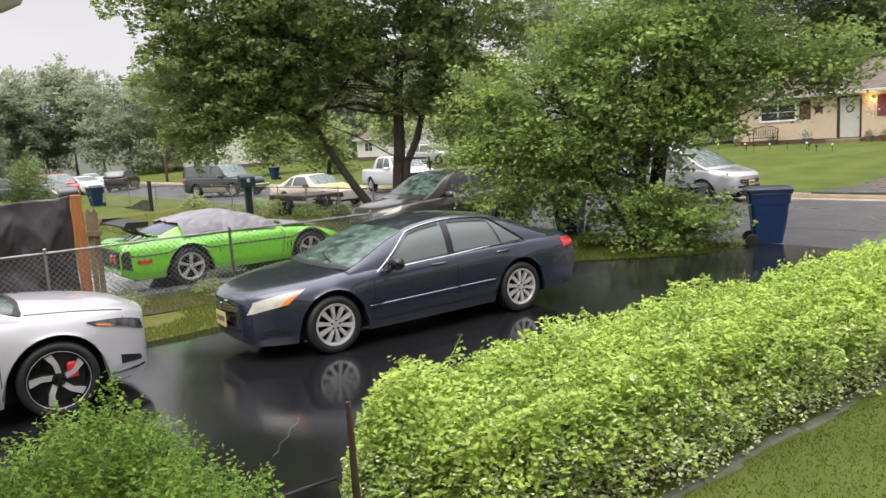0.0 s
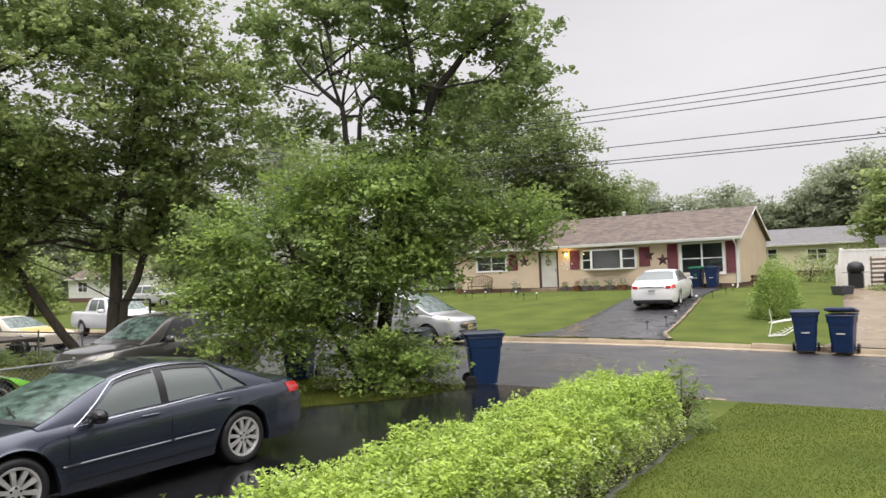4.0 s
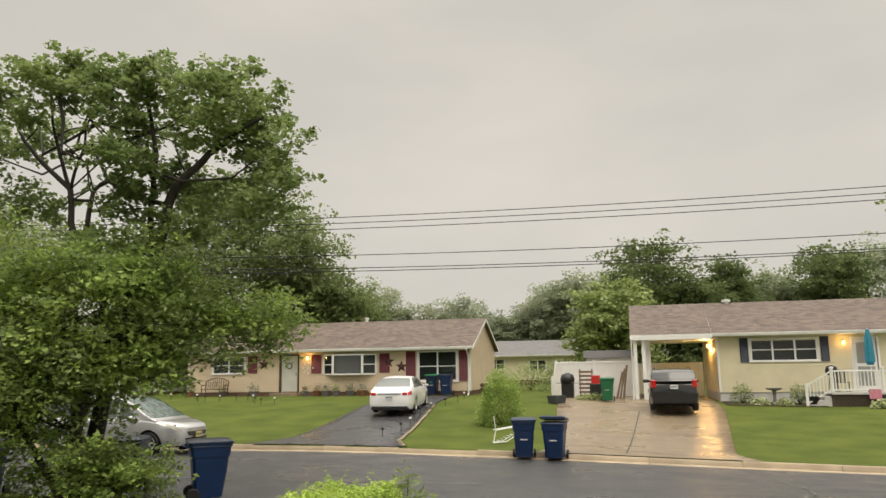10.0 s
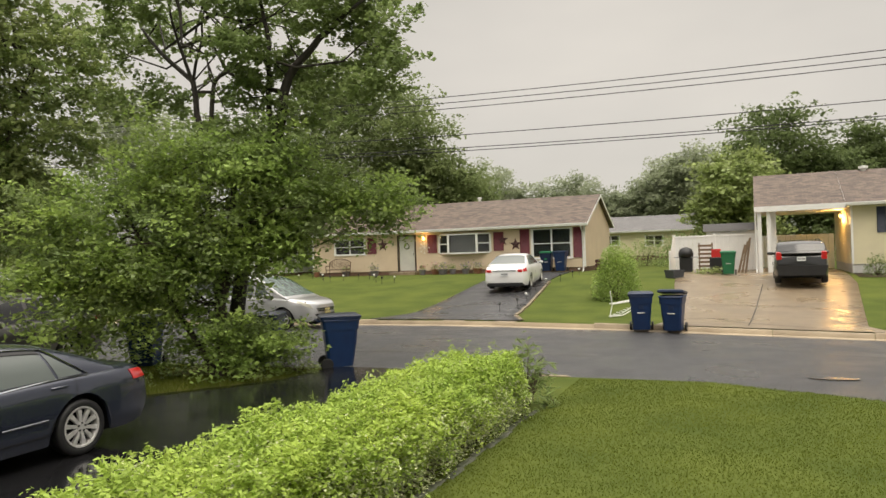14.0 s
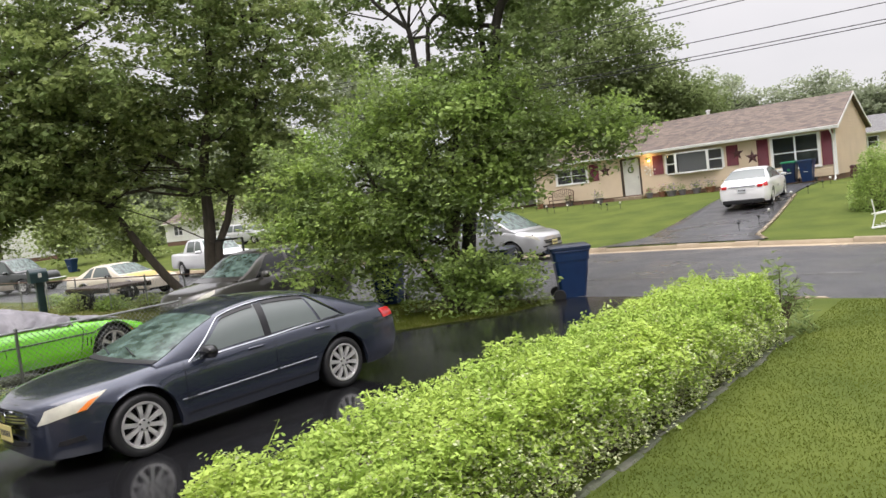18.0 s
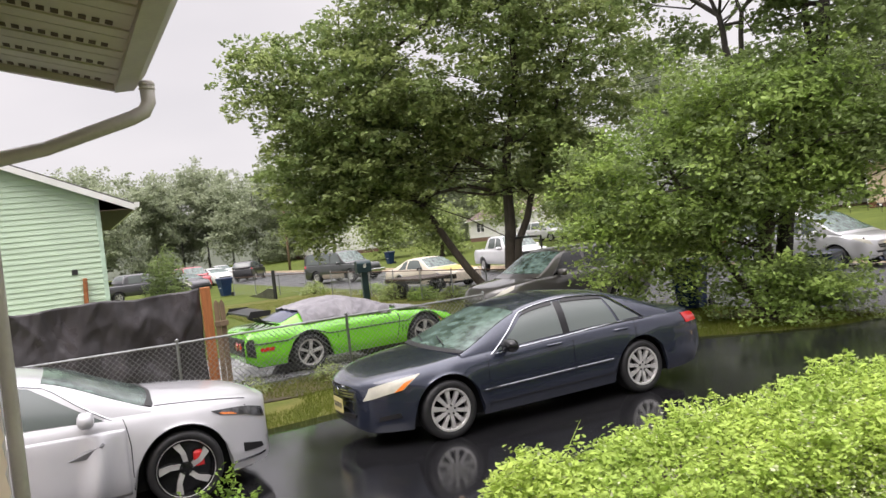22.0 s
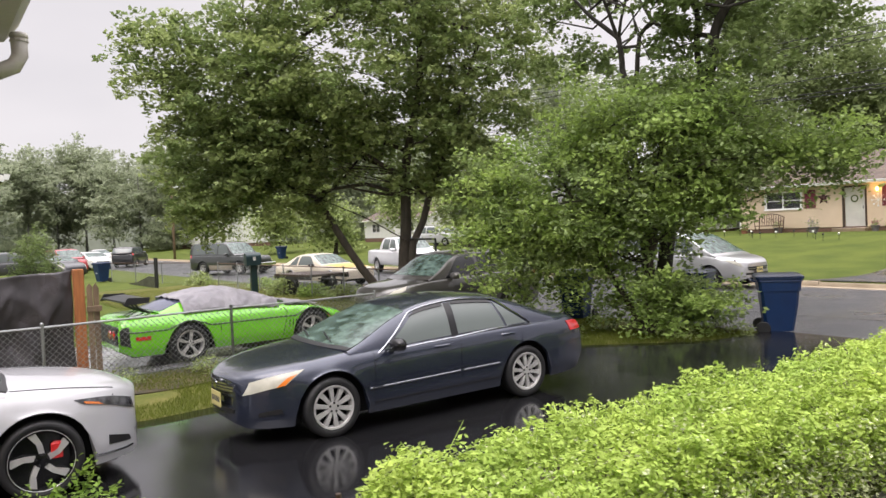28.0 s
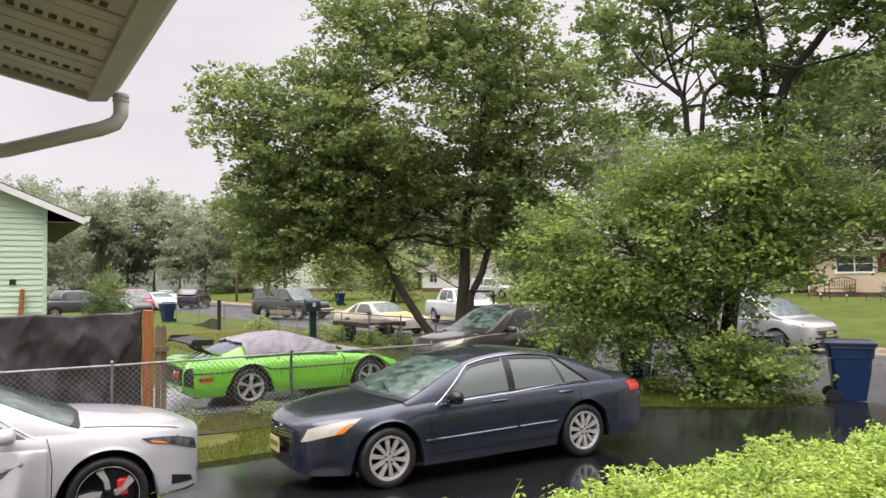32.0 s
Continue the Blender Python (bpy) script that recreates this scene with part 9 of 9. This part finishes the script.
for x in (-0.33, 0.27):
    Shape().bevel_box(x, x + 0.06, 0.03, 0.12, 0, 1.45, 0.008).part("runner", M["wood"], rk)
rc = thing("crate", "bright red plastic crate on a black bin", "crate", (-1.75, 38.4, gz(-1.7, 38.4) + 0.75))
Shape().bevel_box(-0.22, 0.22, -0.18, 0.18, 0, 0.40, 0.02).part("crate_body", M["red"], rc)
bb = thing("storage_bin", "black storage bin holding a red crate", "bin", (-1.75, 38.4, gz(-1.7, 38.4)))
Shape().bevel_box(-0.3, 0.3, -0.25, 0.25, 0, 0.745, 0.03).part("bin_body", M["plastic_black"], bb)
tub = thing("tub", "dark grey plastic tub on the grass", "tub", (-3.4, 35.2, gz(-3.4, 35.2)))
s = Shape().lathe([(0.38, 0.0), (0.45, 0.34), (0.47, 0.36), (0.43, 0.34)], 4)
s.part("tub_body", mat("grey plastic", (0.06, 0.065, 0.075), rough=0.5), tub)
brush = shrub("heap of cut green branches", -1.9, 37.2, gz(-1.9, 37.2), 0.9, 0.5, 0.35, M["leaf_olive"], 0.12, 500, 431, category="brush heap", name="brush_heap", twigs=8)
lb = thing("leaning_boards", "brown boards leaning on the carport post", "boards", (-0.45, 38.1, gz(-0.4, 38.1)))
for k in range(3):
    Shape().bevel_box(-0.05, 0.05, -0.015, 0.015, -0.03, 1.7 - 0.15 * k, 0.006, Matrix.Translation((-0.16 * k, 0, 0)) @ Matrix.Rotation(radians(8 + 3 * k), 4, "Y")).part("board", M["wood"], lb)
# bird bath, planter, umbrella and flag at the cream house
bath = thing("bird_bath", "dark stone bird bath in the bed", "bird bath", (6.25, 37.2, gz(6.2, 37.2)))
Shape().lathe([(0.18, 0.0), (0.12, 0.06), (0.07, 0.3), (0.09, 0.62), (0.34, 0.70), (0.36, 0.76), (0.30, 0.73), (0.03, 0.70)], 16).part("basin", greyp, bath, sharp=40)
pl = thing("planter", "dark round planter in the bed", "planter", (7.75, 36.9, gz(7.7, 36.9)))
Shape().lathe([(0.16, 0.0), (0.33, 0.3), (0.36, 0.42), (0.30, 0.42), (0.26, 0.3)], 14).part("bowl", M["plastic_black"], pl, sharp=40)
um = thing("patio_umbrella", "closed teal patio umbrella on the porch", "umbrella", (10.4, 37.5, 1.18))
Shape().tube([(0, 0, 0), (0, 0, 2.84)], 0.02, 7).part("pole", M["white"], um)
s = Shape()
for j, (z, r) in enumerate(((1.18, 0.10), (1.35, 0.17), (1.9, 0.15), (2.4, 0.12), (2.78, 0.05))):
    s.v += [(r * (1 + 0.25 * (k % 2)) * math.cos(k * math.pi / 8), r * (1 + 0.25 * (k % 2)) * math.sin(k * math.pi / 8), z) for k in range(16)]
    if j:
        s.f += [((j - 1) * 16 + k, (j - 1) * 16 + (k + 1) % 16, j * 16 + (k + 1) % 16, j * 16 + k) for k in range(16)]
s.part("canopy", M["teal"], um, "furled teal canopy")
Shape().lathe([(0.22, 0), (0.2, 0.06), (0.04, 0.1)], 12).part("base", M["black_metal"], um)
pf = thing("garden_flag", "small pink patterned flag hung on the porch rail", "flag", (10.2, 36.5, 0.90))
Shape().box(-0.24, 0.24, -0.006, 0.006, 0, 0.42).part("cloth", pinkf, pf)
cg = thing("grill", "small black kettle grill on the porch", "grill", (8.75, 37.4, 1.18))
Shape().lathe([(0.05, 0.72), (0.24, 0.80), (0.27, 0.95), (0.22, 1.12), (0.05, 1.2)], 12).part("kettle", M["black_metal"], cg, smooth=True)
for k in range(3):
    a = k * 2.1
    Shape().tube([(0.1 * math.cos(a), 0.1 * math.sin(a), 0.78), (0.28 * math.cos(a), 0.28 * math.sin(a), 0.0)], 0.015, 5).part("leg", M["black_metal"], cg)
for x in (9.2, 11.9):
    chp = thing("porch_chair", "dark wooden porch chair behind the railing", "chair", (x, 37.7, 1.18))
    Shape().bevel_box(-0.28, 0.28, -0.26, 0.26, 0.40, 0.44, 0.01).part("seat", M["wood_dark"], chp)
    for k in range(5):
        Shape().bevel_box(-0.26 + k * 0.11, -0.18 + k * 0.11, 0.24, 0.27, 0.44, 0.98, 0.008).part("back_slat", M["wood_dark"], chp)
    for sx in (-0.26, 0.22):
        for sy in (-0.25, 0.21):
            Shape().bevel_box(sx, sx + 0.04, sy, sy + 0.04, 0, 0.40, 0.006).part("leg", M["wood_dark"], chp)

# ---- overhead lines and poles ----
wires = thing("overhead_lines", "black overhead cables along the street", "cable", kind="structure")
for y, zl, zr_ in ((23.0, 7.49, 7.30), (23.0, 7.29, 7.10), (23.0, 7.09, 6.92), (23.0, 6.20, 5.96), (23.0, 5.77, 5.53), (23.0, 5.66, 5.46)):
    pts = []
    for k in range(61):
        x = -82 + 122 * k / 60
        t = (x + 10.5) / 17.3
        pts.append((x, y, zl + (zr_ - zl) * t - 0.9 * t * (1 - t) * 0.35))
    Shape().tube(pts, 0.013, 5, caps=False).part("cable", M["wire"], wires)
for x, y in ((40.2, 23.1), (-82.0, 23.1)):
    p = thing("utility_pole", "brown wooden utility pole", "utility pole", (x, y, gz(x, y)))
    Shape().tube([(0, 0, -0.3), (0, 0, 4.5), (0.03, 0, 9.0)], [0.15, 0.13, 0.10], 10).part("shaft", M["wood"], p, smooth=True)
    Shape().bevel_box(-0.06, 0.06, -1.1, 1.1, 8.3, 8.42, 0.01).part("crossarm", M["wood"], p)
